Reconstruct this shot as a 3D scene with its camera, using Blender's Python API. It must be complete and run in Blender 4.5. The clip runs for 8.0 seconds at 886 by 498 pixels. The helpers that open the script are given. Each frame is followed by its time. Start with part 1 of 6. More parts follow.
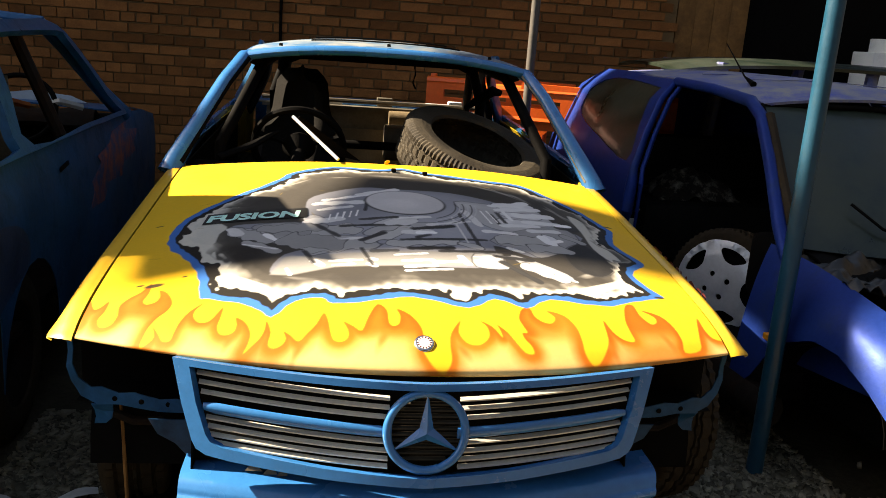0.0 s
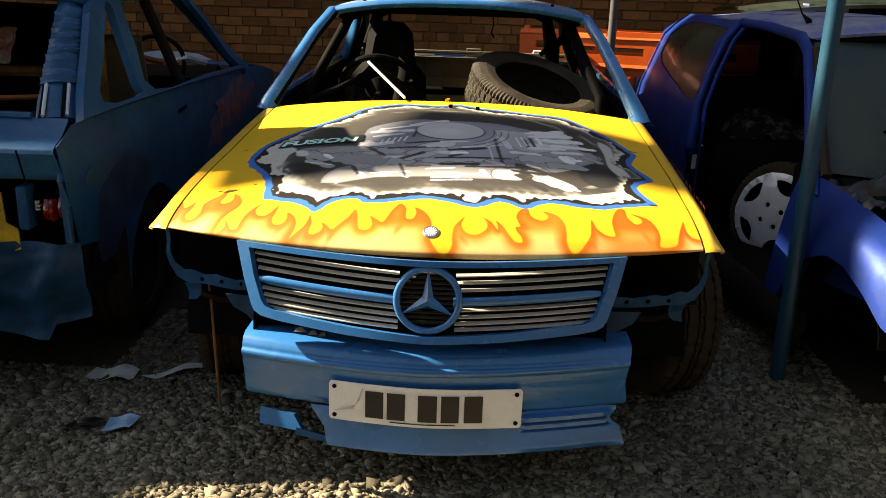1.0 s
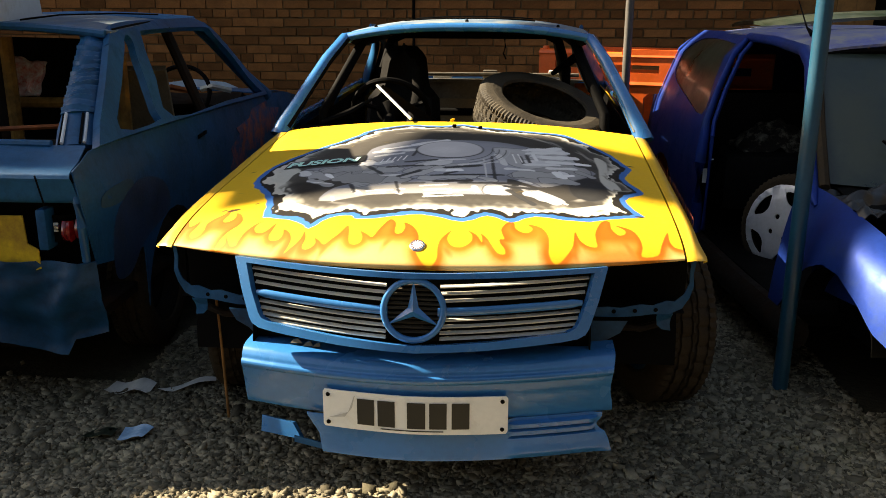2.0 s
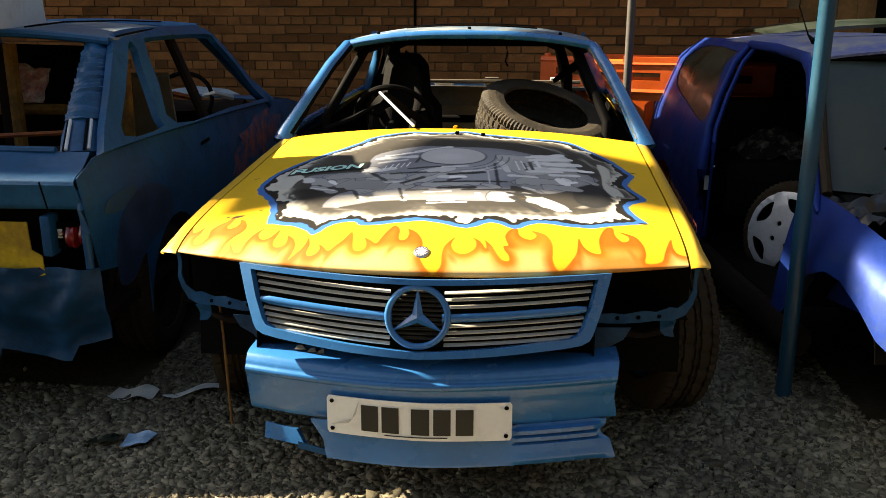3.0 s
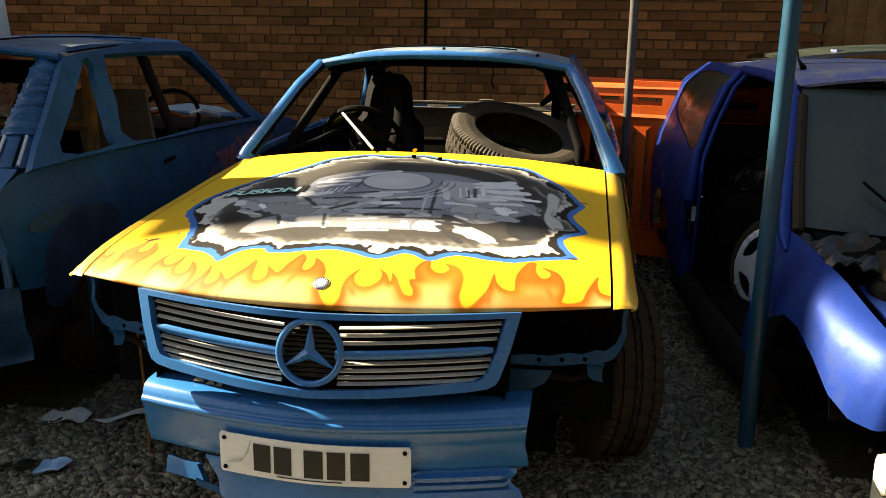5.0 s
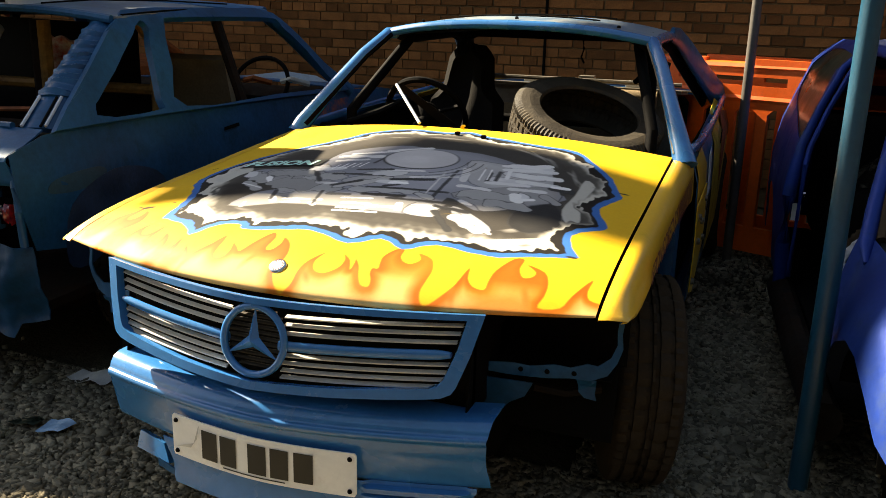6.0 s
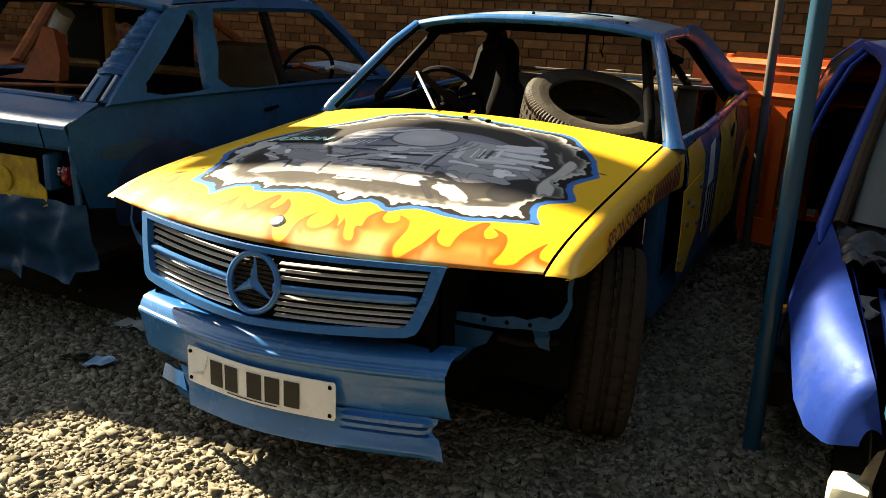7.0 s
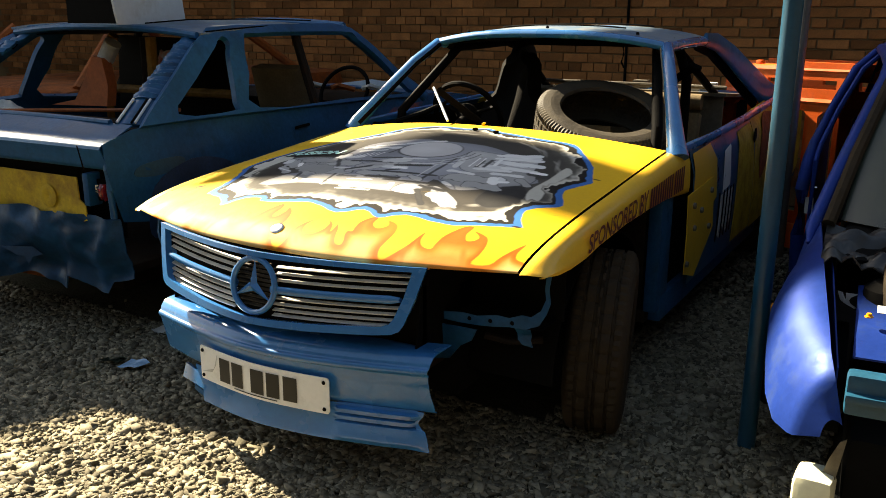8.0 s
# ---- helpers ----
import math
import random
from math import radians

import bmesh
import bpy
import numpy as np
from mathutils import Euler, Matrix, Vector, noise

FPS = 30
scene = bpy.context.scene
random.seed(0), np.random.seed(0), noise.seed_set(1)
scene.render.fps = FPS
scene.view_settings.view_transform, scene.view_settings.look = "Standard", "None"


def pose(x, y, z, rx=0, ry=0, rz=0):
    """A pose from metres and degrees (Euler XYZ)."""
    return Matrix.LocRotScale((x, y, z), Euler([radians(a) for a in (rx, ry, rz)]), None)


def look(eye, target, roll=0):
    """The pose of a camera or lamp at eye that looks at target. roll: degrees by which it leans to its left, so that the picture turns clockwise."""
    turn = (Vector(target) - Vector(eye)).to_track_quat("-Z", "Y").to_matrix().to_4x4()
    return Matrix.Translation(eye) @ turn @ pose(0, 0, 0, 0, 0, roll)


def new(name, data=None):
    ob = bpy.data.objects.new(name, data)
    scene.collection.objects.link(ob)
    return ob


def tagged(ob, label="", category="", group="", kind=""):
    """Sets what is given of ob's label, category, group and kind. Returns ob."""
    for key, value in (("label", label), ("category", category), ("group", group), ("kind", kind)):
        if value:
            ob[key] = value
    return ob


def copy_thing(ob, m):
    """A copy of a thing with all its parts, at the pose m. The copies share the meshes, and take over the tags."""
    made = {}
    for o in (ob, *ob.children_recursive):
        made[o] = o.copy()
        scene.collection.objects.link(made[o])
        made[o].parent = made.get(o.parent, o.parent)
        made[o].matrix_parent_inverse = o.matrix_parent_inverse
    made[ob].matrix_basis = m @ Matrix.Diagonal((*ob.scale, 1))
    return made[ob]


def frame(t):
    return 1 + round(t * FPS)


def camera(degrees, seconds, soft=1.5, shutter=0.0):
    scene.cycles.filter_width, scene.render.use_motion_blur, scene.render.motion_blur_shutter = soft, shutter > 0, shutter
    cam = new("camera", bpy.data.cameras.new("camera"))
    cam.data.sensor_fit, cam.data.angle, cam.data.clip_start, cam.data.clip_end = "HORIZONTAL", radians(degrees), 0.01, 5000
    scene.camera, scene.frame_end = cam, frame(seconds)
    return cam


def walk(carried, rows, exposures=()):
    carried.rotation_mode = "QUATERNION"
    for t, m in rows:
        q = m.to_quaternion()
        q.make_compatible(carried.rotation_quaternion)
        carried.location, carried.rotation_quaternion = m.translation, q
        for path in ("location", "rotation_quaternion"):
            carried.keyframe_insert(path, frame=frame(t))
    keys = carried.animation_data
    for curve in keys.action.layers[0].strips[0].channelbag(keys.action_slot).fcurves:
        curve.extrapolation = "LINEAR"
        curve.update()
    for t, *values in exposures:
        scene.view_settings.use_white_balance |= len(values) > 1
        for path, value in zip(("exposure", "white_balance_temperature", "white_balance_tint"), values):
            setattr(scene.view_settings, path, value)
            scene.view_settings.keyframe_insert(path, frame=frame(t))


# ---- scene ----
cam = camera(54.9, 8.0, soft=0.6)
METRES, EYE, TILT, LEAN, TURN = 2.7, 1.427, 0.0, 0.0, -7.7
ROWS = [
    (0.0, 0.0, 0.0, 0.0, 1.02, -14.12, -4.05),
    (0.1, 0.0238, -0.0146, -0.0067, 4.22, -13.35, -2.72),
    (0.2, 0.0561, -0.0312, -0.0062, 7.96, -14.29, -1.3),
    (0.3, 0.0801, -0.0456, -0.0062, 8.56, -16.54, -1.0),
    (0.4, 0.0948, -0.0558, -0.0036, 8.68, -16.12, -0.73),
    (0.5, 0.1069, -0.068, -0.0019, 8.64, -15.74, 0.2),
    (0.6, 0.1196, -0.088, -0.0064, 8.92, -14.56, 0.95),
    (0.7, 0.1249, -0.1067, -0.0068, 8.79, -14.37, 0.22),
    (0.8, 0.1324, -0.1328, -0.0165, 9.25, -15.24, 0.26),
    (0.9, 0.1374, -0.1525, -0.0145, 10.13, -15.7, -0.55),
    (1.0, 0.1431, -0.1572, -0.0091, 10.36, -17.0, -1.81),
    (1.2, 0.1528, -0.1779, -0.0085, 10.59, -15.27, -2.63),
    (1.5, 0.1904, -0.1844, -0.0082, 12.25, -15.44, -0.63),
    (1.7, 0.2122, -0.1812, -0.0068, 13.13, -15.58, -0.14),
    (3.0, 0.2078, -0.184, -0.0069, 13.13, -15.11, -0.18),
    (3.5, 0.2045, -0.1844, -0.0078, 13.56, -14.5, -0.2),
    (4.0, 0.1987, -0.1848, -0.01, 13.58, -14.55, -0.4),
    (4.2, 0.2037, -0.1788, -0.0107, 13.67, -15.22, 0.69),
    (4.4, 0.2333, -0.1629, -0.0121, 15.59, -13.36, 1.74),
    (4.5, 0.2584, -0.1566, -0.0171, 16.46, -13.74, 1.56),
    (4.6, 0.2828, -0.1435, -0.0218, 17.02, -14.53, 0.01),
    (4.7, 0.302, -0.1296, -0.0211, 17.08, -15.67, -2.49),
    (4.8, 0.3136, -0.1131, -0.0088, 16.38, -16.6, -2.54),
    (4.9, 0.3278, -0.1011, -0.0068, 16.59, -14.95, -1.88),
    (5.0, 0.3395, -0.0905, -0.0068, 16.99, -13.83, -0.86),
    (5.1, 0.3531, -0.0794, -0.01, 17.34, -14.06, -0.66),
    (5.2, 0.3605, -0.0642, -0.0114, 17.65, -14.12, -1.66),
    (6.3, 0.5142, 0.0874, -0.0151, 30.72, -15.85, -0.91),
    (6.4, 0.5244, 0.0837, -0.0034, 30.78, -15.49, -0.76),
    (6.5, 0.541, 0.076, -0.0045, 31.64, -14.19, -0.21),
    (6.7, 0.5755, 0.0538, -0.0116, 32.67, -13.64, -0.7),
    (6.8, 0.5947, 0.0374, -0.0185, 32.72, -14.19, -0.9),
    (6.9, 0.6079, 0.0213, -0.0194, 32.94, -15.43, -1.14),
    (7.0, 0.6196, 0.0129, -0.0131, 33.87, -16.09, -2.41),
    (7.2, 0.6408, -0.0026, -0.0085, 35.29, -14.76, -2.71),
    (7.5, 0.6796, 0.004, -0.0065, 37.34, -14.9, -1.23),
    (7.8, 0.7143, 0.015, -0.01, 38.78, -14.41, -1.03),
    (8.0, 0.7302, 0.0247, -0.0115, 38.48, -15.04, -0.32),
]
walk(cam, [(t, pose(0, 0, EYE, TILT, LEAN, TURN) @ pose(METRES * x, METRES * y, METRES * z, 90 + pitch, roll, yaw)) for t, x, y, z, yaw, pitch, roll in ROWS],
     exposures=[(0, 2.05, 8300, 12), (1, 1.98, 8300, 10), (1.5, 2.15, 8300, 9), (3, 2.23, 8300, 8), (6.5, 2.15, 8300, 8), (8, 2.3, 8300, 6)])

# ---- light ----
SUN = Vector((1.0, -0.25, -0.77)).normalized()
world = bpy.data.worlds.new("world")
scene.world = world
world.use_nodes = True
sky = world.node_tree.nodes.new("ShaderNodeTexSky")
sky.sky_type, sky.sun_disc = "NISHITA", False
sky.sun_elevation, sky.sun_rotation = math.asin(-SUN.z), math.atan2(-SUN.x, -SUN.y)
world.node_tree.links.new(sky.outputs[0], world.node_tree.nodes["Background"].inputs[0])
world.node_tree.nodes["Background"].inputs[1].default_value = 0.05
sun = new("sun", bpy.data.lights.new("sun", "SUN"))
sun.data.energy, sun.data.angle, sun.data.color = 5.0, radians(0.5), (1, 0.94, 0.84)
sun.matrix_world = look((-8, 2, 8), Vector((-8, 2, 8)) + SUN)

# ---- materials ----


def surface(name, colour, rough=0.5, metal=0.0, vary=0.18, scale=3.0, fine=60.0, bump=0.15, dust=None, dust_amount=0.3,
            coat=0.0, island=0.0, per_object=0.0, attribute="", spec=0.5):
    """A worn surface: colour varied at two scales, dust or dirt in patches, fine relief."""
    m = bpy.data.materials.new(name)
    m.use_nodes = True
    nodes, links = m.node_tree.nodes, m.node_tree.links
    bsdf = nodes["Principled BSDF"]
    where = nodes.new("ShaderNodeTexCoord").outputs["Object"]

    def noise_at(s, detail=4.0, spread=0.6):
        n = nodes.new("ShaderNodeTexNoise")
        n.inputs["Scale"].default_value, n.inputs["Detail"].default_value, n.inputs["Roughness"].default_value = s, detail, spread
        links.new(where, n.inputs["Vector"])
        return n.outputs["Fac"]

    def ranged(value, a, b, c, d):
        r = nodes.new("ShaderNodeMapRange")
        links.new(value, r.inputs[0])
        for k, v in enumerate((a, b, c, d)):
            r.inputs[k + 1].default_value = v
        return r.outputs[0]

    def scaled(colour_out, factor_out):
        mix = nodes.new("ShaderNodeVectorMath")
        mix.operation = "MULTIPLY"
        links.new(colour_out, mix.inputs[0])
        links.new(factor_out, mix.inputs[1])
        return mix.outputs[0]

    if attribute:
        a = nodes.new("ShaderNodeAttribute")
        a.attribute_name = attribute
        base = a.outputs["Color"]
    else:
        rgb = nodes.new("ShaderNodeRGB")
        rgb.outputs[0].default_value = (*colour, 1)
        base = rgb.outputs[0]
    large, small = noise_at(scale), noise_at(fine, 3.0, 0.7)
    base = scaled(base, ranged(large, 0.3, 0.7, 1 - vary, 1 + vary))
    base = scaled(base, ranged(small, 0.3, 0.7, 1 - vary * 0.6, 1 + vary * 0.6))
    if island or per_object:
        src = nodes.new("ShaderNodeNewGeometry").outputs["Random Per Island"] if island else nodes.new("ShaderNodeObjectInfo").outputs["Random"]
        k = island or per_object
        base = scaled(base, ranged(src, 0, 1, 1 - k, 1 + k))
    rough_out = ranged(large, 0.3, 0.7, max(0.02, rough - 0.1), min(1, rough + 0.12))
    if dust:
        mask = ranged(noise_at(scale * 2.3, 6.0, 0.72), 0.62 - dust_amount * 0.5, 0.78 - dust_amount * 0.3, 0, min(1, 0.35 + dust_amount))
        mix = nodes.new("ShaderNodeMix")
        mix.data_type = "RGBA"
        links.new(mask, mix.inputs[0])
        links.new(base, mix.inputs[6])
        mix.inputs[7].default_value = (*dust, 1)
        base = mix.outputs[2]
        add = nodes.new("ShaderNodeMath")
        add.operation, add.use_clamp = "MULTIPLY_ADD", True
        links.new(mask, add.inputs[0])
        add.inputs[1].default_value = 0.35
        links.new(rough_out, add.inputs[2])
        rough_out = add.outputs[0]
    links.new(base, bsdf.inputs["Base Color"])
    links.new(rough_out, bsdf.inputs["Roughness"])
    bsdf.inputs["Metallic"].default_value = metal
    bsdf.inputs["Coat Weight"].default_value = coat
    bsdf.inputs["Coat Roughness"].default_value = 0.12
    bsdf.inputs["Specular IOR Level"].default_value = spec
    if bump:
        b = nodes.new("ShaderNodeBump")
        b.inputs["Strength"].default_value, b.inputs["Distance"].default_value = bump, 0.01
        links.new(small, b.inputs["Height"])
        links.new(b.outputs[0], bsdf.inputs["Normal"])
    return m


BLUE = surface("blue_paint", (0.02, 0.16, 0.42), 0.26, vary=0.12, fine=45, bump=0.05, dust=(0.07, 0.13, 0.2), dust_amount=0.05, coat=0.6)
# blue darkened to carry the shade on the hatchback and the coupe's door
BLUE_DARK = surface("dimmed_blue_paint", (0.009, 0.085, 0.20), 0.36, vary=0.24, fine=40, bump=0.12, dust=(0.012, 0.04, 0.056), dust_amount=0.15, spec=0.35)
# the same darkening for shade, with patches of dirt
BLUE_DIRTY_DIM = surface("dirty_dimmed_blue_paint", (0.006, 0.066, 0.165), 0.5, vary=0.3, fine=40, bump=0.15, dust=(0.014, 0.036, 0.044), dust_amount=0.2, spec=0.2)
# blue with some grime, darkened to hold the shade under tail and nose
BLUE_GRIME_SHADE = surface("grimy_shaded_blue_paint", (0.003, 0.045, 0.11), 0.42, vary=0.35, scale=5, fine=30, bump=0.06, dust=(0.004, 0.014, 0.03), dust_amount=0.25, spec=0.3)
YELLOW = surface("yellow_paint", (0.78, 0.45, 0.03), 0.4, vary=0.06, fine=50, bump=0.04, dust=(0.4, 0.27, 0.05), dust_amount=0.06, coat=0.3)
YELLOW_OLD = surface("scuffed_yellow_paint", (0.55, 0.36, 0.02), 0.5, vary=0.2, fine=40, bump=0.15, dust=(0.2, 0.09, 0.03), dust_amount=0.35, spec=0.3)
MURAL = surface("airbrushed_paint", (1, 1, 1), 0.55, vary=0.05, fine=70, bump=0.04, spec=0.1, attribute="paint")
ROOF_DUST = surface("dusty_blue_roof", (0.03, 0.12, 0.24), 0.38, vary=0.2, fine=30, bump=0.08, dust=(0.26, 0.26, 0.23), dust_amount=0.5, spec=0.5)
NAVY = surface("metallic_deep_blue", (0.009, 0.034, 0.2), 0.42, metal=0.25, vary=0.14, fine=60, bump=0.04, dust=(0.03, 0.055, 0.11), dust_amount=0.2, spec=0.14)
NAVY_DUST = surface("dusty_deep_blue_roof", (0.03, 0.06, 0.36), 0.45, metal=0.2, vary=0.2, fine=25, bump=0.06, dust=(0.3, 0.3, 0.3), dust_amount=0.6, spec=0.3)
RUBBER = surface("tyre_rubber", (0.034, 0.025, 0.016), 0.8, vary=0.3, fine=50, bump=0.3, dust=(0.045, 0.03, 0.016), dust_amount=0.35, spec=0.12)
RUBBER_DUSTY = surface("dusty_tyre_rubber", (0.036, 0.029, 0.02), 0.65, vary=0.25, fine=50, bump=0.3, dust=(0.085, 0.068, 0.045), dust_amount=0.3, spec=0.2)
# black parts, and near-black sheets standing in for shade in openings and cabins
BLACK = surface("black_trim_and_shade", (0.0035, 0.0032, 0.003), 0.7, vary=0.3, fine=40, bump=0.15, spec=0.05)
DARK = surface("dark_bare_metal", (0.014, 0.011, 0.009), 0.7, metal=0.2, vary=0.4, fine=30, bump=0.3, dust=(0.035, 0.016, 0.008), dust_amount=0.3, spec=0.08)
SLAT = surface("worn_aluminium_slat", (0.62, 0.58, 0.5), 0.42, metal=0.25, vary=0.15, fine=80, bump=0.06, dust=(0.3, 0.26, 0.2), dust_amount=0.2)
CHROME = surface("dull_chrome", (0.7, 0.7, 0.7), 0.22, metal=1.0, vary=0.1, bump=0.03)
ALLOY = surface("silver_plastic", (0.6, 0.62, 0.65), 0.4, metal=0.3, vary=0.1, fine=60, bump=0.05, dust=(0.3, 0.28, 0.24), dust_amount=0.15)
WHITE = surface("white_plastic", (0.85, 0.85, 0.82), 0.35, vary=0.05, fine=60, bump=0.03, dust=(0.5, 0.46, 0.38), dust_amount=0.1)
CREAM = surface("cream_plastic", (0.72, 0.7, 0.5), 0.4, vary=0.08, fine=60, bump=0.05)
INK = surface("black_print", (0.012, 0.012, 0.012), 0.5, vary=0.1, bump=0)
MAROON = surface("maroon_lettering", (0.12, 0.02, 0.02), 0.5, vary=0.2, bump=0)
MINT = surface("mint_lettering", (0.5, 0.85, 0.75), 0.4, vary=0.1, bump=0)
ORANGE = surface("orange_plastic", (0.9, 0.125, 0.012), 0.45, vary=0.12, fine=40, bump=0.06, dust=(0.5, 0.1, 0.03), dust_amount=0.12)
RUST = surface("rusty_orange_paint", (0.3, 0.075, 0.015), 0.65, vary=0.35, fine=30, bump=0.25, dust=(0.12, 0.05, 0.03), dust_amount=0.4, spec=0.2)
TEAL = surface("teal_pole_paint", (0.004, 0.055, 0.10), 0.38, vary=0.18, fine=60, bump=0.08, dust=(0.03, 0.07, 0.085), dust_amount=0.1)
GALV = surface("grey_galvanised_pole", (0.1, 0.09, 0.08), 0.55, metal=0.4, vary=0.2, fine=50, bump=0.1)
GREY = surface("grey_sheet", (0.55, 0.6, 0.64), 0.6, vary=0.08, fine=40, bump=0.05, dust=(0.35, 0.35, 0.34), dust_amount=0.2)
SEAT = surface("black_seat_cloth", (0.014, 0.013, 0.012), 0.9, vary=0.3, fine=120, bump=0.3, spec=0.05)
TAN = surface("tan_seat_cloth", (0.2, 0.15, 0.09), 0.9, vary=0.25, fine=90, bump=0.3, spec=0.1)
METAL_GREY = surface("bare_grey_metal", (0.13, 0.115, 0.09), 0.55, metal=0.4, vary=0.3, fine=40, bump=0.15, dust=(0.1, 0.07, 0.04), dust_amount=0.3)
RED_LENS = surface("red_lens", (0.2, 0.006, 0.008), 0.18, vary=0.4, scale=20, bump=0.05, coat=0.6)
AMBER = surface("amber_lens", (0.8, 0.3, 0.02), 0.2, vary=0.1, bump=0.02, coat=0.5)
PAPER = surface("dirty_white_paper", (0.55, 0.55, 0.52), 0.85, vary=0.2, fine=30, bump=0.15, dust=(0.3, 0.28, 0.24), dust_amount=0.25)
PAPER_BLUE = surface("blue_printed_paper", (0.22, 0.4, 0.6), 0.7, vary=0.25, scale=14, fine=30, bump=0.1, dust=(0.5, 0.55, 0.58), dust_amount=0.3)
WOOD = surface("brown_boards", (0.2, 0.095, 0.03), 0.7, vary=0.3, scale=6, fine=30, bump=0.2, spec=0.2)
MORTAR = surface("mortar", (0.17, 0.105, 0.05), 0.9, vary=0.25, fine=60, bump=0.4, spec=0.05)
BRICK = surface("brown_brick", (0.25, 0.095, 0.03), 0.85, vary=0.22, scale=9, fine=70, bump=0.5, per_object=0.4, spec=0.12)
BRICKS = surface("brown_brick_joined", (0.25, 0.095, 0.03), 0.85, vary=0.22, scale=9, fine=70, bump=0.5, island=0.4, spec=0.12)
GRAVEL = surface("gravel_bed", (0.055, 0.047, 0.032), 0.95, vary=0.35, scale=1.3, fine=35, bump=0.9, dust=(0.045, 0.045, 0.018), dust_amount=0.25, spec=0.05)
STONES = surface("gravel_stones", (0.19, 0.165, 0.115), 0.85, vary=0.25, scale=2, fine=90, bump=0.3, island=0.6, dust=(0.09, 0.095, 0.04), dust_amount=0.12, spec=0.12)
DUSTY_GLASS = surface("dusty_glass", (0.009, 0.017, 0.011), 0.3, vary=0.3, scale=2, fine=20, bump=0.02, dust=(0.03, 0.038, 0.024), dust_amount=0.45, coat=0.3, spec=0.35)
RENDER = surface("plain_render", (0.3, 0.26, 0.22), 0.9, vary=0.15, fine=30, bump=0.2)
# near-black, for the unseen walls that hold back stray light
LIGHT_BLOCK = surface("dark_light_block", (0.03, 0.026, 0.022), 0.8, vary=0.3, fine=20, bump=0.2, spec=0.1)

# ---- building blocks ----


def thing(name, loc, label, category, group="", kind=""):
    ob = new(name)
    ob.location, ob.empty_display_size = loc, 0.1
    return tagged(ob, label, category, group, kind)


def base_of(ob):
    while ob.parent:
        ob = ob.parent
    return ob.location


def mesh_of(name, bm, material, sharp=38):
    me = bpy.data.meshes.new(name)
    bmesh.ops.recalc_face_normals(bm, faces=bm.faces)
    bm.to_mesh(me)
    bm.free()
    me.materials.append(material)
    me.polygons.foreach_set("use_smooth", [True] * len(me.polygons))
    me.set_sharp_from_angle(angle=radians(sharp))
    return me


def part(name, bm, material, parent, label="", sharp=38):
    """Links a bmesh, in world places, as one mesh under a thing or under a part."""
    bm.transform(Matrix.Translation(-Vector(base_of(parent))))
    ob = new(name, mesh_of(name, bm, material, sharp))
    ob.parent = parent
    return tagged(ob, label)


def alone(name, bm, material, loc, label, category, group="", kind="", sharp=38):
    """One mesh that is a thing by itself."""
    bm.transform(Matrix.Translation(-Vector(loc)))
    ob = new(name, mesh_of(name, bm, material, sharp))
    ob.location = loc
    return tagged(ob, label, category, group, kind)


def grid(fn, nu, nv, bm=None, thick=0.0):
    bm = bm or bmesh.new()
    rows = [[bm.verts.new(fn(i / nu, j / nv)) for i in range(nu + 1)] for j in range(nv + 1)]
    faces = [bm.faces.new((rows[j][i], rows[j][i + 1], rows[j + 1][i + 1], rows[j + 1][i])) for j in range(nv) for i in range(nu)]
    if thick:
        bmesh.ops.recalc_face_normals(bm, faces=faces)
        bmesh.ops.solidify(bm, geom=faces, thickness=thick)
    return bm


def tube(path, r, n=10, bm=None, flat=1.0, closed=False, up=(0, 0, 1)):
    """A round or flattened bar along a path; r may be one radius for each point."""
    bm = bm or bmesh.new()
    path = [Vector(p) for p in path]
    rings = []
    for k, p in enumerate(path):
        a, b = (path[k - 1], path[(k + 1) % len(path)]) if closed else (path[max(k - 1, 0)], path[min(k + 1, len(path) - 1)])
        ahead = (b - a).normalized()
        side = ahead.cross(Vector(up))
        side = side.normalized() if side.length > 1e-4 else ahead.orthogonal().normalized()
        top = side.cross(ahead)
        rad = r[k] if isinstance(r, (list, tuple)) else r
        rings.append([bm.verts.new(p + side * rad * math.cos(2 * math.pi * i / n) + top * rad * flat * math.sin(2 * math.pi * i / n)) for i in range(n)])
    pairs = list(zip(rings, rings[1:])) + ([(rings[-1], rings[0])] if closed else [])
    for a, b in pairs:
        for i in range(n):
            bm.faces.new((a[i], a[(i + 1) % n], b[(i + 1) % n], b[i]))
    if not closed:
        bm.faces.new(rings[0][::-1])
        bm.faces.new(rings[-1])
    return bm


def block(a, b, bevel=0.004, bm=None, m=None):
    one = bmesh.new()
    bmesh.ops.create_cube(one, size=1)
    for v in one.verts:
        v.co = Vector([(p + q) / 2 + (q - p) * k for p, q, k in zip(a, b, v.co)])
    if bevel:
        bmesh.ops.bevel(one, geom=one.edges[:], offset=bevel, segments=2, affect="EDGES", profile=0.6)
    if m is not None:
        one.transform(m)
    return merged(bm, one)


def merged(bm, one):
    if bm is None:
        return one
    tmp = bpy.data.meshes.new("tmp")
    one.to_mesh(tmp)
    one.free()
    bm.from_mesh(tmp)
    bpy.data.meshes.remove(tmp)
    return bm


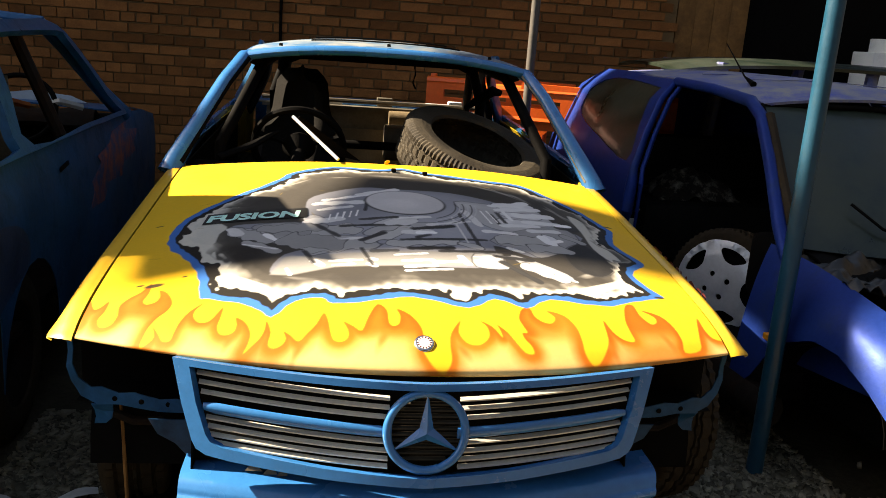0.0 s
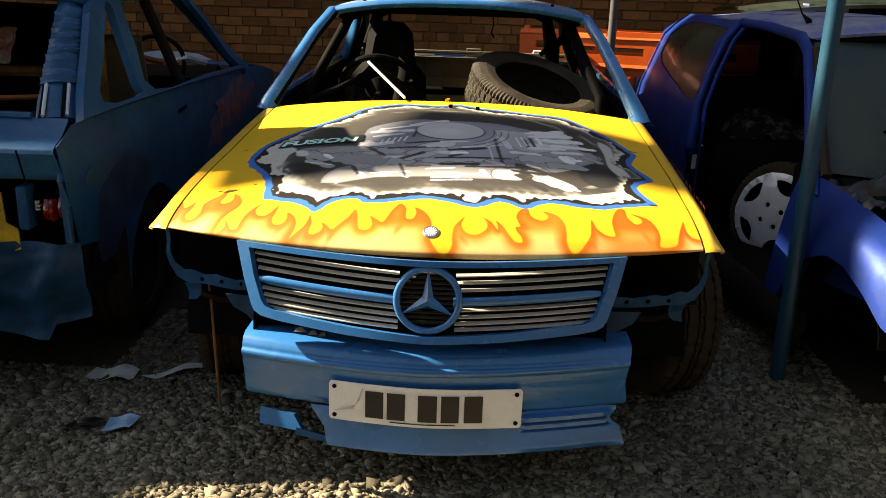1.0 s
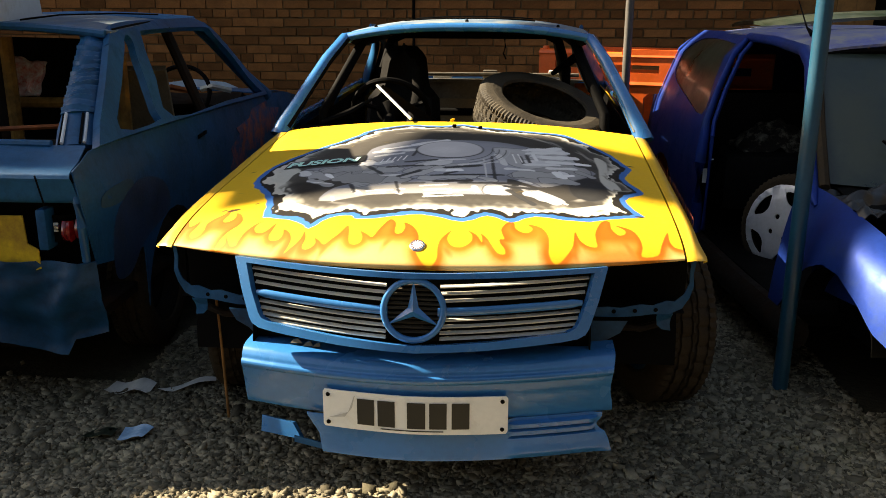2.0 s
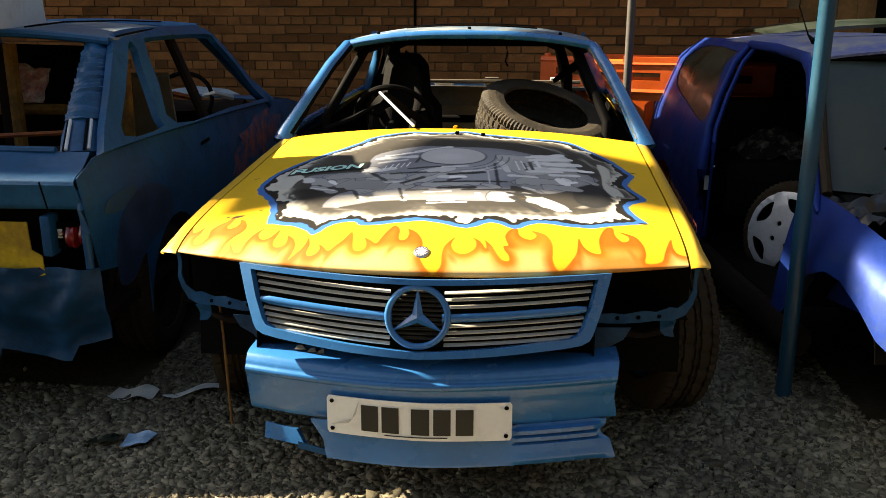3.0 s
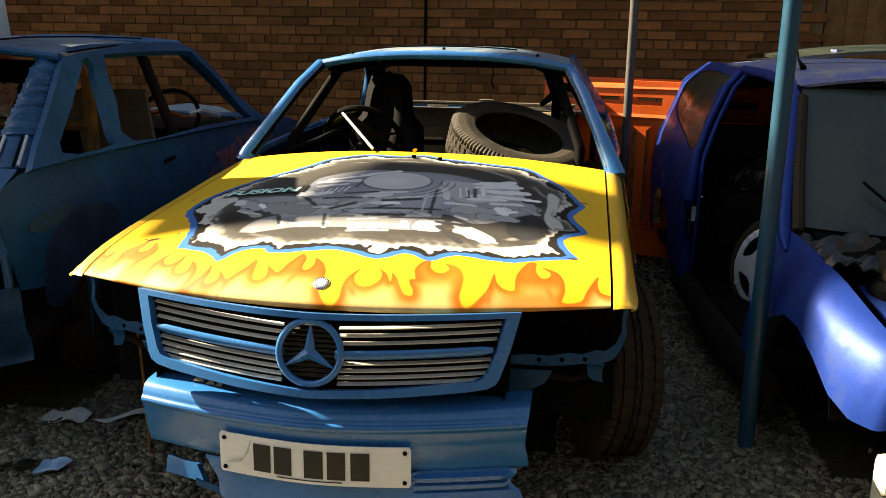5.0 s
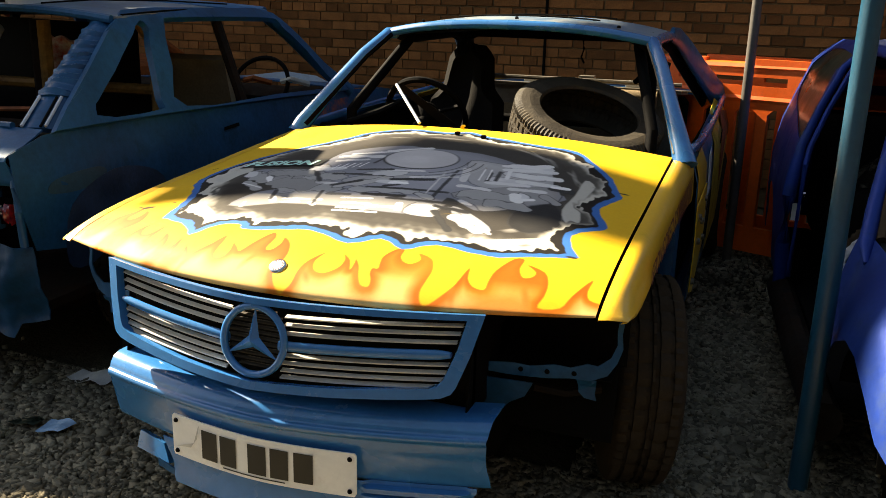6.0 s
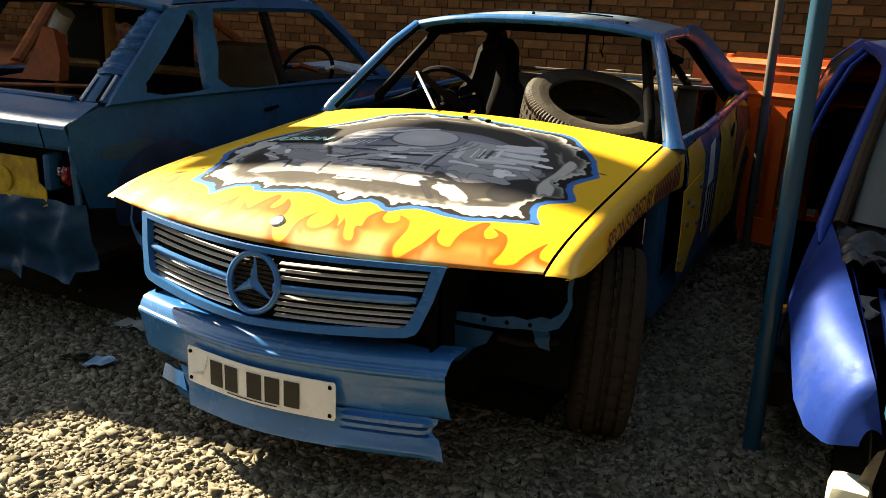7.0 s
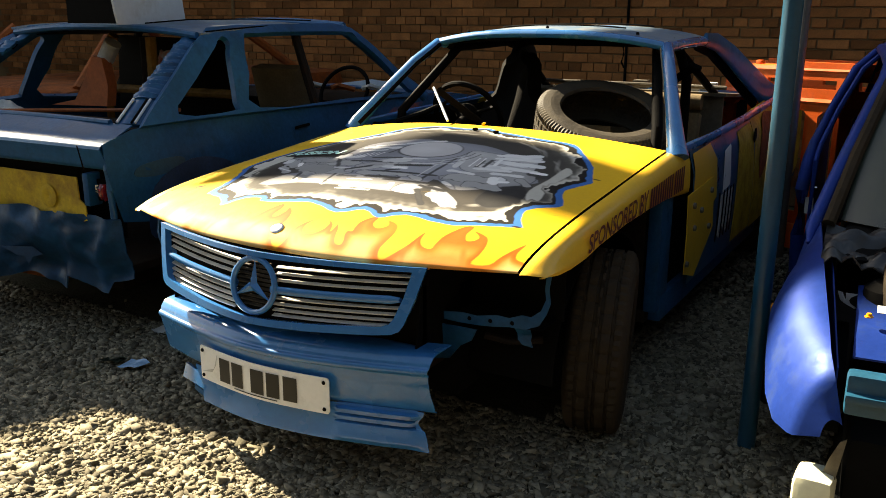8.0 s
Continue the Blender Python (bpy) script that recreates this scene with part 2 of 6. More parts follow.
def smooth_loop(points, per=6):
    """A closed Catmull-Rom curve through 2D points."""
    out, n = [], len(points)
    for k in range(n):
        p0, p1, p2, p3 = (Vector(points[(k + d) % n]) for d in (-1, 0, 1, 2))
        for s in range(per):
            t = s / per
            out.append(tuple(0.5 * (2 * p1 + (p2 - p0) * t + (2 * p0 - 5 * p1 + 4 * p2 - p3) * t * t + (3 * p1 - p0 - 3 * p2 + p3) * t ** 3)))
    return out


def sheet(loops, place, thick=0.003, step=0.08, bm=None):
    """A thin panel cut out of a 2D outline, with holes (the further loops), laid into space by place(u, v)."""
    one = bmesh.new()
    edges = []
    for loop in loops:
        vs = [one.verts.new((u, v, 0)) for u, v in loop]
        edges += [one.edges.new((vs[k], vs[(k + 1) % len(vs)])) for k in range(len(vs))]
    bmesh.ops.triangle_fill(one, use_beauty=True, use_dissolve=False, edges=edges)
    us, vs = [p[0] for p in loops[0]], [p[1] for p in loops[0]]
    for axis, lo, hi in ((0, min(us), max(us)), (1, min(vs), max(vs))):
        for k in range(1, int((hi - lo) / step) + 1):
            co, no = [0, 0, 0], [0, 0, 0]
            co[axis], no[axis] = lo + k * step, 1
            if lo + k * step < hi - 1e-3:
                bmesh.ops.bisect_plane(one, geom=one.verts[:] + one.edges[:] + one.faces[:], plane_co=co, plane_no=no)
    for v in one.verts:
        v.co = Vector(place(v.co.x, v.co.y))
    bmesh.ops.recalc_face_normals(one, faces=one.faces)
    if thick:
        bmesh.ops.solidify(one, geom=one.faces[:], thickness=thick)
    return merged(bm, one)


def lathe(profile, m, n=40, bm=None, closed=False):
    """Turns a profile of (radius, height) about z, then lays it into space by m."""
    one = bmesh.new()
    rings = [[one.verts.new((r * math.cos(2 * math.pi * i / n), r * math.sin(2 * math.pi * i / n), h)) for i in range(n)] for r, h in profile]
    for a, b in list(zip(rings, rings[1:])) + ([(rings[-1], rings[0])] if closed else []):
        for i in range(n):
            one.faces.new((a[i], a[(i + 1) % n], b[(i + 1) % n], b[i]))
    one.transform(m)
    return merged(bm, one)


def lettering(text, size, place, fine=True, bold=0.0):
    """The built-in font's letters as a mesh, laid into space by place(u, v)."""
    cu = bpy.data.curves.new("letters", "FONT")
    cu.body, cu.size, cu.resolution_u, cu.offset = text, size, 3, bold
    ob = bpy.data.objects.new("letters", cu)
    me = bpy.data.meshes.new_from_object(ob)
    bm = bmesh.new()
    bm.from_mesh(me)
    bpy.data.objects.remove(ob)
    bpy.data.meshes.remove(me)
    if fine:
        bmesh.ops.triangulate(bm, faces=bm.faces)
        bmesh.ops.subdivide_edges(bm, edges=[e for e in bm.edges if e.calc_length() > size * 0.3], cuts=1)
    for v in bm.verts:
        v.co = Vector(place(v.co.x, v.co.y))
    return bm


def tyre_bm(m, r=0.32, w=0.2, rim=0.2, n=120, tread=0.009):
    """A tyre about z: rounded shoulders, grooves round it and notched tread blocks."""
    h, prof = w / 2, []
    for rad, z in ((rim, -0.8), (rim + 0.008, -0.93), (rim + 0.05, -1.0), (r - 0.06, -1.0), (r - 0.025, -0.93), (r - 0.01, -0.84), (r - 0.001, -0.74)):
        prof.append((rad, z * h))
    for z in (-0.5, -0.1, 0.1, 0.5):
        prof += [(r, (z - 0.06) * h), (r - tread, (z - 0.045) * h), (r - tread, (z + 0.045) * h), (r, (z + 0.06) * h)]
    prof += [(a, -b) for a, b in prof[6::-1]]
    one = bmesh.new()
    rings = []
    for i in range(n):
        a = 2 * math.pi * i / n
        ring = []
        for rad, z in prof:
            cut = tread * 0.9 if rad > r - 0.03 and ((i % 2 and abs(z) > 0.55 * h) or ((i + (2 if z > 0 else 0)) % 4 == 0 and abs(z) <= 0.55 * h)) else 0
            ring.append(one.verts.new(((rad - cut) * math.cos(a), (rad - cut) * math.sin(a), z)))
        rings.append(ring)
    for i in range(n):
        a, b = rings[i], rings[(i + 1) % n]
        for k in range(len(prof) - 1):
            one.faces.new((a[k], b[k], b[k + 1], a[k + 1]))
    one.transform(m)
    return one


def rim_bm(m, r=0.2, w=0.2):
    return lathe([(0.0, w * 0.18), (0.05, w * 0.2), (0.09, w * 0.12), (r * 0.75, w * 0.1), (r * 0.8, w * 0.28), (r * 0.95, w * 0.4), (r + 0.012, w * 0.43), (r + 0.012, w * 0.36), (r * 0.93, w * 0.3), (r * 0.9, -w * 0.3), (r, -w * 0.4)], m, 32)


def add_wheel(parent, centre, turn=0.0, lean=0.0, r=0.32, w=0.2, flip=1, material=RUBBER, rim_material=DARK):
    """A wheel whose outer face looks to +x (flip 1) or -x (flip -1)."""
    m = Matrix.Translation(centre) @ pose(0, 0, 0, 0, lean, turn) @ pose(0, 0, 0, 0, 90 * flip, 0)
    wheel = part("wheel", rim_bm(m, r * 0.62, w), rim_material, parent)
    part("tyre", tyre_bm(m, r, w, r * 0.62), material, wheel)
    return wheel


# ---- ground and brick wall ----
WALL_Y, rng = 6.85, random.Random(4)


def ground_height(x, y):
    return 0.012 * noise.noise(Vector((x * 0.9, y * 0.9, 0))) + 0.006 * noise.noise(Vector((x * 4, y * 4, 3)))


bm = grid(lambda u, v: (-6 + 12 * u, -6 + 14 * v, ground_height(-6 + 12 * u, -6 + 14 * v) - 0.012), 110, 110)
for a, b in (((-400, -400), (400, -6)), ((-400, 8), (400, 400)), ((-400, -6), (-6, 8)), ((6, -6), (400, 8))):
    vs = [bm.verts.new((x, y, -0.012)) for x, y in (a, (b[0], a[1]), b, (a[0], b[1]))]
    bm.faces.new(vs)
ground = alone("ground", bm, GRAVEL, (0, 0, 0), "grey-brown loose gravel yard with mossy patches", "ground", kind="structure")


def stones():
    """Loose gravel where the yard lies open, as one mesh of small faceted stones."""
    gen = np.random.default_rng(7)
    base = np.array([(a, b, c) for a in (-1, 1) for b in (-1, 1) for c in (-1, 1)], float) * 0.72
    tris = np.array([(0, 1, 3), (0, 3, 2), (4, 6, 7), (4, 7, 5), (0, 4, 5), (0, 5, 1), (2, 3, 7), (2, 7, 6), (0, 2, 6), (0, 6, 4), (1, 5, 7), (1, 7, 3)])

    def spread(x0, x1, y0, y1, count):
        return np.c_[gen.uniform(x0, x1, count), gen.uniform(y0, y1, count)]

    places = np.r_[spread(-1.7, 2.1, 0.75, 1.75, 62000), spread(-2.6, 1.9, 1.75, 2.4, 34000), spread(-1.0, -0.6, 2.4, 3.0, 4000), spread(0.85, 1.75, 2.4, 4.2, 24000),
                   spread(0.9, 1.7, 4.2, 5.8, 4000), spread(-2.8, -1.7, 0.6, 1.75, 9000), spread(2.1, 2.9, 0.6, 1.75, 6000), gen.normal((0.2, -1.2), (2.3, 1.2), (9000, 2))]
    x, y = places.T
    n = len(x)
    size = gen.lognormal(math.log(0.0085), 0.34, n)
    verts = base[None] * gen.uniform(0.78, 1.22, (n, 8, 1)) * (size[:, None] * np.c_[gen.uniform(0.8, 1.5, n), gen.uniform(0.7, 1.2, n), gen.uniform(0.5, 0.9, n)])[:, None, :]
    lean = gen.normal(0, 0.28, (n, 2))
    verts[..., 2] += verts[..., 0] * lean[:, :1] + verts[..., 1] * lean[:, 1:]
    a = gen.uniform(0, 6.283, n)
    c, s = np.cos(a)[:, None], np.sin(a)[:, None]
    verts = np.stack([verts[..., 0] * c - verts[..., 1] * s, verts[..., 0] * s + verts[..., 1] * c, verts[..., 2]], -1)
    z = np.array([ground_height(p, q) for p, q in zip(x, y)]) + gen.uniform(-0.006, 0.004, n)
    verts += np.c_[x, y, z][:, None, :]
    faces = (tris[None] + 8 * np.arange(n)[:, None, None]).reshape(-1, 3)
    me = bpy.data.meshes.new("gravel")
    me.vertices.add(n * 8)
    me.vertices.foreach_set("co", verts.ravel().astype(np.float32))
    me.loops.add(faces.size)
    me.loops.foreach_set("vertex_index", faces.ravel().astype(np.int32))
    me.polygons.add(len(faces))
    me.polygons.foreach_set("loop_start", np.arange(0, faces.size, 3, dtype=np.int32))
    me.update(calc_edges=True)
    me.validate()
    me.polygons.foreach_set("use_smooth", [True] * len(me.polygons))
    me.materials.append(STONES)
    tagged(new("gravel", me), "loose tan and grey gravel stones on the yard", "gravel", kind="stuff")


stones()

# mortar bed, then the bricks proud of it
wall = alone("wall_north", block((-14, WALL_Y, 0), (2.68, WALL_Y + 0.3, 5.6), 0), MORTAR, (-5, WALL_Y, 0), "dark brown brick wall with recessed mortar joints", "wall", kind="structure")

# ---- the blue and yellow coupe ----
CX = 0.21
coupe = thing("stock_car", (CX, 4.0, 0), "stripped blue and yellow racing coupe with airbrushed bonnet and missing headlights", "car")
SV = (0, 0.02, 0.045, 0.08, 0.13, 0.23, 0.7, 1.55)
ZC = (0.719, 0.745, 0.765, 0.779, 0.794, 0.816, 0.884, 0.955)
ZS = (0.714, 0.724, 0.735, 0.745, 0.757, 0.775, 0.824, 0.9)


def nose_y(x):
    return 1.69 + 0.18 * (np.abs(x) / 0.77) ** 2


def eased(values):
    """The bonnet's section, rounded off between its heights; even steps of the root of the way back."""
    fine = np.interp(np.linspace(0, math.sqrt(1.55), 320), np.sqrt(SV), values)
    padded = np.r_[2 * fine[0] - fine[24:0:-1], fine, 2 * fine[-1] - fine[-2:-26:-1]]
    return np.convolve(padded, np.hanning(51)[1:-1] / np.hanning(51).sum(), "valid")


ROOTS, EASED_C, EASED_S = np.linspace(0, math.sqrt(1.55), 320), eased(ZC), eased(ZS)


def hood_z(x, y):
    s, w = np.sqrt(np.clip(y - nose_y(x), 0, 1.55)), np.minimum(1, (np.abs(x) / 0.77) ** 2)
    return (1 - w) * np.interp(s, ROOTS, EASED_C) + w * np.interp(s, ROOTS, EASED_S)


def on_hood(x, y, lift=0.0):
    return (x + CX, y, float(hood_z(x, y)) + lift)


# the painting on the bonnet, in metres across and along it
HOLE = [(-.652, 2.319), (-.636, 2.537), (-.489, 2.773), (-.466, 2.800), (-.394, 2.907), (-.355, 2.993), (-.214, 3.072), (-.060, 3.050), (.034, 3.087), (.122, 3.037),
        (.316, 3.002), (.459, 3.009), (.548, 2.902), (.628, 2.786), (.678, 2.650), (.692, 2.607), (.652, 2.465), (.692, 2.361), (.699, 2.316), (.628, 2.215),
        (.662, 2.108), (.666, 2.081), (.547, 2.008), (.468, 1.969), (.334, 1.968), (.260, 1.913), (.188, 1.946), (.118, 1.892), (-.010, 1.930), (-.114, 1.906),
        (-.202, 1.896), (-.226, 1.924), (-.288, 1.912), (-.338, 1.847), (-.384, 1.898), (-.484, 1.947), (-.511, 1.956), (-.525, 2.046), (-.571, 2.174)]
ENGINE = [(-.292, 2.576), (-.268, 2.684), (-.123, 2.787), (-.012, 2.779), (.177, 2.777), (.321, 2.720), (.456, 2.640), (.476, 2.532), (.551, 2.468), (.445, 2.307),
          (.359, 2.229), (.314, 2.244), (.240, 2.284), (.248, 2.148), (.180, 2.115), (.031, 2.099), (-.199, 2.102), (-.336, 2.056), (-.359, 2.094), (-.330, 2.182),
          (-.259, 2.235), (-.384, 2.330), (-.487, 2.373), (-.485, 2.426), (-.391, 2.429), (-.287, 2.428)]
SUMP = [(-.356, 2.057), (-.328, 2.164), (-.199, 2.175), (.011, 2.202), (.254, 2.226), (.253, 2.137), (-.057, 2.098), (-.199, 2.089), (-.309, 2.047)]
BLOCK = [([(-.281, 2.268), (-.193, 2.309), (-.102, 2.282), (-.097, 2.237), (-.206, 2.193), (-.271, 2.171)], .40), ([(-.278, 2.382), (-.199, 2.388), (-.185, 2.328), (-.275, 2.304)], .44),
         ([(-.427, 2.413), (-.336, 2.429), (-.279, 2.404), (-.275, 2.304), (-.354, 2.258), (-.416, 2.361)], .28), ([(-.295, 2.457), (-.263, 2.489), (-.228, 2.439), (-.260, 2.407)], .48),
         ([(.178, 2.678), (.288, 2.688), (.418, 2.734), (.475, 2.609), (.472, 2.530), (.352, 2.431), (.261, 2.442), (.220, 2.528)], .42)]
BLOCK += [([(-.122, 2.329), (-.062, 2.399), (.076, 2.439), (.096, 2.432), (.093, 2.400), (.011, 2.388), (-.080, 2.311)], .38), ([(-.099, 2.399), (-.012, 2.486), (.040, 2.469), (-.017, 2.404)], .48),
          ([(-.490, 2.407), (-.403, 2.360), (-.349, 2.274), (-.354, 2.258), (-.412, 2.311), (-.461, 2.320)], .36), ([(.310, 2.711), (.438, 2.744), (.433, 2.684), (.326, 2.662)], .64),
          ([(.327, 2.620), (.438, 2.631), (.435, 2.584), (.327, 2.579)], .64), ([(.303, 2.544), (.411, 2.552), (.392, 2.504), (.302, 2.493)], .62)]
BLOCK += [([(.366, 2.458), (.491, 2.539), (.531, 2.445), (.447, 2.307), (.369, 2.233), (.332, 2.267), (.240, 2.325)], .30), ([(.416, 2.436), (.454, 2.410), (.403, 2.330), (.420, 2.387)], .7),
          ([(.278, 2.217), (.314, 2.216), (.417, 2.136), (.420, 2.095), (.329, 2.127)], .42), ([(.177, 2.208), (.247, 2.208), (.249, 2.174), (.253, 2.124), (.171, 2.123)], .42),
          ([(.455, 2.311), (.533, 2.395), (.584, 2.253), (.523, 2.156), (.458, 2.183)], .035)]
FLAPS = [[(-.517, 2.160), (-.464, 2.016), (-.336, 1.931), (-.321, 1.944), (-.374, 2.009), (-.481, 2.104), (-.513, 2.229)], [(-.589, 2.508), (-.507, 2.422), (-.520, 2.363), (-.529, 2.280), (-.599, 2.344)],
         [(-.008, 1.990), (.066, 1.975), (.122, 1.939), (.149, 1.984), (.055, 1.996)], [(.177, 1.996), (.263, 1.966), (.287, 1.979), (.287, 2.012)]]
FLAPS += [[(.362, 2.029), (.444, 2.007), (.537, 2.084), (.599, 2.099), (.579, 2.168), (.544, 2.130), (.420, 2.047)], [(-.235, 1.974), (-.144, 1.959), (-.021, 1.980), (.047, 1.987), (-.022, 1.964), (-.114, 1.944)],
          [(.559, 2.696), (.600, 2.653), (.596, 2.523), (.605, 2.420), (.626, 2.309), (.594, 2.284), (.560, 2.377), (.564, 2.529)]]
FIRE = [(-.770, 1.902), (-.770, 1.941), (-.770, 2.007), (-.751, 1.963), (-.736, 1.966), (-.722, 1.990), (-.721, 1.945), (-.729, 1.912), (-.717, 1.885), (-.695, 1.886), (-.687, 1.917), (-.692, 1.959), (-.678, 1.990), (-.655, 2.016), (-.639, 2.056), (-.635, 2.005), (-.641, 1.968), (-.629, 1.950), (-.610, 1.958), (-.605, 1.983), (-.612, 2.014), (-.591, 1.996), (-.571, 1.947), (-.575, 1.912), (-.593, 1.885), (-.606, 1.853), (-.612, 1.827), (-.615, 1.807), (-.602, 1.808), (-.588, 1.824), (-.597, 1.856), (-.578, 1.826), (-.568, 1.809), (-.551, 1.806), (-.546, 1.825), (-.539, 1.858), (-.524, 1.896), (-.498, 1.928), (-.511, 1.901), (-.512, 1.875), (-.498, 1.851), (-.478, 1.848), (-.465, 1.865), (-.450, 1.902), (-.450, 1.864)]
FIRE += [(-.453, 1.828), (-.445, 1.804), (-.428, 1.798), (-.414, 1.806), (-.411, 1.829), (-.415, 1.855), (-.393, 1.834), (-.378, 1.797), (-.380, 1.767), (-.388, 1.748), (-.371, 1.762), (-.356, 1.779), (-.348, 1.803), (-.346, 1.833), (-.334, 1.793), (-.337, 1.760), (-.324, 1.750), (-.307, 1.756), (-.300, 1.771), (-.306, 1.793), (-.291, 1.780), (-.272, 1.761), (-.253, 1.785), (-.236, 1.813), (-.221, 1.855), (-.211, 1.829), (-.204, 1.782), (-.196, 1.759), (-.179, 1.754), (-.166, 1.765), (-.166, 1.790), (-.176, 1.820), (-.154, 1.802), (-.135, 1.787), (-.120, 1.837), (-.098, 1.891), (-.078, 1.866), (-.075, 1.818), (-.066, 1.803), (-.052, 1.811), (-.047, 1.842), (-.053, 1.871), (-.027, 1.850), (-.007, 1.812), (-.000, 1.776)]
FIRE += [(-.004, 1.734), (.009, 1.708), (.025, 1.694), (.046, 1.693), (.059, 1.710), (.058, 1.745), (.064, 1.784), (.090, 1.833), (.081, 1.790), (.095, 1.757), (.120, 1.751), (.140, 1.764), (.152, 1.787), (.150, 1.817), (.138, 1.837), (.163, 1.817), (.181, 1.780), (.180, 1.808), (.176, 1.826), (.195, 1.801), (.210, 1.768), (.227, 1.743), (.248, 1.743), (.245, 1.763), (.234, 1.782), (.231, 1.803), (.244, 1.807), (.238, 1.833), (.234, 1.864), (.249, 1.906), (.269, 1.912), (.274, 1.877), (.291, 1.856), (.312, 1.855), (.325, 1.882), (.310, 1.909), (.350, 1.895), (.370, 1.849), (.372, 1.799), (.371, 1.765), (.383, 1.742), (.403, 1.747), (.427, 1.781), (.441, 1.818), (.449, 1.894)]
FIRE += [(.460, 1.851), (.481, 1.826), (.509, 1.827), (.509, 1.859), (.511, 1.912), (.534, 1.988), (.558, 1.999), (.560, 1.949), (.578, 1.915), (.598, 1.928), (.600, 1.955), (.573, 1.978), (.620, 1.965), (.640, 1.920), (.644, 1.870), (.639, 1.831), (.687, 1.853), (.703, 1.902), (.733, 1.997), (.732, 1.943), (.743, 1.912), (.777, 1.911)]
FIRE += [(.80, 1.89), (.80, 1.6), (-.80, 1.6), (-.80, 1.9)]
# brush strokes of the engine: from, to, half width, grey
STROKES = [(-.260, 2.596, -.122, 2.620, .0214, .62), (-.235, 2.638, -.084, 2.707, .0128, .66), (-.129, 2.702, -.007, 2.777, .0171, .60), (-.250, 2.537, -.157, 2.570, .0140, .60), (-.280, 2.432, -.191, 2.449, .0271, .60), (-.229, 2.342, -.167, 2.364, .0492, .36), (-.249, 2.228, -.114, 2.245, .0498, .34), (-.205, 2.275, -.128, 2.292, .0099, .60), (-.098, 2.275, .002, 2.375, .0285, .42), (-.128, 2.274, -.064, 2.335, .0088, .05), (-.182, 2.388, .005, 2.410, .0076, .05), (-.037, 2.250, .123, 2.290, .0275, .40), (-.016, 2.285, .225, 2.323, .0066, .05), (.007, 2.221, .117, 2.238, .0121, .04), (.027, 2.378, .139, 2.420, .0130, .05)]
STROKES += [(.000, 2.345, .067, 2.364, .0207, .58), (.041, 2.348, .074, 2.352, .0163, .85), (-.041, 2.170, .043, 2.189, .0077, .85), (-.021, 2.131, .054, 2.145, .0101, .85), (.060, 2.131, .129, 2.149, .0111, .85), (-.017, 2.095, .058, 2.108, .0089, .82), (-.018, 2.070, .100, 2.093, .0067, .80), (-.210, 2.127, -.131, 2.133, .0089, .85), (-.203, 2.100, -.153, 2.107, .0077, .80), (-.253, 2.132, -.231, 2.102, .0123, .85), (-.319, 2.088, -.308, 2.051, .0056, .88), (-.113, 2.143, -.096, 2.136, .0099, .85), (-.110, 2.108, -.097, 2.094, .0123, .85), (.133, 2.180, .150, 2.134, .0121, .85), (.177, 2.162, .235, 2.191, .0143, .80)]
STROKES += [(.196, 2.136, .250, 2.142, .0155, .62), (.173, 2.188, .278, 2.210, .0078, .75), (.307, 2.155, .401, 2.094, .0244, .42), (.333, 2.170, .432, 2.093, .0099, .55), (.247, 2.166, .326, 2.062, .0099, .05), (.238, 2.204, .332, 2.202, .0109, .05), (-.025, 2.467, .079, 2.496, .0108, .60), (-.044, 2.418, .024, 2.443, .0260, .52), (-.125, 2.448, -.024, 2.478, .0086, .06), (.072, 2.420, .198, 2.482, .0108, .55), (.149, 2.507, .174, 2.248, .0039, .50), (.176, 2.553, .200, 2.263, .0032, .05), (.197, 2.578, .228, 2.450, .0150, .55), (.280, 2.578, .294, 2.482, .0040, .05), (.303, 2.603, .316, 2.506, .0041, .05)]
STROKES += [(.251, 2.603, .268, 2.484, .0040, .70), (.271, 2.610, .289, 2.501, .0033, .70), (.326, 2.631, .341, 2.544, .0096, .70), (.300, 2.676, .430, 2.757, .0213, .64), (.312, 2.638, .457, 2.701, .0203, .64), (.371, 2.603, .481, 2.639, .0257, .66), (.386, 2.542, .492, 2.565, .0215, .64), (.301, 2.474, .416, 2.511, .0172, .62), (.238, 2.402, .324, 2.407, .0162, .62), (.386, 2.455, .473, 2.486, .0172, .60), (.296, 2.349, .400, 2.364, .0489, .34), (.371, 2.307, .458, 2.319, .0337, .33), (.410, 2.406, .426, 2.365, .0216, .75), (.429, 2.376, .461, 2.399, .0162, .75), (.493, 2.533, .544, 2.548, .0193, .05)]
STROKES += [(.489, 2.552, .530, 2.568, .0139, .80), (.491, 2.453, .535, 2.415, .0204, .30), (.283, 2.278, .320, 2.260, .0110, .60), (-.473, 2.376, -.388, 2.293, .0350, .30), (-.392, 2.336, -.341, 2.264, .0109, .70), (-.432, 2.279, -.351, 2.204, .0199, .30), (-.486, 2.388, -.462, 2.349, .0217, .50), (-.380, 2.381, -.254, 2.381, .0371, .27), (-.312, 2.282, -.220, 2.255, .0596, .26), (-.445, 2.268, -.353, 2.223, .0044, .62), (-.141, 2.481, -.134, 2.537, .0034, .80), (-.161, 2.468, -.154, 2.524, .0033, .80), (-.181, 2.458, -.174, 2.518, .0033, .80), (-.201, 2.453, -.194, 2.507, .0033, .80), (-.220, 2.444, -.216, 2.492, .0034, .80)]
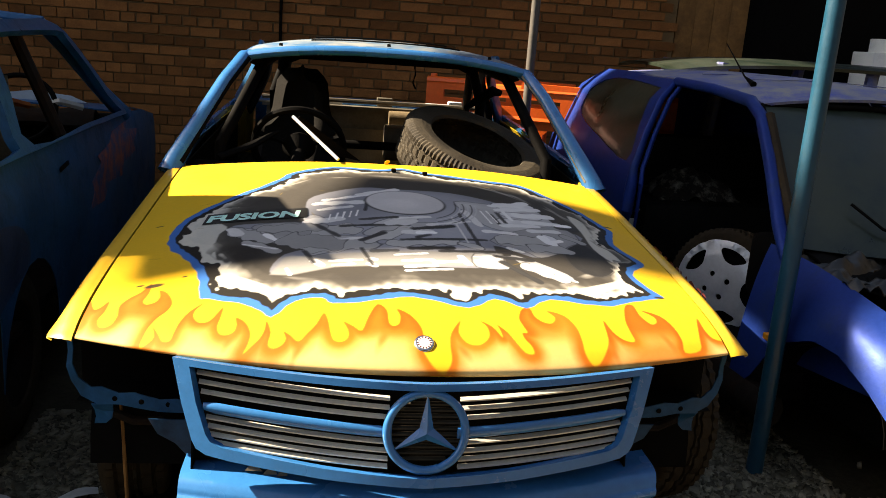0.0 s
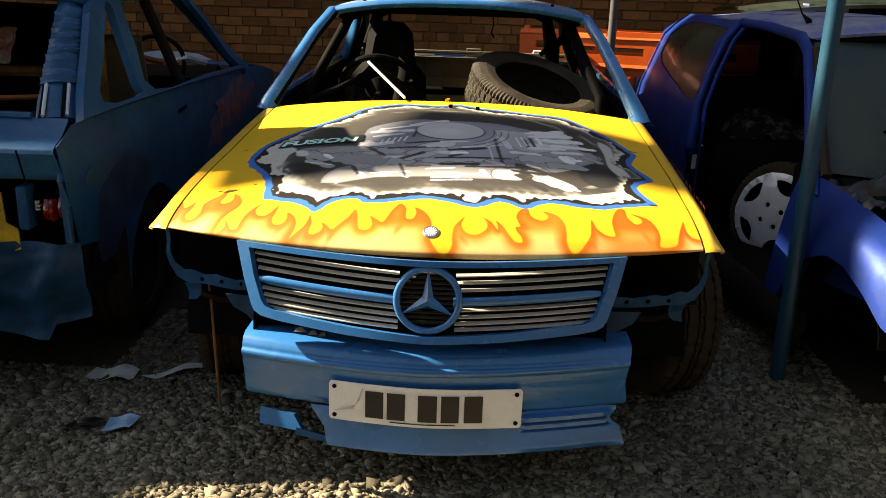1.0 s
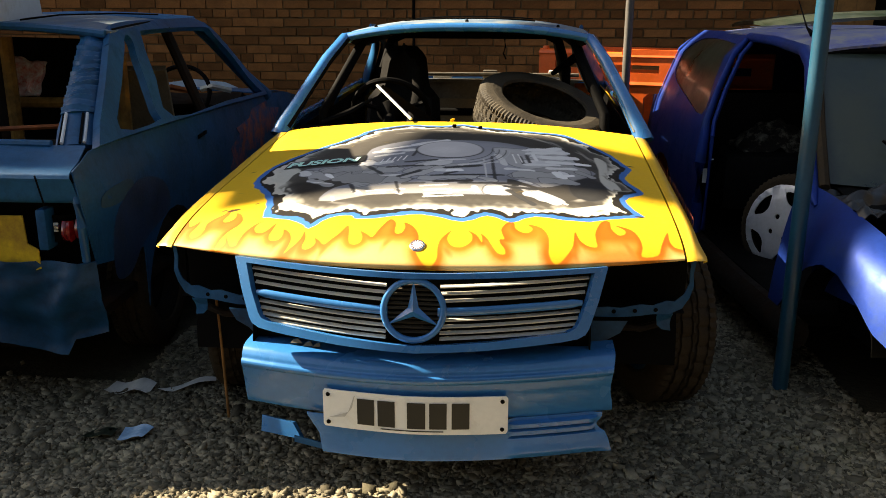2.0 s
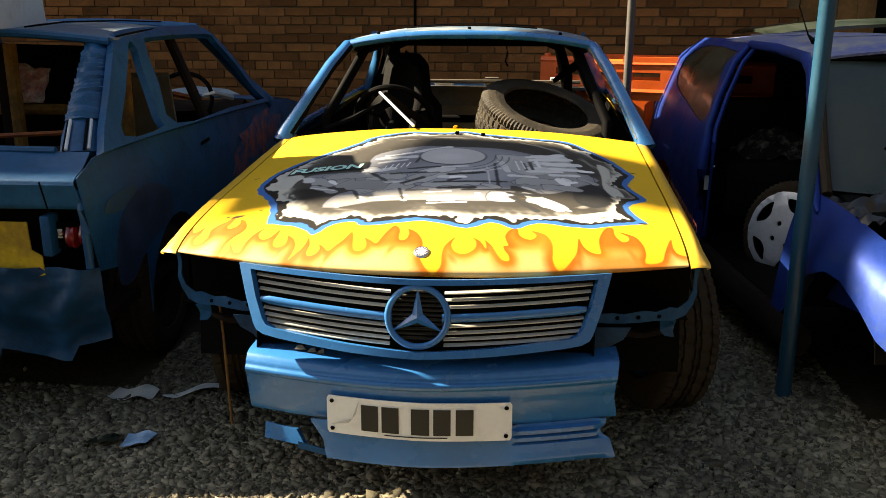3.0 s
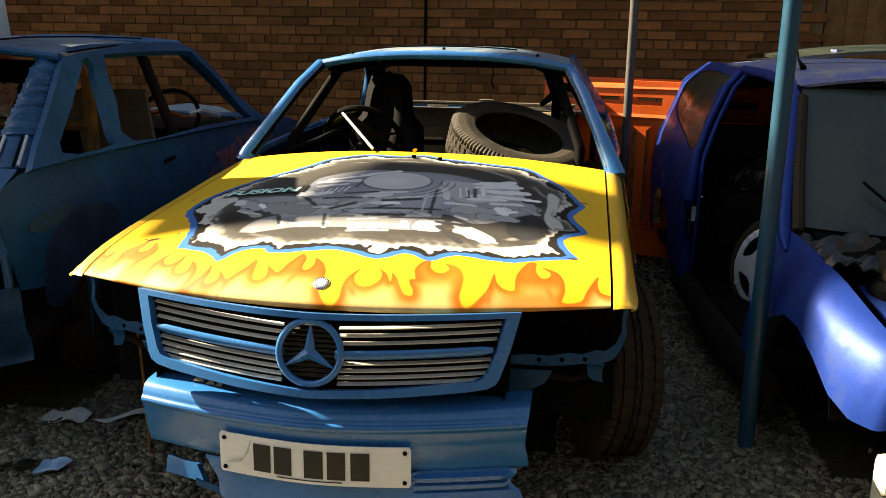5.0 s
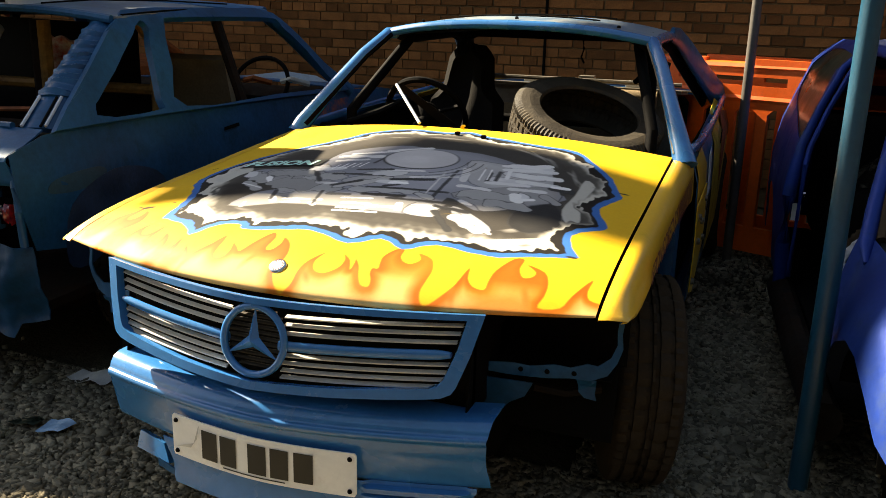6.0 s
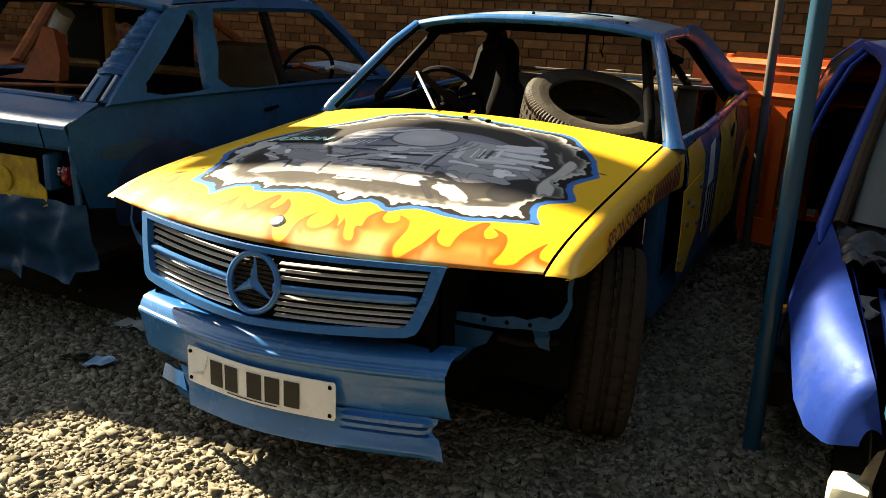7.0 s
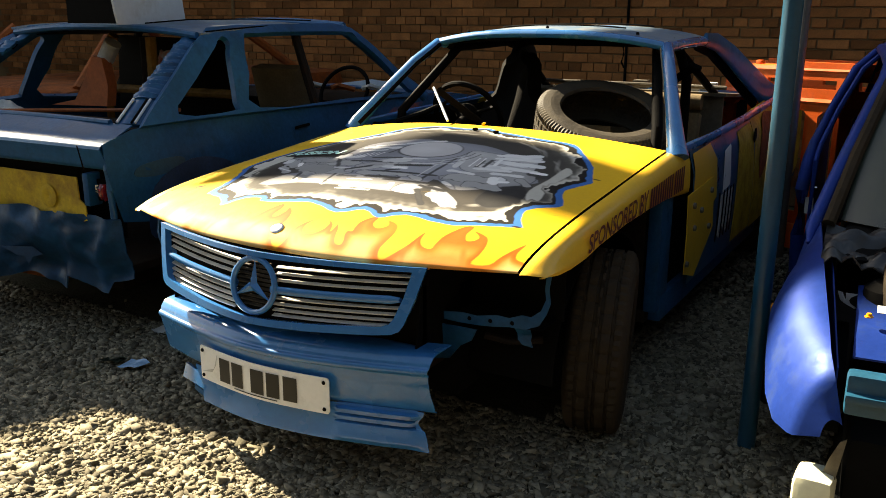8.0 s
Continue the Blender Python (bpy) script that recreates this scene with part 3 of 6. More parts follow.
STROKES += [(-.113, 2.536, -.099, 2.671, .0026, .05), (-.130, 2.213, -.103, 2.101, .0029, .05), (-.278, 2.198, -.253, 2.121, .0037, .06), (.154, 2.278, .198, 2.255, .0175, .40), (.083, 2.210, .276, 2.242, .0066, .05), (-.100, 2.194, -.040, 2.201, .0077, .10), (-.254, 2.400, -.190, 2.305, .0066, .06), (.030, 2.309, .064, 2.332, .0066, .05)]


def distance(x, y, loop):
    """How far inside a closed 2D loop each place is; outside is negative."""
    best, inside = np.full(x.shape, 1e9), np.zeros(x.shape, bool)
    for (ax, ay), (bx, by) in zip(loop, loop[1:] + loop[:1]):
        dx, dy = bx - ax, by - ay
        t = np.clip(((x - ax) * dx + (y - ay) * dy) / (dx * dx + dy * dy + 1e-12), 0, 1)
        best = np.minimum(best, np.hypot(x - ax - t * dx, y - ay - t * dy))
        cross = (ay > y) != (by > y)
        inside ^= cross & (x < dx * (y - ay) / (dy + 1e-12) + ax)
    return np.where(inside, best, -best)


def wavy(x, y, f, seed):
    """Smooth uneven values, about -1 to 1."""
    gen, out = np.random.default_rng(seed), 0
    for k in range(5):
        a, ph, g = gen.uniform(0, 6.28), gen.uniform(0, 6.28), f * gen.uniform(0.6, 1.7)
        out = out + np.sin(g * (x * math.cos(a) + y * math.sin(a)) + ph)
    return out / 3


def bonnet_paint(x, y):
    gen = np.random.default_rng(11)
    col = np.empty(x.shape + (3,))
    col[:] = (0.78, 0.45, 0.03)

    def over(colour, cover):
        cover = np.clip(cover, 0, 1)[..., None]
        col[:] = col * (1 - cover) + np.asarray(colour) * cover

    def edge(d, soft=0.0025):
        return np.clip(d / soft + 0.5, 0, 1)

    def streak(cx, cy, rx, ry, turn, colour, cover=1.0, soft=0.15):
        c, s = math.cos(turn), math.sin(turn)
        u, v = ((x - cx) * c + (y - cy) * s) / rx, ((y - cy) * c - (x - cx) * s) / ry
        over(colour, cover * np.clip((1 - np.hypot(u, v)) / soft, 0, 1))

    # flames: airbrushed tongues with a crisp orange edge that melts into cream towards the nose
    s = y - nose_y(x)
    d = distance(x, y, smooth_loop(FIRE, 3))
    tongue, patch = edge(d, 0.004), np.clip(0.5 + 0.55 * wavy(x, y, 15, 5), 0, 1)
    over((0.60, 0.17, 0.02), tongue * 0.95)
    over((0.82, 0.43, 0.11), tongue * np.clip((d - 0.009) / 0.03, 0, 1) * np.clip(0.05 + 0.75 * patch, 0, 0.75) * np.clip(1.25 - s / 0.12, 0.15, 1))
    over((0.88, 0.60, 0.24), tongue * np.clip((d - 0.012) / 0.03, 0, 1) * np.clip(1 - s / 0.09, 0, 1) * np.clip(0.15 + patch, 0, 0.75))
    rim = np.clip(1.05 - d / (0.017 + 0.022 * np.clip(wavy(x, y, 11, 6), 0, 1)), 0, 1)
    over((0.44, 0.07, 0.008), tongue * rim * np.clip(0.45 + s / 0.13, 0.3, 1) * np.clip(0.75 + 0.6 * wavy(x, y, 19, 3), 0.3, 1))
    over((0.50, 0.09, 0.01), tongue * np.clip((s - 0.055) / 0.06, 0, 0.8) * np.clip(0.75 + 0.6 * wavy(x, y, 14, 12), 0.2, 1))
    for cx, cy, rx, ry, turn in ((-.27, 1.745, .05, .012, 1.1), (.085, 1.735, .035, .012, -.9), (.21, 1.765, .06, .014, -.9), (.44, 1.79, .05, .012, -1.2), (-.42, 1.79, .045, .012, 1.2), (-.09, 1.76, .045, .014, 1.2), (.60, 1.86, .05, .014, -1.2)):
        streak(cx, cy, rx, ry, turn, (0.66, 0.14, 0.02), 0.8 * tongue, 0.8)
    # the torn hole: blue rim, black edge, curled pale metal, then the engine
    jag = 0.006 * wavy(x, y, 60, 2) + 0.004 * wavy(x, y, 150, 3)
    d = distance(x, y, smooth_loop(HOLE, 3)) + 0.002 * wavy(x, y, 90, 8)
    over((0.035, 0.15, 0.44), edge(d))
    over((0.02, 0.018, 0.016), edge(d - 0.022 - jag * 0.5))
    ragged = d - 0.045 - jag * 1.6 - 0.012 * wavy(x, y, 26, 4)
    over((0.56, 0.53, 0.46), edge(ragged, 0.003))
    flap = 0.022 + 0.016 * wavy(x, y, 15, 6) + 0.018 * np.clip((2.34 - y) / 0.3, 0, 1) + 0.03 * np.clip((-0.35 - x) / 0.15, 0, 1) * (y < 2.6)
    over((0.28, 0.26, 0.22), edge(ragged - flap * 0.7, 0.02) * 0.7)
    over((0.105, 0.097, 0.082), edge(ragged - flap, 0.03))
    over((0.05, 0.045, 0.04), edge(ragged - flap - 0.03, 0.05) * 0.8)
    inside = edge(ragged - 0.02, 0.01)

    def kept(loop, colour, soft=0.004, cover=1.0):
        over(colour, inside * cover * edge(distance(x, y, loop), soft))

    for k in range(26):  # pale folds of metal round the rim
        a = gen.uniform(0, 6.28)
        streak(0.02 + 0.58 * math.cos(a), 2.45 + 0.5 * math.sin(a), gen.uniform(0.03, 0.1), gen.uniform(0.006, 0.016), a + 1.57 + gen.uniform(-.3, .3), (0.5, 0.47, 0.42), 0.35 * inside, 0.6)
    kept(smooth_loop(ENGINE, 3), (0.23, 0.235, 0.265))
    over((0.34, 0.345, 0.38), inside * edge(distance(x, y, smooth_loop(ENGINE, 3)) - 0.03, 0.05) * np.clip(0.4 + 0.6 * wavy(x, y, 9, 9), 0, 1))
    streak(-.455, 2.20, .11, .1, 0.3, (0.03, 0.027, 0.024), 0.9 * inside, 0.5)
    kept(SUMP, (0.31, 0.30, 0.285), 0.01)
    over((0.06, 0.055, 0.05), inside * np.clip(1 - np.abs(y - 2.025 - 0.03 * x) / 0.035, 0, 1) * (np.abs(x) < 0.4) * 0.8)
    for loop, v in BLOCK:  # castings, covers and pipework
        kept(smooth_loop(loop, 3), (v, v * 0.985, v * 0.99), 0.003)
        over((0.05, 0.05, 0.055), inside * 0.8 * np.clip(1 - np.abs(distance(x, y, smooth_loop(loop, 3)) + 0.003) / 0.0035, 0, 1))
        over((v * 1.35, v * 1.32, v * 1.28), inside * 0.5 * edge(distance(x, y, loop) - 0.012, 0.02) * np.clip(0.5 + wavy(x, y, 40, len(loop)), 0, 1))
    for ax, ay, bx, by, half, v in STROKES:  # castings, pipes and glints, brushed on one by one
        t = np.clip(((x - ax) * (bx - ax) + (y - ay) * (by - ay)) / ((bx - ax) ** 2 + (by - ay) ** 2), 0, 1)
        off = np.hypot(x - ax - t * (bx - ax), y - ay - t * (by - ay)) + 0.25 * half * wavy(x, y, 70, 4)
        if v < 0.5:
            over((0.035, 0.035, 0.04), 0.75 * inside * edge(half * 0.8 + 0.004 - off, 0.002))
        v = v if v < 0.1 else min(0.9, v * 1.15)
        over((v, v * 0.985, v * 0.97), inside * edge(half * 0.8 - off, 0.002))
    for loop in FLAPS:  # curled pale metal of the tear
        kept(smooth_loop(loop, 3), (0.52, 0.5, 0.44), 0.005)
    for k in range(6):  # hoses that bow round the air cleaner
        r = 0.155 + 0.013 * k
        ring = np.hypot((x - 0.02), (y - 2.635) * 0.9)
        over((0.5, 0.5, 0.5) if k % 2 else (0.06, 0.06, 0.06), inside * np.clip(1 - np.abs(ring - r) / 0.004, 0, 1) * (x > 0.1) * (y < 2.66) * (y > 2.45))
    streak(.015, 2.632, .133, .132, 0.08, (0.05, 0.05, 0.05), inside, 0.06)
    streak(.015, 2.636, .126, .125, 0.08, (0.56, 0.54, 0.54), inside, 0.06)
    streak(.0, 2.62, .085, .07, 0.08, (0.64, 0.62, 0.62), 0.6 * inside, 0.6)
    # chips and scrapes
    for cx, cy, rx, ry in ((-.703, 2.485, .014, .005), (-.631, 2.042, .03, .013), (-.665, 2.05, .012, .006), (.69, 2.66, .02, .007), (.66, 2.08, .02, .008), (-.565, 2.08, .008, .005)):
        streak(cx, cy, rx, ry, 0.2, (0.03, 0.025, 0.02), 0.95, 0.4)
    for k in range(18):
        streak(gen.uniform(-.72, .72), gen.uniform(2.1, 3.1), gen.uniform(.01, .03), .0022, gen.normal(0, .6), (0.3, 0.2, 0.03), 0.5, 0.5)
    return col


def rear_y(x):
    return 3.14 + 0.1 * (np.abs(x) / 0.77) ** 2


def bonnet():
    nx, ny = 640, 400
    xs = np.linspace(-0.768, 0.768, nx + 1)
    v = np.linspace(0, 1, ny + 1)
    v = 0.62 * v + 0.38 * v ** 2.4
    x = np.repeat(xs[None], ny + 1, 0)
    y = nose_y(x) + (rear_y(x) - nose_y(x)) * v[:, None]
    z = hood_z(x, y) + 0.0012 * wavy(x, y, 9, 1)
    lip_y, lip_z = nose_y(xs) + 0.014, hood_z(xs, nose_y(xs)) - 0.005 - 0.004 * (np.abs(xs) < 0.53)
    x, y, z = (np.r_[a[None], b] for a, b in ((xs, x), (lip_y, y), (lip_z, z)))
    x, y, z = (np.r_[a, b] for a, b in ((x, x[-1:]), (y, y[-1:] + 0.004), (z, z[-1:] - 0.03)))
    rows = ny + 3
    idx = np.arange(rows * (nx + 1)).reshape(rows, nx + 1)
    quads = np.stack([idx[:-1, :-1], idx[:-1, 1:], idx[1:, 1:], idx[1:, :-1]], -1).reshape(-1, 4)
    me = bpy.data.meshes.new("bonnet")
    me.vertices.add(idx.size)
    me.vertices.foreach_set("co", np.stack([x, y - 4.0, z], -1).ravel().astype(np.float32))
    me.loops.add(quads.size)
    me.loops.foreach_set("vertex_index", quads.ravel().astype(np.int32))
    me.polygons.add(len(quads))
    me.polygons.foreach_set("loop_start", np.arange(0, quads.size, 4, dtype=np.int32))
    me.update(calc_edges=True)
    me.polygons.foreach_set("use_smooth", [True] * len(quads))
    paint = me.color_attributes.new("paint", "FLOAT_COLOR", "POINT")
    rgba = np.ones((idx.size, 4), np.float32)
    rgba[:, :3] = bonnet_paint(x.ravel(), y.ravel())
    paint.data.foreach_set("color", rgba.ravel())
    me.materials.append(MURAL)
    ob = new("bonnet", me)
    ob.parent = coupe
    return tagged(ob, "yellow bonnet airbrushed with flames and an engine in a torn hole")


hood = bonnet()


def fusion_place(u, v):
    return on_hood(-.572 + u * 1.12 + v * 0.1, 2.462 + v * 1.15 - u * 0.0, 0.0055)


panel_loop = [(-.58, 2.45), (-.575, 2.54), (-.285, 2.55), (-.282, 2.465)]
part("lettering_panel", sheet([panel_loop], lambda u, v: on_hood(u, v, 0.003), 0, 0.02), INK, hood, "black painted strip behind mint lettering")
part("lettering", lettering("FUSION", 0.068, fusion_place, bold=0.003), MINT, hood, "mint painted word")
# bonnet badge and the washer jet
m = Matrix.Translation(on_hood(0.0, 1.746, 0.002)) @ pose(0, 0, 0, 30, 0, 0)
badge = part("badge", lathe([(0.0, 0.002), (0.016, 0.0018), (0.0175, 0.001)], m, 28), WHITE, hood, "round white badge")
part("badge_rim", lathe([(0.0172, 0.0005), (0.0178, 0.0024), (0.020, 0.002), (0.0225, 0.0), (0.023, -0.002)], m, 28), CHROME, badge)
for k in range(14):
    a = k * math.pi / 7
    part("badge_mark", block((-.0012, -.0022, 0), (.0012, .0022, .0008), 0, m=m @ Matrix.Translation((0.0145 * math.cos(a), 0.0145 * math.sin(a), .0017)) @ pose(0, 0, 0, 0, 0, k * 180 / 7 - 90)), MAROON, badge)
part("washer_jet", block((-.008, -.012, 0), (.008, .012, .012), 0.003, m=Matrix.Translation(on_hood(0.0, 3.02, 0))), BLACK, hood)
part("washer_jet", block((-.008, -.012, 0), (.008, .012, .012), 0.003, m=Matrix.Translation(on_hood(0.11, 3.0, 0))), BLACK, hood)
bm = block((-.007, -.004, -.01), (.007, .004, .012), 0.003, m=Matrix.Translation(on_hood(-.02, 3.13, 0)))
part("bonnet_catch", block((-.002, -.004, .008), (.012, .004, .015), 0.002, bm, Matrix.Translation(on_hood(-.02, 3.13, 0))), YELLOW, hood)


# wings: flat shoulder, bevel and side, cut high over the wheel
def wing(side):
    ys = [1.866, 1.885, 1.92, 2.0, 2.1, 2.2, 2.3, 2.4, 2.55, 2.7, 2.85, 3.0, 3.1, 3.2, 3.3, 3.34]
    cut = ([1.88, 1.95, 2.07, 2.19, 2.29, 2.55, 2.8, 3.08, 3.34], [.70, .69, .684, .688, .703, .723, .728, .724, .70])

    def place(u, v):
        k = v * (len(ys) - 1)
        i = min(int(k), len(ys) - 2)
        y = ys[i] + (ys[i + 1] - ys[i]) * (k - i)
        top = float(hood_z(0.768, min(y, 3.24))) - 0.003
        low = float(np.interp(y, *cut))
        pinch = 0.012 * max(0, 1 - (y - 1.866) / 0.12) ** 2
        h = max(top - low, 0.008)
        prof = [(0.774, top - min(.012, .3 * h)), (0.776, top), (0.80, top + 0.001), (0.818, top - min(.008, .15 * h)), (0.832, top - min(.025, .35 * h)), (0.842, top - min(.05, .6 * h)), (0.848, top - .75 * h), (0.846, low + .05 * h), (0.836, low)]
        q = u * (len(prof) - 1)
        j = min(int(q), len(prof) - 2)
        f = q - j
        x = prof[j][0] * (1 - f) + prof[j + 1][0] * f - pinch * u
        z = prof[j][1] * (1 - f) + prof[j + 1][1] * f
        return (CX + side * x, y + 0.045 * max(0, (x - 0.776) / 0.07) ** 1.6 * max(0, 1 - (y - 1.866) / 0.2), z)

    return grid(place, 16, 45, thick=0.0015)


wing_r = part("front_wing", wing(1), YELLOW, coupe, "yellow front wing with maroon sponsor lettering", 50)
part("front_wing", wing(-1), YELLOW, coupe, "plain yellow front wing", 50)


def wing_text(u, v):
    y = 2.19 + u
    low, top = float(np.interp(y, (2.07, 2.29, 2.55, 3.1), (.684, .703, .723, .724))), float(hood_z(0.768, min(y, 3.24)))
    return (CX + 0.8515 - 0.002 * (v / 0.05), y + v * 0.2, low + 0.012 + v * (top - low - 0.02) / 0.075)


part("sponsor_lettering", lettering("SPONSORED BY", 0.08, wing_text, bold=0.0015), MAROON, wing_r, "maroon hand-painted words")
bm = None
for k in range(15):
    a = 0.60 + k * 0.029 + (0.012 if k > 9 else 0)
    bm = sheet([[(a, 0), (a + 0.019, 0), (a + 0.019, 0.052), (a, 0.052)]], wing_text, 0, 0.05, bm)
part("sponsor_name", bm, MAROON, wing_r, "maroon bars where a name is painted")


# grille: frame, slats, blue bars, ring and star
def grille_y(x, z):
    return 1.612 + 0.125 * (abs(x) / 0.53) ** 1.6 + 0.2 * (z - 0.5)


def grille_half(z):
    return 0.462 + (z - 0.55) * 0.26


half_out = [(.53, .716), (.506, .62), (.482, .548), (.472, .532), (.45, .522), (.4, .517), (.2, .507)]
half_in = [(.492, .702), (.476, .63), (.453, .566), (.442, .551), (.42, .543), (.2, .529)]
frame_out = [(-u, v) for u, v in half_out] + [(0, .502)] + half_out[::-1] + [(.3, .717), (0, .718), (-.3, .717)]
frame_in = [(-u, v) for u, v in half_in] + [(0, .522)] + half_in[::-1] + [(.3, .702), (0, .703), (-.3, .702)]
grille = part("grille", sheet([frame_out, frame_in], lambda u, v: (CX + u, grille_y(u, v), v), 0.022, 0.06), BLUE, coupe, "pale blue painted grille surround")
part("grille_bead", tube([(CX + u, grille_y(u, v) - .004, v) for u, v in [(-.49, .60), (-.474, .553), (-.46, .537), (-.4, .53), (-.2, .519), (0, .513), (.2, .519), (.4, .53), (.46, .537), (.474, .553), (.49, .60)]], .0065, 8), BLUE, grille)
# near-black backing for the shade behind the slats
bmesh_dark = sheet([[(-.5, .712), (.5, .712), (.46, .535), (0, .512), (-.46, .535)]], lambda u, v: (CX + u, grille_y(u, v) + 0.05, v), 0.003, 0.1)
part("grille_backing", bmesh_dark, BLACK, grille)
for k, zc in enumerate((.687, .668, .648, .596, .578, .561, .545)):
    for side in (-1, 1):
        a, b = (0.075, grille_half(zc) - 0.012)
        sag = 0.009

        def slat(u, v, a=a, b=b, zc=zc, side=side, sag=sag):
            x = a + (b - a) * u
            prof = ((0.012, 0.0035), (0.0, 0.0), (0.0, -0.003), (0.013, -0.003))
            dy, dz = prof[min(3, int(v * 3 + 0.5))]
            return (CX + side * x, grille_y(x, zc) - 0.004 + dy, zc - sag * (1 - x / 0.48) + dz)

        part("slat", grid(slat, 10, 3), SLAT, grille)
for side in (-1, 1):
    def bar(u, v, side=side):
        x = 0.07 + 0.398 * u
        a = 2 * math.pi * v
        return (CX + side * x, grille_y(x, 0.615) - 0.008 + 0.008 * math.cos(a), 0.614 + 0.008 * u + (0.0125 - 0.005 * max(0, u - 0.93) / 0.07) * math.sin(a))

    part("grille_bar", grid(bar, 14, 10), BLUE, grille)
SC = Vector((CX + 0.003, 1.628, 0.618))
tilt = Matrix.Translation(SC) @ pose(0, 0, 0, 80, 0, 0)
ring = bmesh.new()
R = 0.083
tube([tilt @ Vector((R * math.cos(k * math.pi / 32), R * math.sin(k * math.pi / 32), 0)) for k in range(64)], 0.0095, 10, ring, closed=True, up=(0, 1, 0))
emblem = part("emblem_ring", ring, BLUE, grille, "blue painted ring with a three-pointed star")
star = bmesh.new()
hub = star.verts.new(tilt @ Vector((0, 0, 0.016)))
tips, notch = [], []
for k in range(3):
    a = math.pi / 2 + k * 2 * math.pi / 3
    tips.append(star.verts.new(tilt @ Vector((0.083 * math.cos(a), 0.083 * math.sin(a), 0.002))))
    a += math.pi / 3
    notch.append(star.verts.new(tilt @ Vector((0.017 * math.cos(a), 0.017 * math.sin(a), 0.001))))
for k in range(3):
    star.faces.new((hub, tips[k], notch[k]))
    star.faces.new((hub, notch[k], tips[(k + 1) % 3]))
star.faces.new([v for k in range(3) for v in (tips[k], notch[k])][::-1])
part("star", star, BLUE, emblem, sharp=5)
for k in range(11):
    z = SC.z - 0.065 + 0.013 * k
    half = math.sqrt(max(0, 0.08 ** 2 - (z - SC.z) ** 2))
    part("emblem_slat", block((SC.x - half, SC.y + 0.012 + .17 * (z - SC.z), z - 0.002), (SC.x + half, SC.y + 0.025 + .17 * (z - SC.z), z + 0.002), 0.001), RUBBER_DUSTY, emblem)


# bumper, its torn lower spoiler and the number plate
def bumper_y(x):
    return 1.612 + 0.10 * (abs(x) / 0.55) ** 1.6


BP = [(0.13, 0.458), (0.05, 0.458), (0.028, 0.452), (0.014, 0.436), (0.010, 0.424), (0.002, 0.420), (-0.001, 0.412), (0.003, 0.402), (0.009, 0.398), (0.0105, 0.388), (0.014, 0.372), (0.019, 0.356), (0.023, 0.336), (0.03, 0.305), (0.038, 0.276), (0.05, 0.268)]


def bumper_place(u, v):
    x = -0.52 + 1.085 * u
    q = v * (len(BP) - 1)
    j = min(int(q), len(BP) - 2)
    f = q - j
    dy, z = BP[j][0] * (1 - f) + BP[j + 1][0] * f, BP[j][1] * (1 - f) + BP[j + 1][1] * f
    end = 0.009 * wavy(np.array(z), np.array(0.0), 45, 3) * max(0, (u - .94) / .06)
    drop = -0.012 * math.cos(x * 2.2) + 0.012 + 0.012 * (x / 0.5)
    return (CX + x + float(end), bumper_y(x) + dy, z + drop * 0.5)


bumper = part("bumper", grid(bumper_place, 50, 42, thick=0.004), BLUE, coupe, "pale blue bumper torn off at its ends", 50)
SP = [(0.040, 0.282), (0.036, 0.272), (0.018, 0.268), (0.018, 0.262), (0.036, 0.257), (0.036, 0.25), (0.018, 0.246), (0.018, 0.24), (0.036, 0.235), (0.036, 0.228), (0.018, 0.224), (0.014, 0.205), (0.008, 0.182), (0.016, 0.168)]


def spoiler_place(u, v):
    x = -0.27 + 0.81 * u
    q = v * (len(SP) - 1)
    j = min(int(q), len(SP) - 2)
    f = q - j
    dy, z = SP[j][0] * (1 - f) + SP[j + 1][0] * f, SP[j][1] * (1 - f) + SP[j + 1][1] * f
    if not 0.27 < x < 0.525:
        dy = 0.032 - 0.02 * min(1, (0.282 - z) / 0.11)
    rip = (0.03 * v - 0.03 * math.sin(v * math.pi) ** 2) * max(0, (u - .95) / .05)
    return (CX + x + rip - 0.05 * (u < 0.04) * (1 - v), bumper_y(x) + dy + .05 * max(0, u - .95) * v, z + 0.004 * x / 0.5 - .006 * (1 - (x / .55) ** 2))


part("spoiler", grid(spoiler_place, 60, 52, thick=0.004), BLUE, bumper, "blue lower spoiler with three slots", 45)
part("spoiler_stub", grid(lambda u, v: (CX - 0.487 + (0.105 + 0.03 * v) * u, 1.80 - 0.02 * v - .03 * u, 0.196 - 0.045 * v - 0.004 * u), 8, 4, thick=0.02), BLUE, bumper, "broken end piece of the blue spoiler")
part("spoiler_lip", grid(lambda u, v: (CX - 0.37 + 0.14 * u, 1.71 - .05 * u, 0.178 - 0.02 * v - 0.002 * u), 6, 2, thick=0.004), BLUE_DIRTY_DIM, bumper)
for k, (x, z) in enumerate(((-.40, .454), (-.36, .45), (-.33, .449))):
    part("bumper_tear", sheet([[(0, 0), (.05 - .01 * k, .004), (.03, .016), (.012, .011)]], lambda u, v, x=x, z=z: (CX + x + .02 + u * .8, bumper_y(x + u) + .075 + .4 * v, z + .006 + v), .003, .05), METAL_GREY, bumper)
plate = part("number_plate", sheet([smooth_loop([(-.265, -.05), (-.265, .05), (-.26, .058), (.26, .058), (.265, .05), (.265, -.05), (.26, -.058), (-.26, -.058)], 1)],
                                   lambda u, v: (CX + 0.003 + u, bumper_y(u) + 0.003 - 0.0 * v, 0.309 + v), 0.004, 0.05), WHITE, bumper, "white number plate with plain black bars")


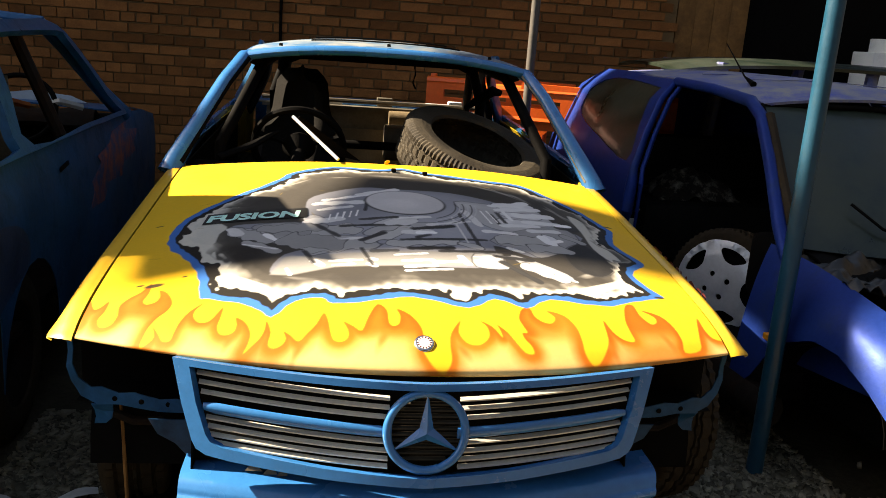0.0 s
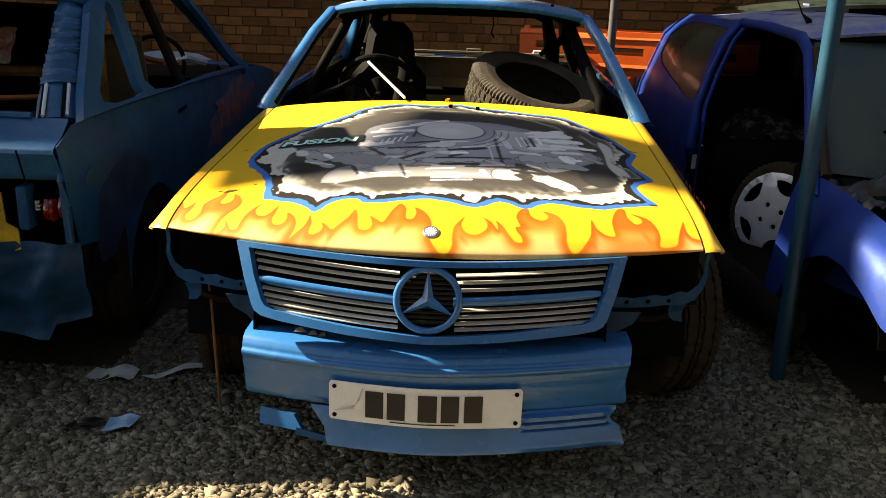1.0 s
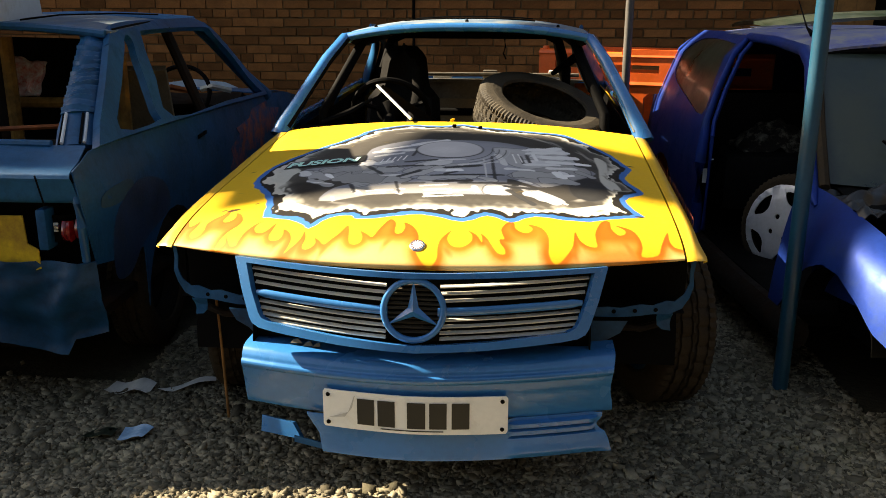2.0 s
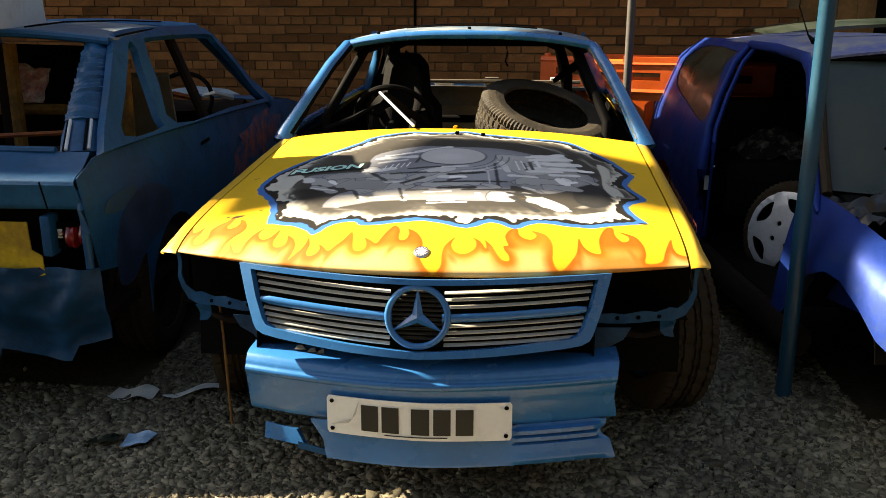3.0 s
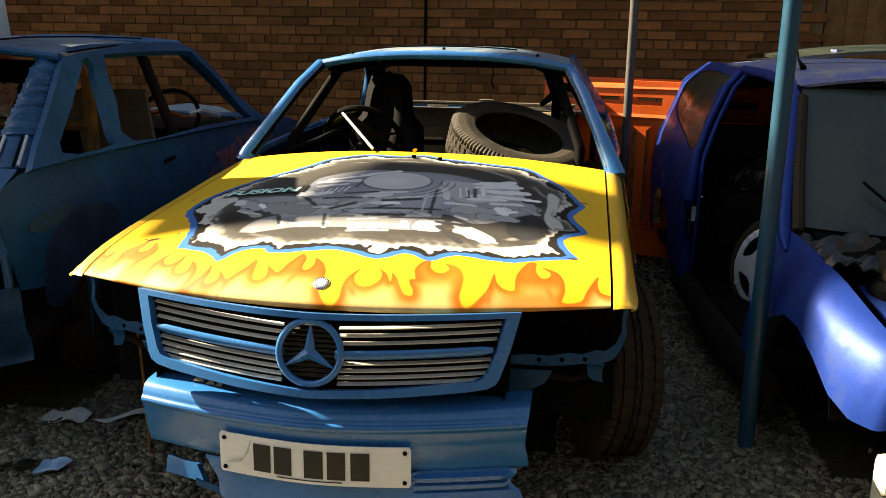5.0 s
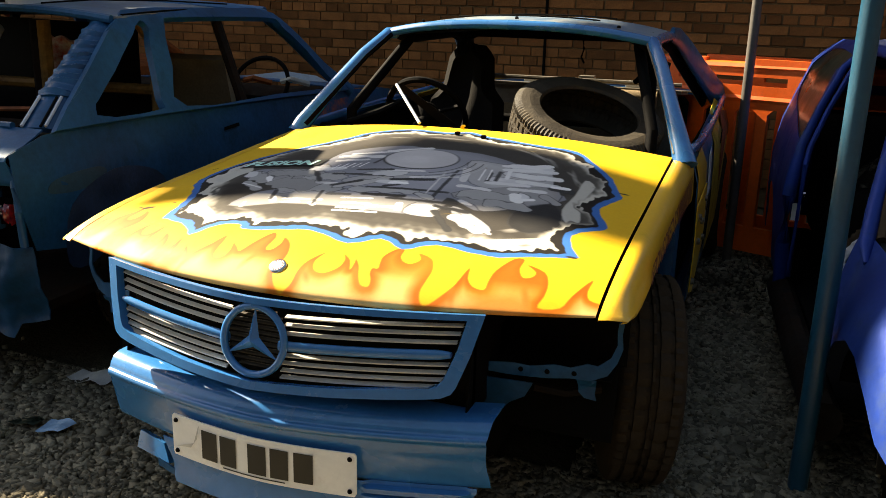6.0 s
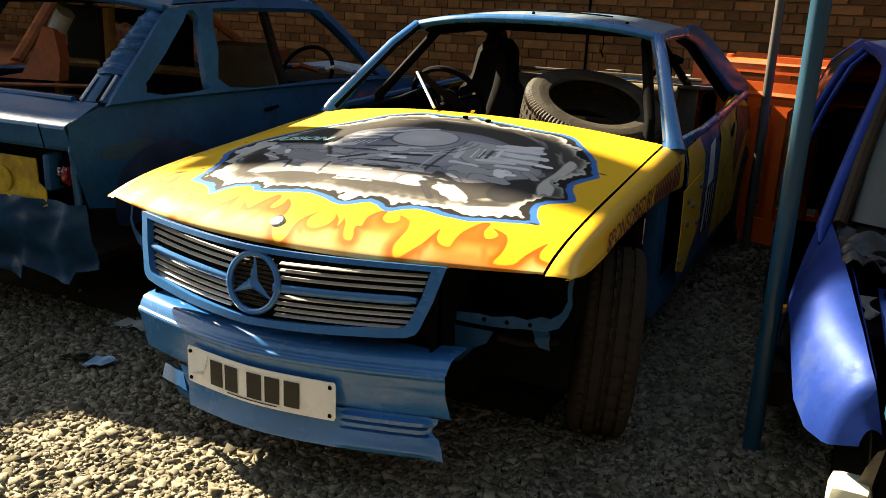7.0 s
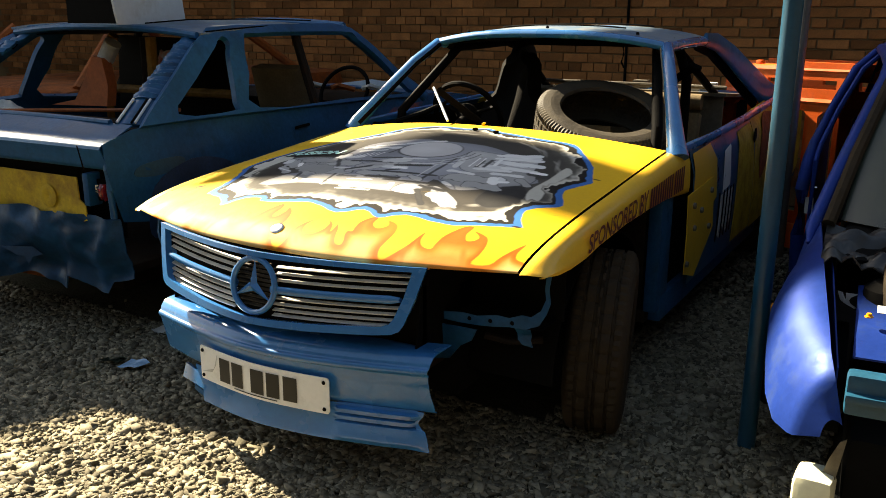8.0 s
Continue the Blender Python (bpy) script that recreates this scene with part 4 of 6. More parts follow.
def plate_place(u, v):
    return (CX + 0.003 + u, bumper_y(u) - 0.003, 0.309 + v)


for a, b in ((-.163, -.113), (-.103, -.053), (-.018, .034), (.045, .094), (.108, .158)):
    part("plate_bar", sheet([[(a, -.04), (b, -.04), (b, .04), (a, .04)]], plate_place, 0, 0.03), INK, plate)
bm = sheet([[(-.095, -.049), (.085, -.049), (.085, -.0455), (-.095, -.0455)]], plate_place, 0, 0.03)
part("maker_line", bm, INK, plate)
part("peeling_film", sheet([[(-.255, -.03), (-.19, -.005), (-.172, .045), (-.168, .05), (-.178, .01), (-.2, -.02)]], lambda u, v: (CX + .003 + u, bumper_y(u) - 0.0045, .309 + v), 0.0, 0.02), PAPER, plate)
for sx in (-.25, .25):
    for sz in (-.043, .043):
        part("plate_bolt", lathe([(0, .004), (.005, .0035), (.0065, 0)], Matrix.Translation(plate_place(sx, sz)) @ pose(0, 0, 0, 90), 12), BLACK, plate)

# empty headlight openings: a bent blue flange, near-black sheets for the shade behind
for side in (-1, 1):
    def flange(u, v, side=side):
        return (CX + side * u, 1.93 + 0.06 * (u - 0.53) / 0.3 + 0.02 * (v < 0.5) + 0.012 * noise.noise(Vector((u * 14, v * 14, side))), v)

    outline = [(.5, .515), (.6, .505), (.7, .512), (.75, .512), (.79, .528), (.812, .565), (.822, .60), (.818, .64), (.826, .705), (.812, .705), (.806, .645), (.808, .61), (.795, .575), (.765, .552), (.74, .556), (.70, .54), (.66, .546), (.6, .535), (.56, .543), (.5, .54)]
    flange_ob = part("headlight_flange", sheet([outline], flange, 0.004, 0.05), BLUE_DIRTY_DIM, coupe, "bent blue flange of an empty headlight opening")
    tab = [(.715, .512), (.765, .512), (.76, .47), (.765, .448), (.735, .455), (.72, .47)]
    part("bracket", sheet([tab], flange, 0.003, 0.04), BLUE_DIRTY_DIM, flange_ob)
    for k in range(3):
        part("bolt_hole", lathe([(0, 0.002), (0.006, 0.002), (0.007, 0)], Matrix.Translation(Vector(flange(.58 + .065 * k, .526)) + Vector((0, -0.005, 0))) @ pose(0, 0, 0, 90), 10), BLACK, flange_ob)
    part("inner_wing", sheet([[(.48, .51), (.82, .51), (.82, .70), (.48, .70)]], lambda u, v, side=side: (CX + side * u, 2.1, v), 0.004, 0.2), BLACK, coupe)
    part("lower_panel", sheet([[(.44, .50), (.62, .505), (.60, .465), (.56, .44), (.52, .39), (.44, .37)]], lambda u, v, side=side: (CX + side * u, 1.91 + .1 * (.5 - v), v), 0.004, 0.06), BLUE_GRIME_SHADE, coupe)
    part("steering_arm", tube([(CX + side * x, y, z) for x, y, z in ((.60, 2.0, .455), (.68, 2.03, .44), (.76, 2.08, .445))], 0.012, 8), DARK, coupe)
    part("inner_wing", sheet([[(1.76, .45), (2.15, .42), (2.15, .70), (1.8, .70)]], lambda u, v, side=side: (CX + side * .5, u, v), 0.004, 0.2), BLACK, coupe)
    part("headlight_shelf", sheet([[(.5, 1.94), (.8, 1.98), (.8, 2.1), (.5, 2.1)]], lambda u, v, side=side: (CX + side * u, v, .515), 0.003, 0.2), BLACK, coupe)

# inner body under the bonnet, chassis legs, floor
# near-black blocks and liners stand in for the shade under the body
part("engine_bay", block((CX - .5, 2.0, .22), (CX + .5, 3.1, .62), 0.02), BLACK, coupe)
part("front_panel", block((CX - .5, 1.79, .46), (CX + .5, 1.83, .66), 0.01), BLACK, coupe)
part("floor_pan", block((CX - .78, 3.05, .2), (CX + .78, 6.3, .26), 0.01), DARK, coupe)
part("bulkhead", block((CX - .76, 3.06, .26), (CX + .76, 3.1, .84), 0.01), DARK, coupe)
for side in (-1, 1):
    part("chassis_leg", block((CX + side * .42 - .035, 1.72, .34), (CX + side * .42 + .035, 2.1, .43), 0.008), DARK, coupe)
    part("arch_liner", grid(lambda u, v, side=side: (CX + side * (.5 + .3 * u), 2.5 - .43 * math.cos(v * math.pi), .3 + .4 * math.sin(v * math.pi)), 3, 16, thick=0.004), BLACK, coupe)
part("brace", tube([(CX - .72, 2.06, .5), (CX - .715, 2.07, .3), (CX - .70, 2.05, .05)], 0.005, 8), WOOD, coupe, "thin brown hanging strip")

# wheels
add_wheel(coupe, (CX + .80, 2.50, .318), 15, 2, flip=1, rim_material=BLUE_DIRTY_DIM)
add_wheel(coupe, (CX - .79, 2.50, .318), 12, -2, flip=-1, rim_material=BLUE_DIRTY_DIM)
add_wheel(coupe, (CX + .78, 5.33, .318), flip=1)
add_wheel(coupe, (CX - .78, 5.33, .318), flip=-1)


# body sides with their colour patches
def side_x(y, z):
    bulge = 0.855 + 0.012 * math.sin(max(0, min(1, (z - .2) / .7)) * math.pi) - 0.05 * max(0, (y - 5.2) / 1.25) ** 2
    return bulge - 0.05 * max(0, (z - .80) / .12) ** 2


def lay(side, off=0.0):
    return lambda u, v: (CX + side * (side_x(u, v) + off), u, v)


for side in (-1, 1):
    arch = [(5.33 + .37 * math.cos(a), .31 + .37 * math.sin(a)) for a in np.linspace(math.pi, 0, 14)]
    door = part("door", sheet([[(3.345, .70), (3.36, .885), (3.4, .895), (4.55, .925), (4.6, .3), (3.36, .3)]], lay(side), 0.004, 0.12), BLUE_DARK, coupe, "welded blue door with a yellow plate bolted to it")
    part("rear_quarter", sheet([[(4.61, .3), (4.56, .927), (5.3, .955), (5.9, .93), (6.42, .9), (6.45, .4), (5.72, .31)] + arch[::-1] + [(4.95, .3)]], lay(side), 0.004, 0.12), YELLOW_OLD, coupe, "scuffed yellow and rusty rear quarter")
    part("sill", block((CX + side * .80 - .03, 3.1, .2), (CX + side * .80 + .03, 4.96, .31), 0.012), BLUE_DIRTY_DIM, coupe)
    part("blue_post", block((CX + side * .80 - .03, 3.05, .25), (CX + side * .80 + .025, 3.2, .72), 0.01), BLUE_DIRTY_DIM, coupe)
    yel = part("bolted_plate", sheet([[(3.21, .715), (3.62, .735), (3.66, .50), (3.40, .33), (3.23, .38)]], lay(side, .012), 0.004, 0.12), YELLOW, door, "yellow steel plate with bolts")
    for k, (y, z) in enumerate(((3.3, .66), (3.32, .56), (3.25, .42), (3.58, .68), (3.57, .52), (3.42, .62))):
        part("bolt", lathe([(0, .014), (.012, .012), (.014, 0)], Matrix.Translation((CX + side * (side_x(y, z) + .014), y, z)) @ pose(0, 0, 0, 0, 90 * side, 0), 8), METAL_GREY, yel)
    part("yellow_patch", sheet([[(3.345, .70), (3.36, .865), (3.66, .875), (3.72, .80), (3.74, .62), (3.66, .60)]], lay(side, .004), 0.002, 0.1), YELLOW, door)
    part("race_number", sheet([[(3.86, .62), (3.87, .815), (3.99, .835), (4.0, .64)]], lay(side, .005), 0.002, 0.1), WHITE, door, "white painted block of a number")
    for k, y in enumerate((3.82, 3.90, 3.965, 4.03)):
        low = .42 + .03 * (k % 2)
        part("race_number", sheet([[(y, low), (y + .01, .61), (y + .045, .615), (y + .04, low - .02)]], lay(side, .0055), 0.002, 0.1), PAPER, door, "smeared white painted stroke")
    part("yellow_flank", sheet([[(4.14, .32), (4.17, .87), (4.5, .885), (4.545, .6), (4.56, .32)]], lay(side, .005), 0.002, 0.1), YELLOW_OLD, door, "scuffed yellow paint behind the number")
    for y in (3.78, 3.87, 3.935, 4.0, 4.06):
        part("number_outline", sheet([[(y - .012, .40), (y + .0, .63), (y + .02, .63), (y + .008, .40)]], lay(side, .008), 0.002, 0.1), BLACK, door)
    part("rust_patch", sheet([smooth_loop([(4.75, .55), (4.72, .8), (4.9, .9), (5.2, .88), (5.6, .84), (5.5, .72), (5.1, .74)], 4)], lay(side, .004), 0.002, 0.12), RUST, coupe, "rusty orange patch")
    part("fuel_hole", lathe([(0, .003), (.035, .003), (.04, 0)], Matrix.Translation((CX + side * (side_x(4.5, .82) + .012), 4.5, .82)) @ pose(0, 0, 0, 0, 90 * side, 0), 18), BLACK, coupe)

# roof shell and pillars
def roof_place(u, v):
    x = -1 + 2 * u
    half = 0.60 - 0.03 * v
    y = 3.735 + 1.05 * v - 0.055 * (1 - x * x) * (1 - v) + 0.03 * (1 - x * x) * v
    z = 1.30 + 0.055 * (1 - abs(x) ** 2.6) + 0.02 * math.sin(v * math.pi) - 0.03 * max(0, v - .75) / .25 - 0.012 * max(0, 1 - v / 0.08)
    return (CX + half * x, y, z)


part("roof", grid(roof_place, 28, 22, thick=0.012), ROOF_DUST, coupe, "dusty blue roof panel", 50)
part("roof_front_rail", tube([(CX + x, 3.715 - 0.055 * (1 - (x / .58) ** 2), 1.287 + 0.048 * (1 - abs(x / .58) ** 2.6)) for x in np.linspace(-.58, .58, 17)], 0.026, 10, flat=0.8), BLUE, coupe)
for side in (-1, 1):
    part("front_pillar", tube([(CX + side * x, y, z) for x, y, z in ((.815, 3.235, .86), (.80, 3.26, .905), (.735, 3.40, 1.04), (.66, 3.57, 1.19), (.60, 3.71, 1.282), (.585, 3.80, 1.29))], [.042, .034, .027, .025, .025, .018], 12, flat=1.15, up=(1, 0, 0)), BLUE, coupe)
    part("pillar_seal", tube([(CX + side * x, y, z) for x, y, z in ((.775, 3.235, .90), (.715, 3.385, 1.03), (.64, 3.555, 1.18), (.58, 3.69, 1.275))], 0.011 if side < 0 else 0.007, 6), BLACK if side < 0 else METAL_GREY, coupe)
    part("roof_rail", tube([(CX + side * x, y, z) for x, y, z in ((.592, 3.75, 1.278), (.592, 3.95, 1.29), (.588, 4.3, 1.298), (.582, 4.62, 1.29), (.60, 4.8, 1.268))], 0.024, 10), BLUE, coupe)
    part("rear_pillar", tube([(CX + side * x, y, z) for x, y, z in ((.595, 4.4, 1.305), (.605, 4.62, 1.285), (.64, 4.83, 1.21), (.70, 5.02, 1.10), (.765, 5.2, .99), (.80, 5.34, .93))], [.035, .05, .065, .075, .085, .09], 14, flat=0.35, up=(1, 0, 0)), BLUE_DARK, coupe)
    part("waist_rail", tube([(CX + side * x, y, z) for x, y, z in ((.81, 3.24, .885), (.835, 3.7, .898), (.835, 4.4, .92), (.82, 5.25, .95))], 0.016, 8, flat=1.3), BLUE, coupe)
# near-black linings darken the cabin's inner faces in place of shade
for side in (-1, 1):
    part("pillar_trim", tube([(CX + side * x, y, z) for x, y, z in ((.545, 4.4, 1.285), (.56, 4.62, 1.26), (.59, 4.83, 1.185), (.65, 5.02, 1.075), (.715, 5.2, .96))], [.035, .05, .065, .075, .08], 10, flat=0.3, up=(1, 0, 0)), BLACK, coupe)
    part("door_trim", sheet([[(3.25, .3), (3.3, .86), (4.4, .895), (5.2, .93), (5.2, .3)]], lambda u, v, side=side: (CX + side * .795, u, v), 0.006, 0.4), BLACK, coupe)
    part("rail_trim", tube([(CX + side * x, y, z) for x, y, z in ((.56, 3.76, 1.275), (.562, 3.95, 1.29), (.557, 4.3, 1.295), (.55, 4.5, 1.285))], 0.03, 8), BLACK, coupe)
part("headlining", grid(lambda u, v: (CX - .56 + 1.12 * u, 3.76 + .95 * v, 1.275 + .045 * math.sin(u * math.pi)), 8, 5, thick=0.004), BLACK, coupe)
for v in (.2, .62):
    part("roof_seam", tube([Vector(roof_place(.22 + .56 * k / 10, v)) + Vector((0, 0, .008)) for k in range(11)], 0.004, 6), BLACK, coupe)
for u in (.12, .5, .87):
    part("roof_clip", lathe([(0, .012), (.007, .011), (.009, 0)], Matrix.Translation(Vector(roof_place(u, .05)) + Vector((0, 0, .006))), 8), BLACK, coupe)
part("scuttle", grid(lambda u, v: (CX - .77 + 1.54 * u, rear_y(-.77 + 1.54 * u) + .005 + .06 * v, hood_z(-.77 + 1.54 * u, 3.2) - .025 - .01 * v), 20, 3, thick=0.006), BLACK, coupe)
part("parcel_shelf", grid(lambda u, v: (CX - .62 + 1.24 * u, 4.86 + .4 * v, 1.0 - .03 * v), 8, 3, thick=0.02), METAL_GREY, coupe, "bare metal shelf behind the seats")
part("shelf_edge", tube([(CX - .62, 4.86, 1.03), (CX + .62, 4.86, 1.03)], 0.012, 8), METAL_GREY, coupe)
part("shelf_edge", tube([(CX - .72, 5.27, .965), (CX + .72, 5.27, .965)], 0.007, 8), METAL_GREY, coupe)
part("boot_lid", grid(lambda u, v: (CX - .74 + 1.48 * u, 5.3 + 1.13 * v, .955 - .05 * v + .02 * math.sin(u * math.pi)), 12, 8, thick=0.01), BLUE_DIRTY_DIM, coupe)
part("rear_panel", block((CX - .8, 6.42, .3), (CX + .8, 6.46, .9), 0.015), BLUE_DIRTY_DIM, coupe)
part("rear_bulkhead", block((CX - .6, 4.9, .5), (CX + .6, 4.93, .98), 0.01), METAL_GREY, coupe)

# roll cage, seat, steering wheel, fittings in the cabin
for side in (-1, 1):
    part("cage_post", tube([(CX + side * .52, 4.38, .26), (CX + side * .52, 4.38, 1.1), (CX + side * .47, 4.38, 1.25), (CX + side * .4, 4.38, 1.285)], 0.026, 10), BLACK, coupe)
    part("cage_brace", tube([(CX + side * .46, 4.4, 1.25), (CX + side * .55, 5.1, .92)], 0.022, 10), BLACK, coupe)
    part("cage_leg", tube([(CX + side * .66, 3.42, .3), (CX + side * .66, 3.45, .95), (CX + side * .53, 3.8, 1.26), (CX + side * .5, 4.38, 1.28)], 0.024, 10), BLACK, coupe)
part("cage_bar", tube([(CX - .42, 4.38, 1.285), (CX + .42, 4.38, 1.285)], 0.026, 10), BLACK, coupe)
part("cage_bar", tube([(CX - .52, 4.38, .85), (CX + .52, 4.38, .85)], 0.022, 10), BLACK, coupe)
def seat_place(u, v):
    half = float(np.interp(v, (0, .3, .66, .74, .8, .94, 1), (.21, .22, .2, .14, .135, .12, .07)))
    return (CX - .38 + half * (2 * u - 1), 4.12 + .2 * v - .05 * (2 * u - 1) ** 2, .42 + .80 * v)


seat = part("seat", grid(seat_place, 12, 26, thick=0.09), SEAT, coupe, "black high-backed racing seat")
part("seat_base", block((CX - .6, 3.75, .3), (CX - .13, 4.2, .45), 0.04), SEAT, seat)
part("rear_seat_back", grid(lambda u, v: (CX - .5 + 1.0 * u, 4.72 + .12 * v, .45 + .42 * v), 8, 5, thick=0.06), TAN, coupe, "worn tan rear seat back")
SW = Matrix.Translation((CX - .36, 3.60, .93)) @ pose(0, 0, 0, -62, 0, 0)
ringp = [SW @ Vector((.185 * math.cos(k * math.pi / 20), .185 * math.sin(k * math.pi / 20), 0)) for k in range(40)]
wheel_ob = part("steering_wheel", tube(ringp, 0.014, 8, closed=True), BLACK, coupe)
bm = lathe([(0, .02), (.06, .02), (.07, 0), (0.03, -.05), (.03, -.25)], SW, 20)
for k in (200, 340, 90):
    bm = tube([SW @ Vector((.05 * math.cos(radians(k)), .05 * math.sin(radians(k)), 0)), SW @ Vector((.18 * math.cos(radians(k)), .18 * math.sin(radians(k)), 0))], 0.012, 6, bm)
part("wheel_hub", bm, BLACK, wheel_ob)
part("rod", tube([(-.163, 3.289, 1.087), (.013, 3.122, .958)], 0.0065, 8), GREY, coupe, "thin pale rod standing at the windscreen base")
part("brace_plate", sheet([[(0, 0), (.17, -.13), (.26, -.15), (.02, 0.02)]], lambda u, v: (-.157 + u, 3.29 + .25 * u, 1.07 + v), 0.003, 0.1), BLACK, coupe)
part("dash_strut", tube([(CX - .66, 3.40, .90), (CX - .54, 3.47, .945), (CX - .44, 3.53, 1.0)], [.022, .026, .012], 8, flat=0.6), BLACK, coupe, "black bent strut inside the windscreen opening")
part("dash_bar", tube([(CX - .74, 3.32, .88), (CX + .02, 3.32, .86)], 0.022, 10), BLACK, coupe)
part("dash_shelf", grid(lambda u, v: (CX - .02 + .74 * u, 3.2 + .72 * v, .84 - .2 * v - .05 * u * 0), 6, 6, thick=0.02), BLACK, coupe)
part("battery_box", block((CX + .05, 4.55, .75), (CX + .32, 4.7, .93), 0.015), METAL_GREY, coupe)

part("hanging_wire", tube([(CX + .17, 4.36, 1.262), (CX + .175, 4.36, 1.22), (CX + .165, 4.36, 1.18), (CX + .18, 4.36, 1.15)], .005, 6), BLACK, coupe)
part("harness_lever", tube([(CX + .44, 4.36, 1.07), (CX + .5, 4.33, 1.12), (CX + .57, 4.3, 1.17), (CX + .61, 4.3, 1.16)], [.012, .022, .026, .014], 8), BLACK, coupe)
part("harness_strap", tube([(CX - .3, 4.13, 1.12), (CX - .29, 4.03, .98), (CX - .33, 3.98, .80), (CX - .36, 3.95, .6)], .022, 6, flat=.25), SEAT, coupe)
alone("cardboard_roll", tube([(CX + .08, 4.80, .948), (CX + .3, 4.80, .95), (CX + .5, 4.81, .948)], 0.046, 14), TAN, (CX + .3, 4.8, .9), "worn tan roll lying on the rear seat back of the coupe", "roll")
for k, (x, y, w, h, mt) in enumerate(((-.3, 4.98, .12, .03, PAPER), (.02, 5.0, .09, .05, METAL_GREY), (.3, 4.97, .14, .035, PAPER), (.44, 5.02, .08, .05, PAPER))):
    alone("scrap_piece", block((CX + x, y, .995), (CX + x + w, y + .07, .995 + h), 0.006), mt, (CX + x, y, .995), "small dull scrap piece lying on the rear shelf of the coupe", "scrap", "scrap pieces on the shelf")

# the loose tyre on the scuttle
axis = Vector((0.25, -0.30, 0.92)).normalized()
TM = Matrix.Translation((.575, 3.585, .925)) @ axis.to_track_quat("Z", "Y").to_matrix().to_4x4()
loose = thing("tyre", (.575, 3.58, .80), "loose dusty black tyre lying in the windscreen opening of the coupe", "tyre")
whole = tyre_bm(TM, 0.318, 0.19, 0.205, 208, 0.006)
for name, keep, note in (("tread", True, "worn block tread"), ("sidewall", False, "smooth dusty sidewall")):
    one = whole.copy()
    back = TM.inverted()
    gone = []
    for f in one.faces:
        c = back @ f.calc_center_median()
        if (math.hypot(c.x, c.y) > 0.292) != keep:
            gone.append(f)
    bmesh.ops.delete(one, geom=gone, context="FACES")
    part(name, one, RUBBER_DUSTY, loose, note, 18 if keep else 38)
whole.free()

# ---- the blue hatchback parked nose to the wall ----
SCRAPE = surface("orange_scraped_paint", (0.42, 0.085, 0.012), 0.55, vary=0.3, scale=5, fine=30, bump=0.15, dust=(0.006, 0.066, 0.165), dust_amount=0.6, spec=0.3)
OCHRE = surface("dull_ochre_paint", (0.26, 0.13, 0.025), 0.6, vary=0.3, fine=40, bump=0.15, dust=(0.04, 0.02, 0.01), dust_amount=0.3, spec=0.2)
OLIVE = surface("olive_overspray", (0.012, 0.054, 0.09), 0.6, vary=0.3, bump=0.1)
STAIN = surface("dark_worn_paint", (0.012, 0.03, 0.075), 0.5, vary=0.4, scale=8, bump=0.15)
hatch = thing("banger_car", (-1.75, 1.95, 0), "stripped mid-blue hatchback shell with crumpled tail and no glass", "car")
LM = pose(-1.75, 1.95, 0, 0, 0, 3.5)


def left(x, y, z):
    return LM @ Vector((x, y, z))


def left_half(y, z):
    """Half the width of the hatchback's body at a place along it and a height."""
    base = 0.83 - 0.03 * max(0, 0.5 - z) - 0.02 * max(0, (y - 2.6)) ** 2
    return base - float(np.interp(z, (0.78, 0.92, 1.0, 1.15, 1.30, 1.36), (0, 0.03, 0.075, 0.13, 0.19, 0.25))) * (1 if y < 2.0 else 1 + 0.25 * (y - 2.0))


def left_side(side, off=0.0):
    return lambda u, v: left(side * (left_half(u, v) + off), u, v)


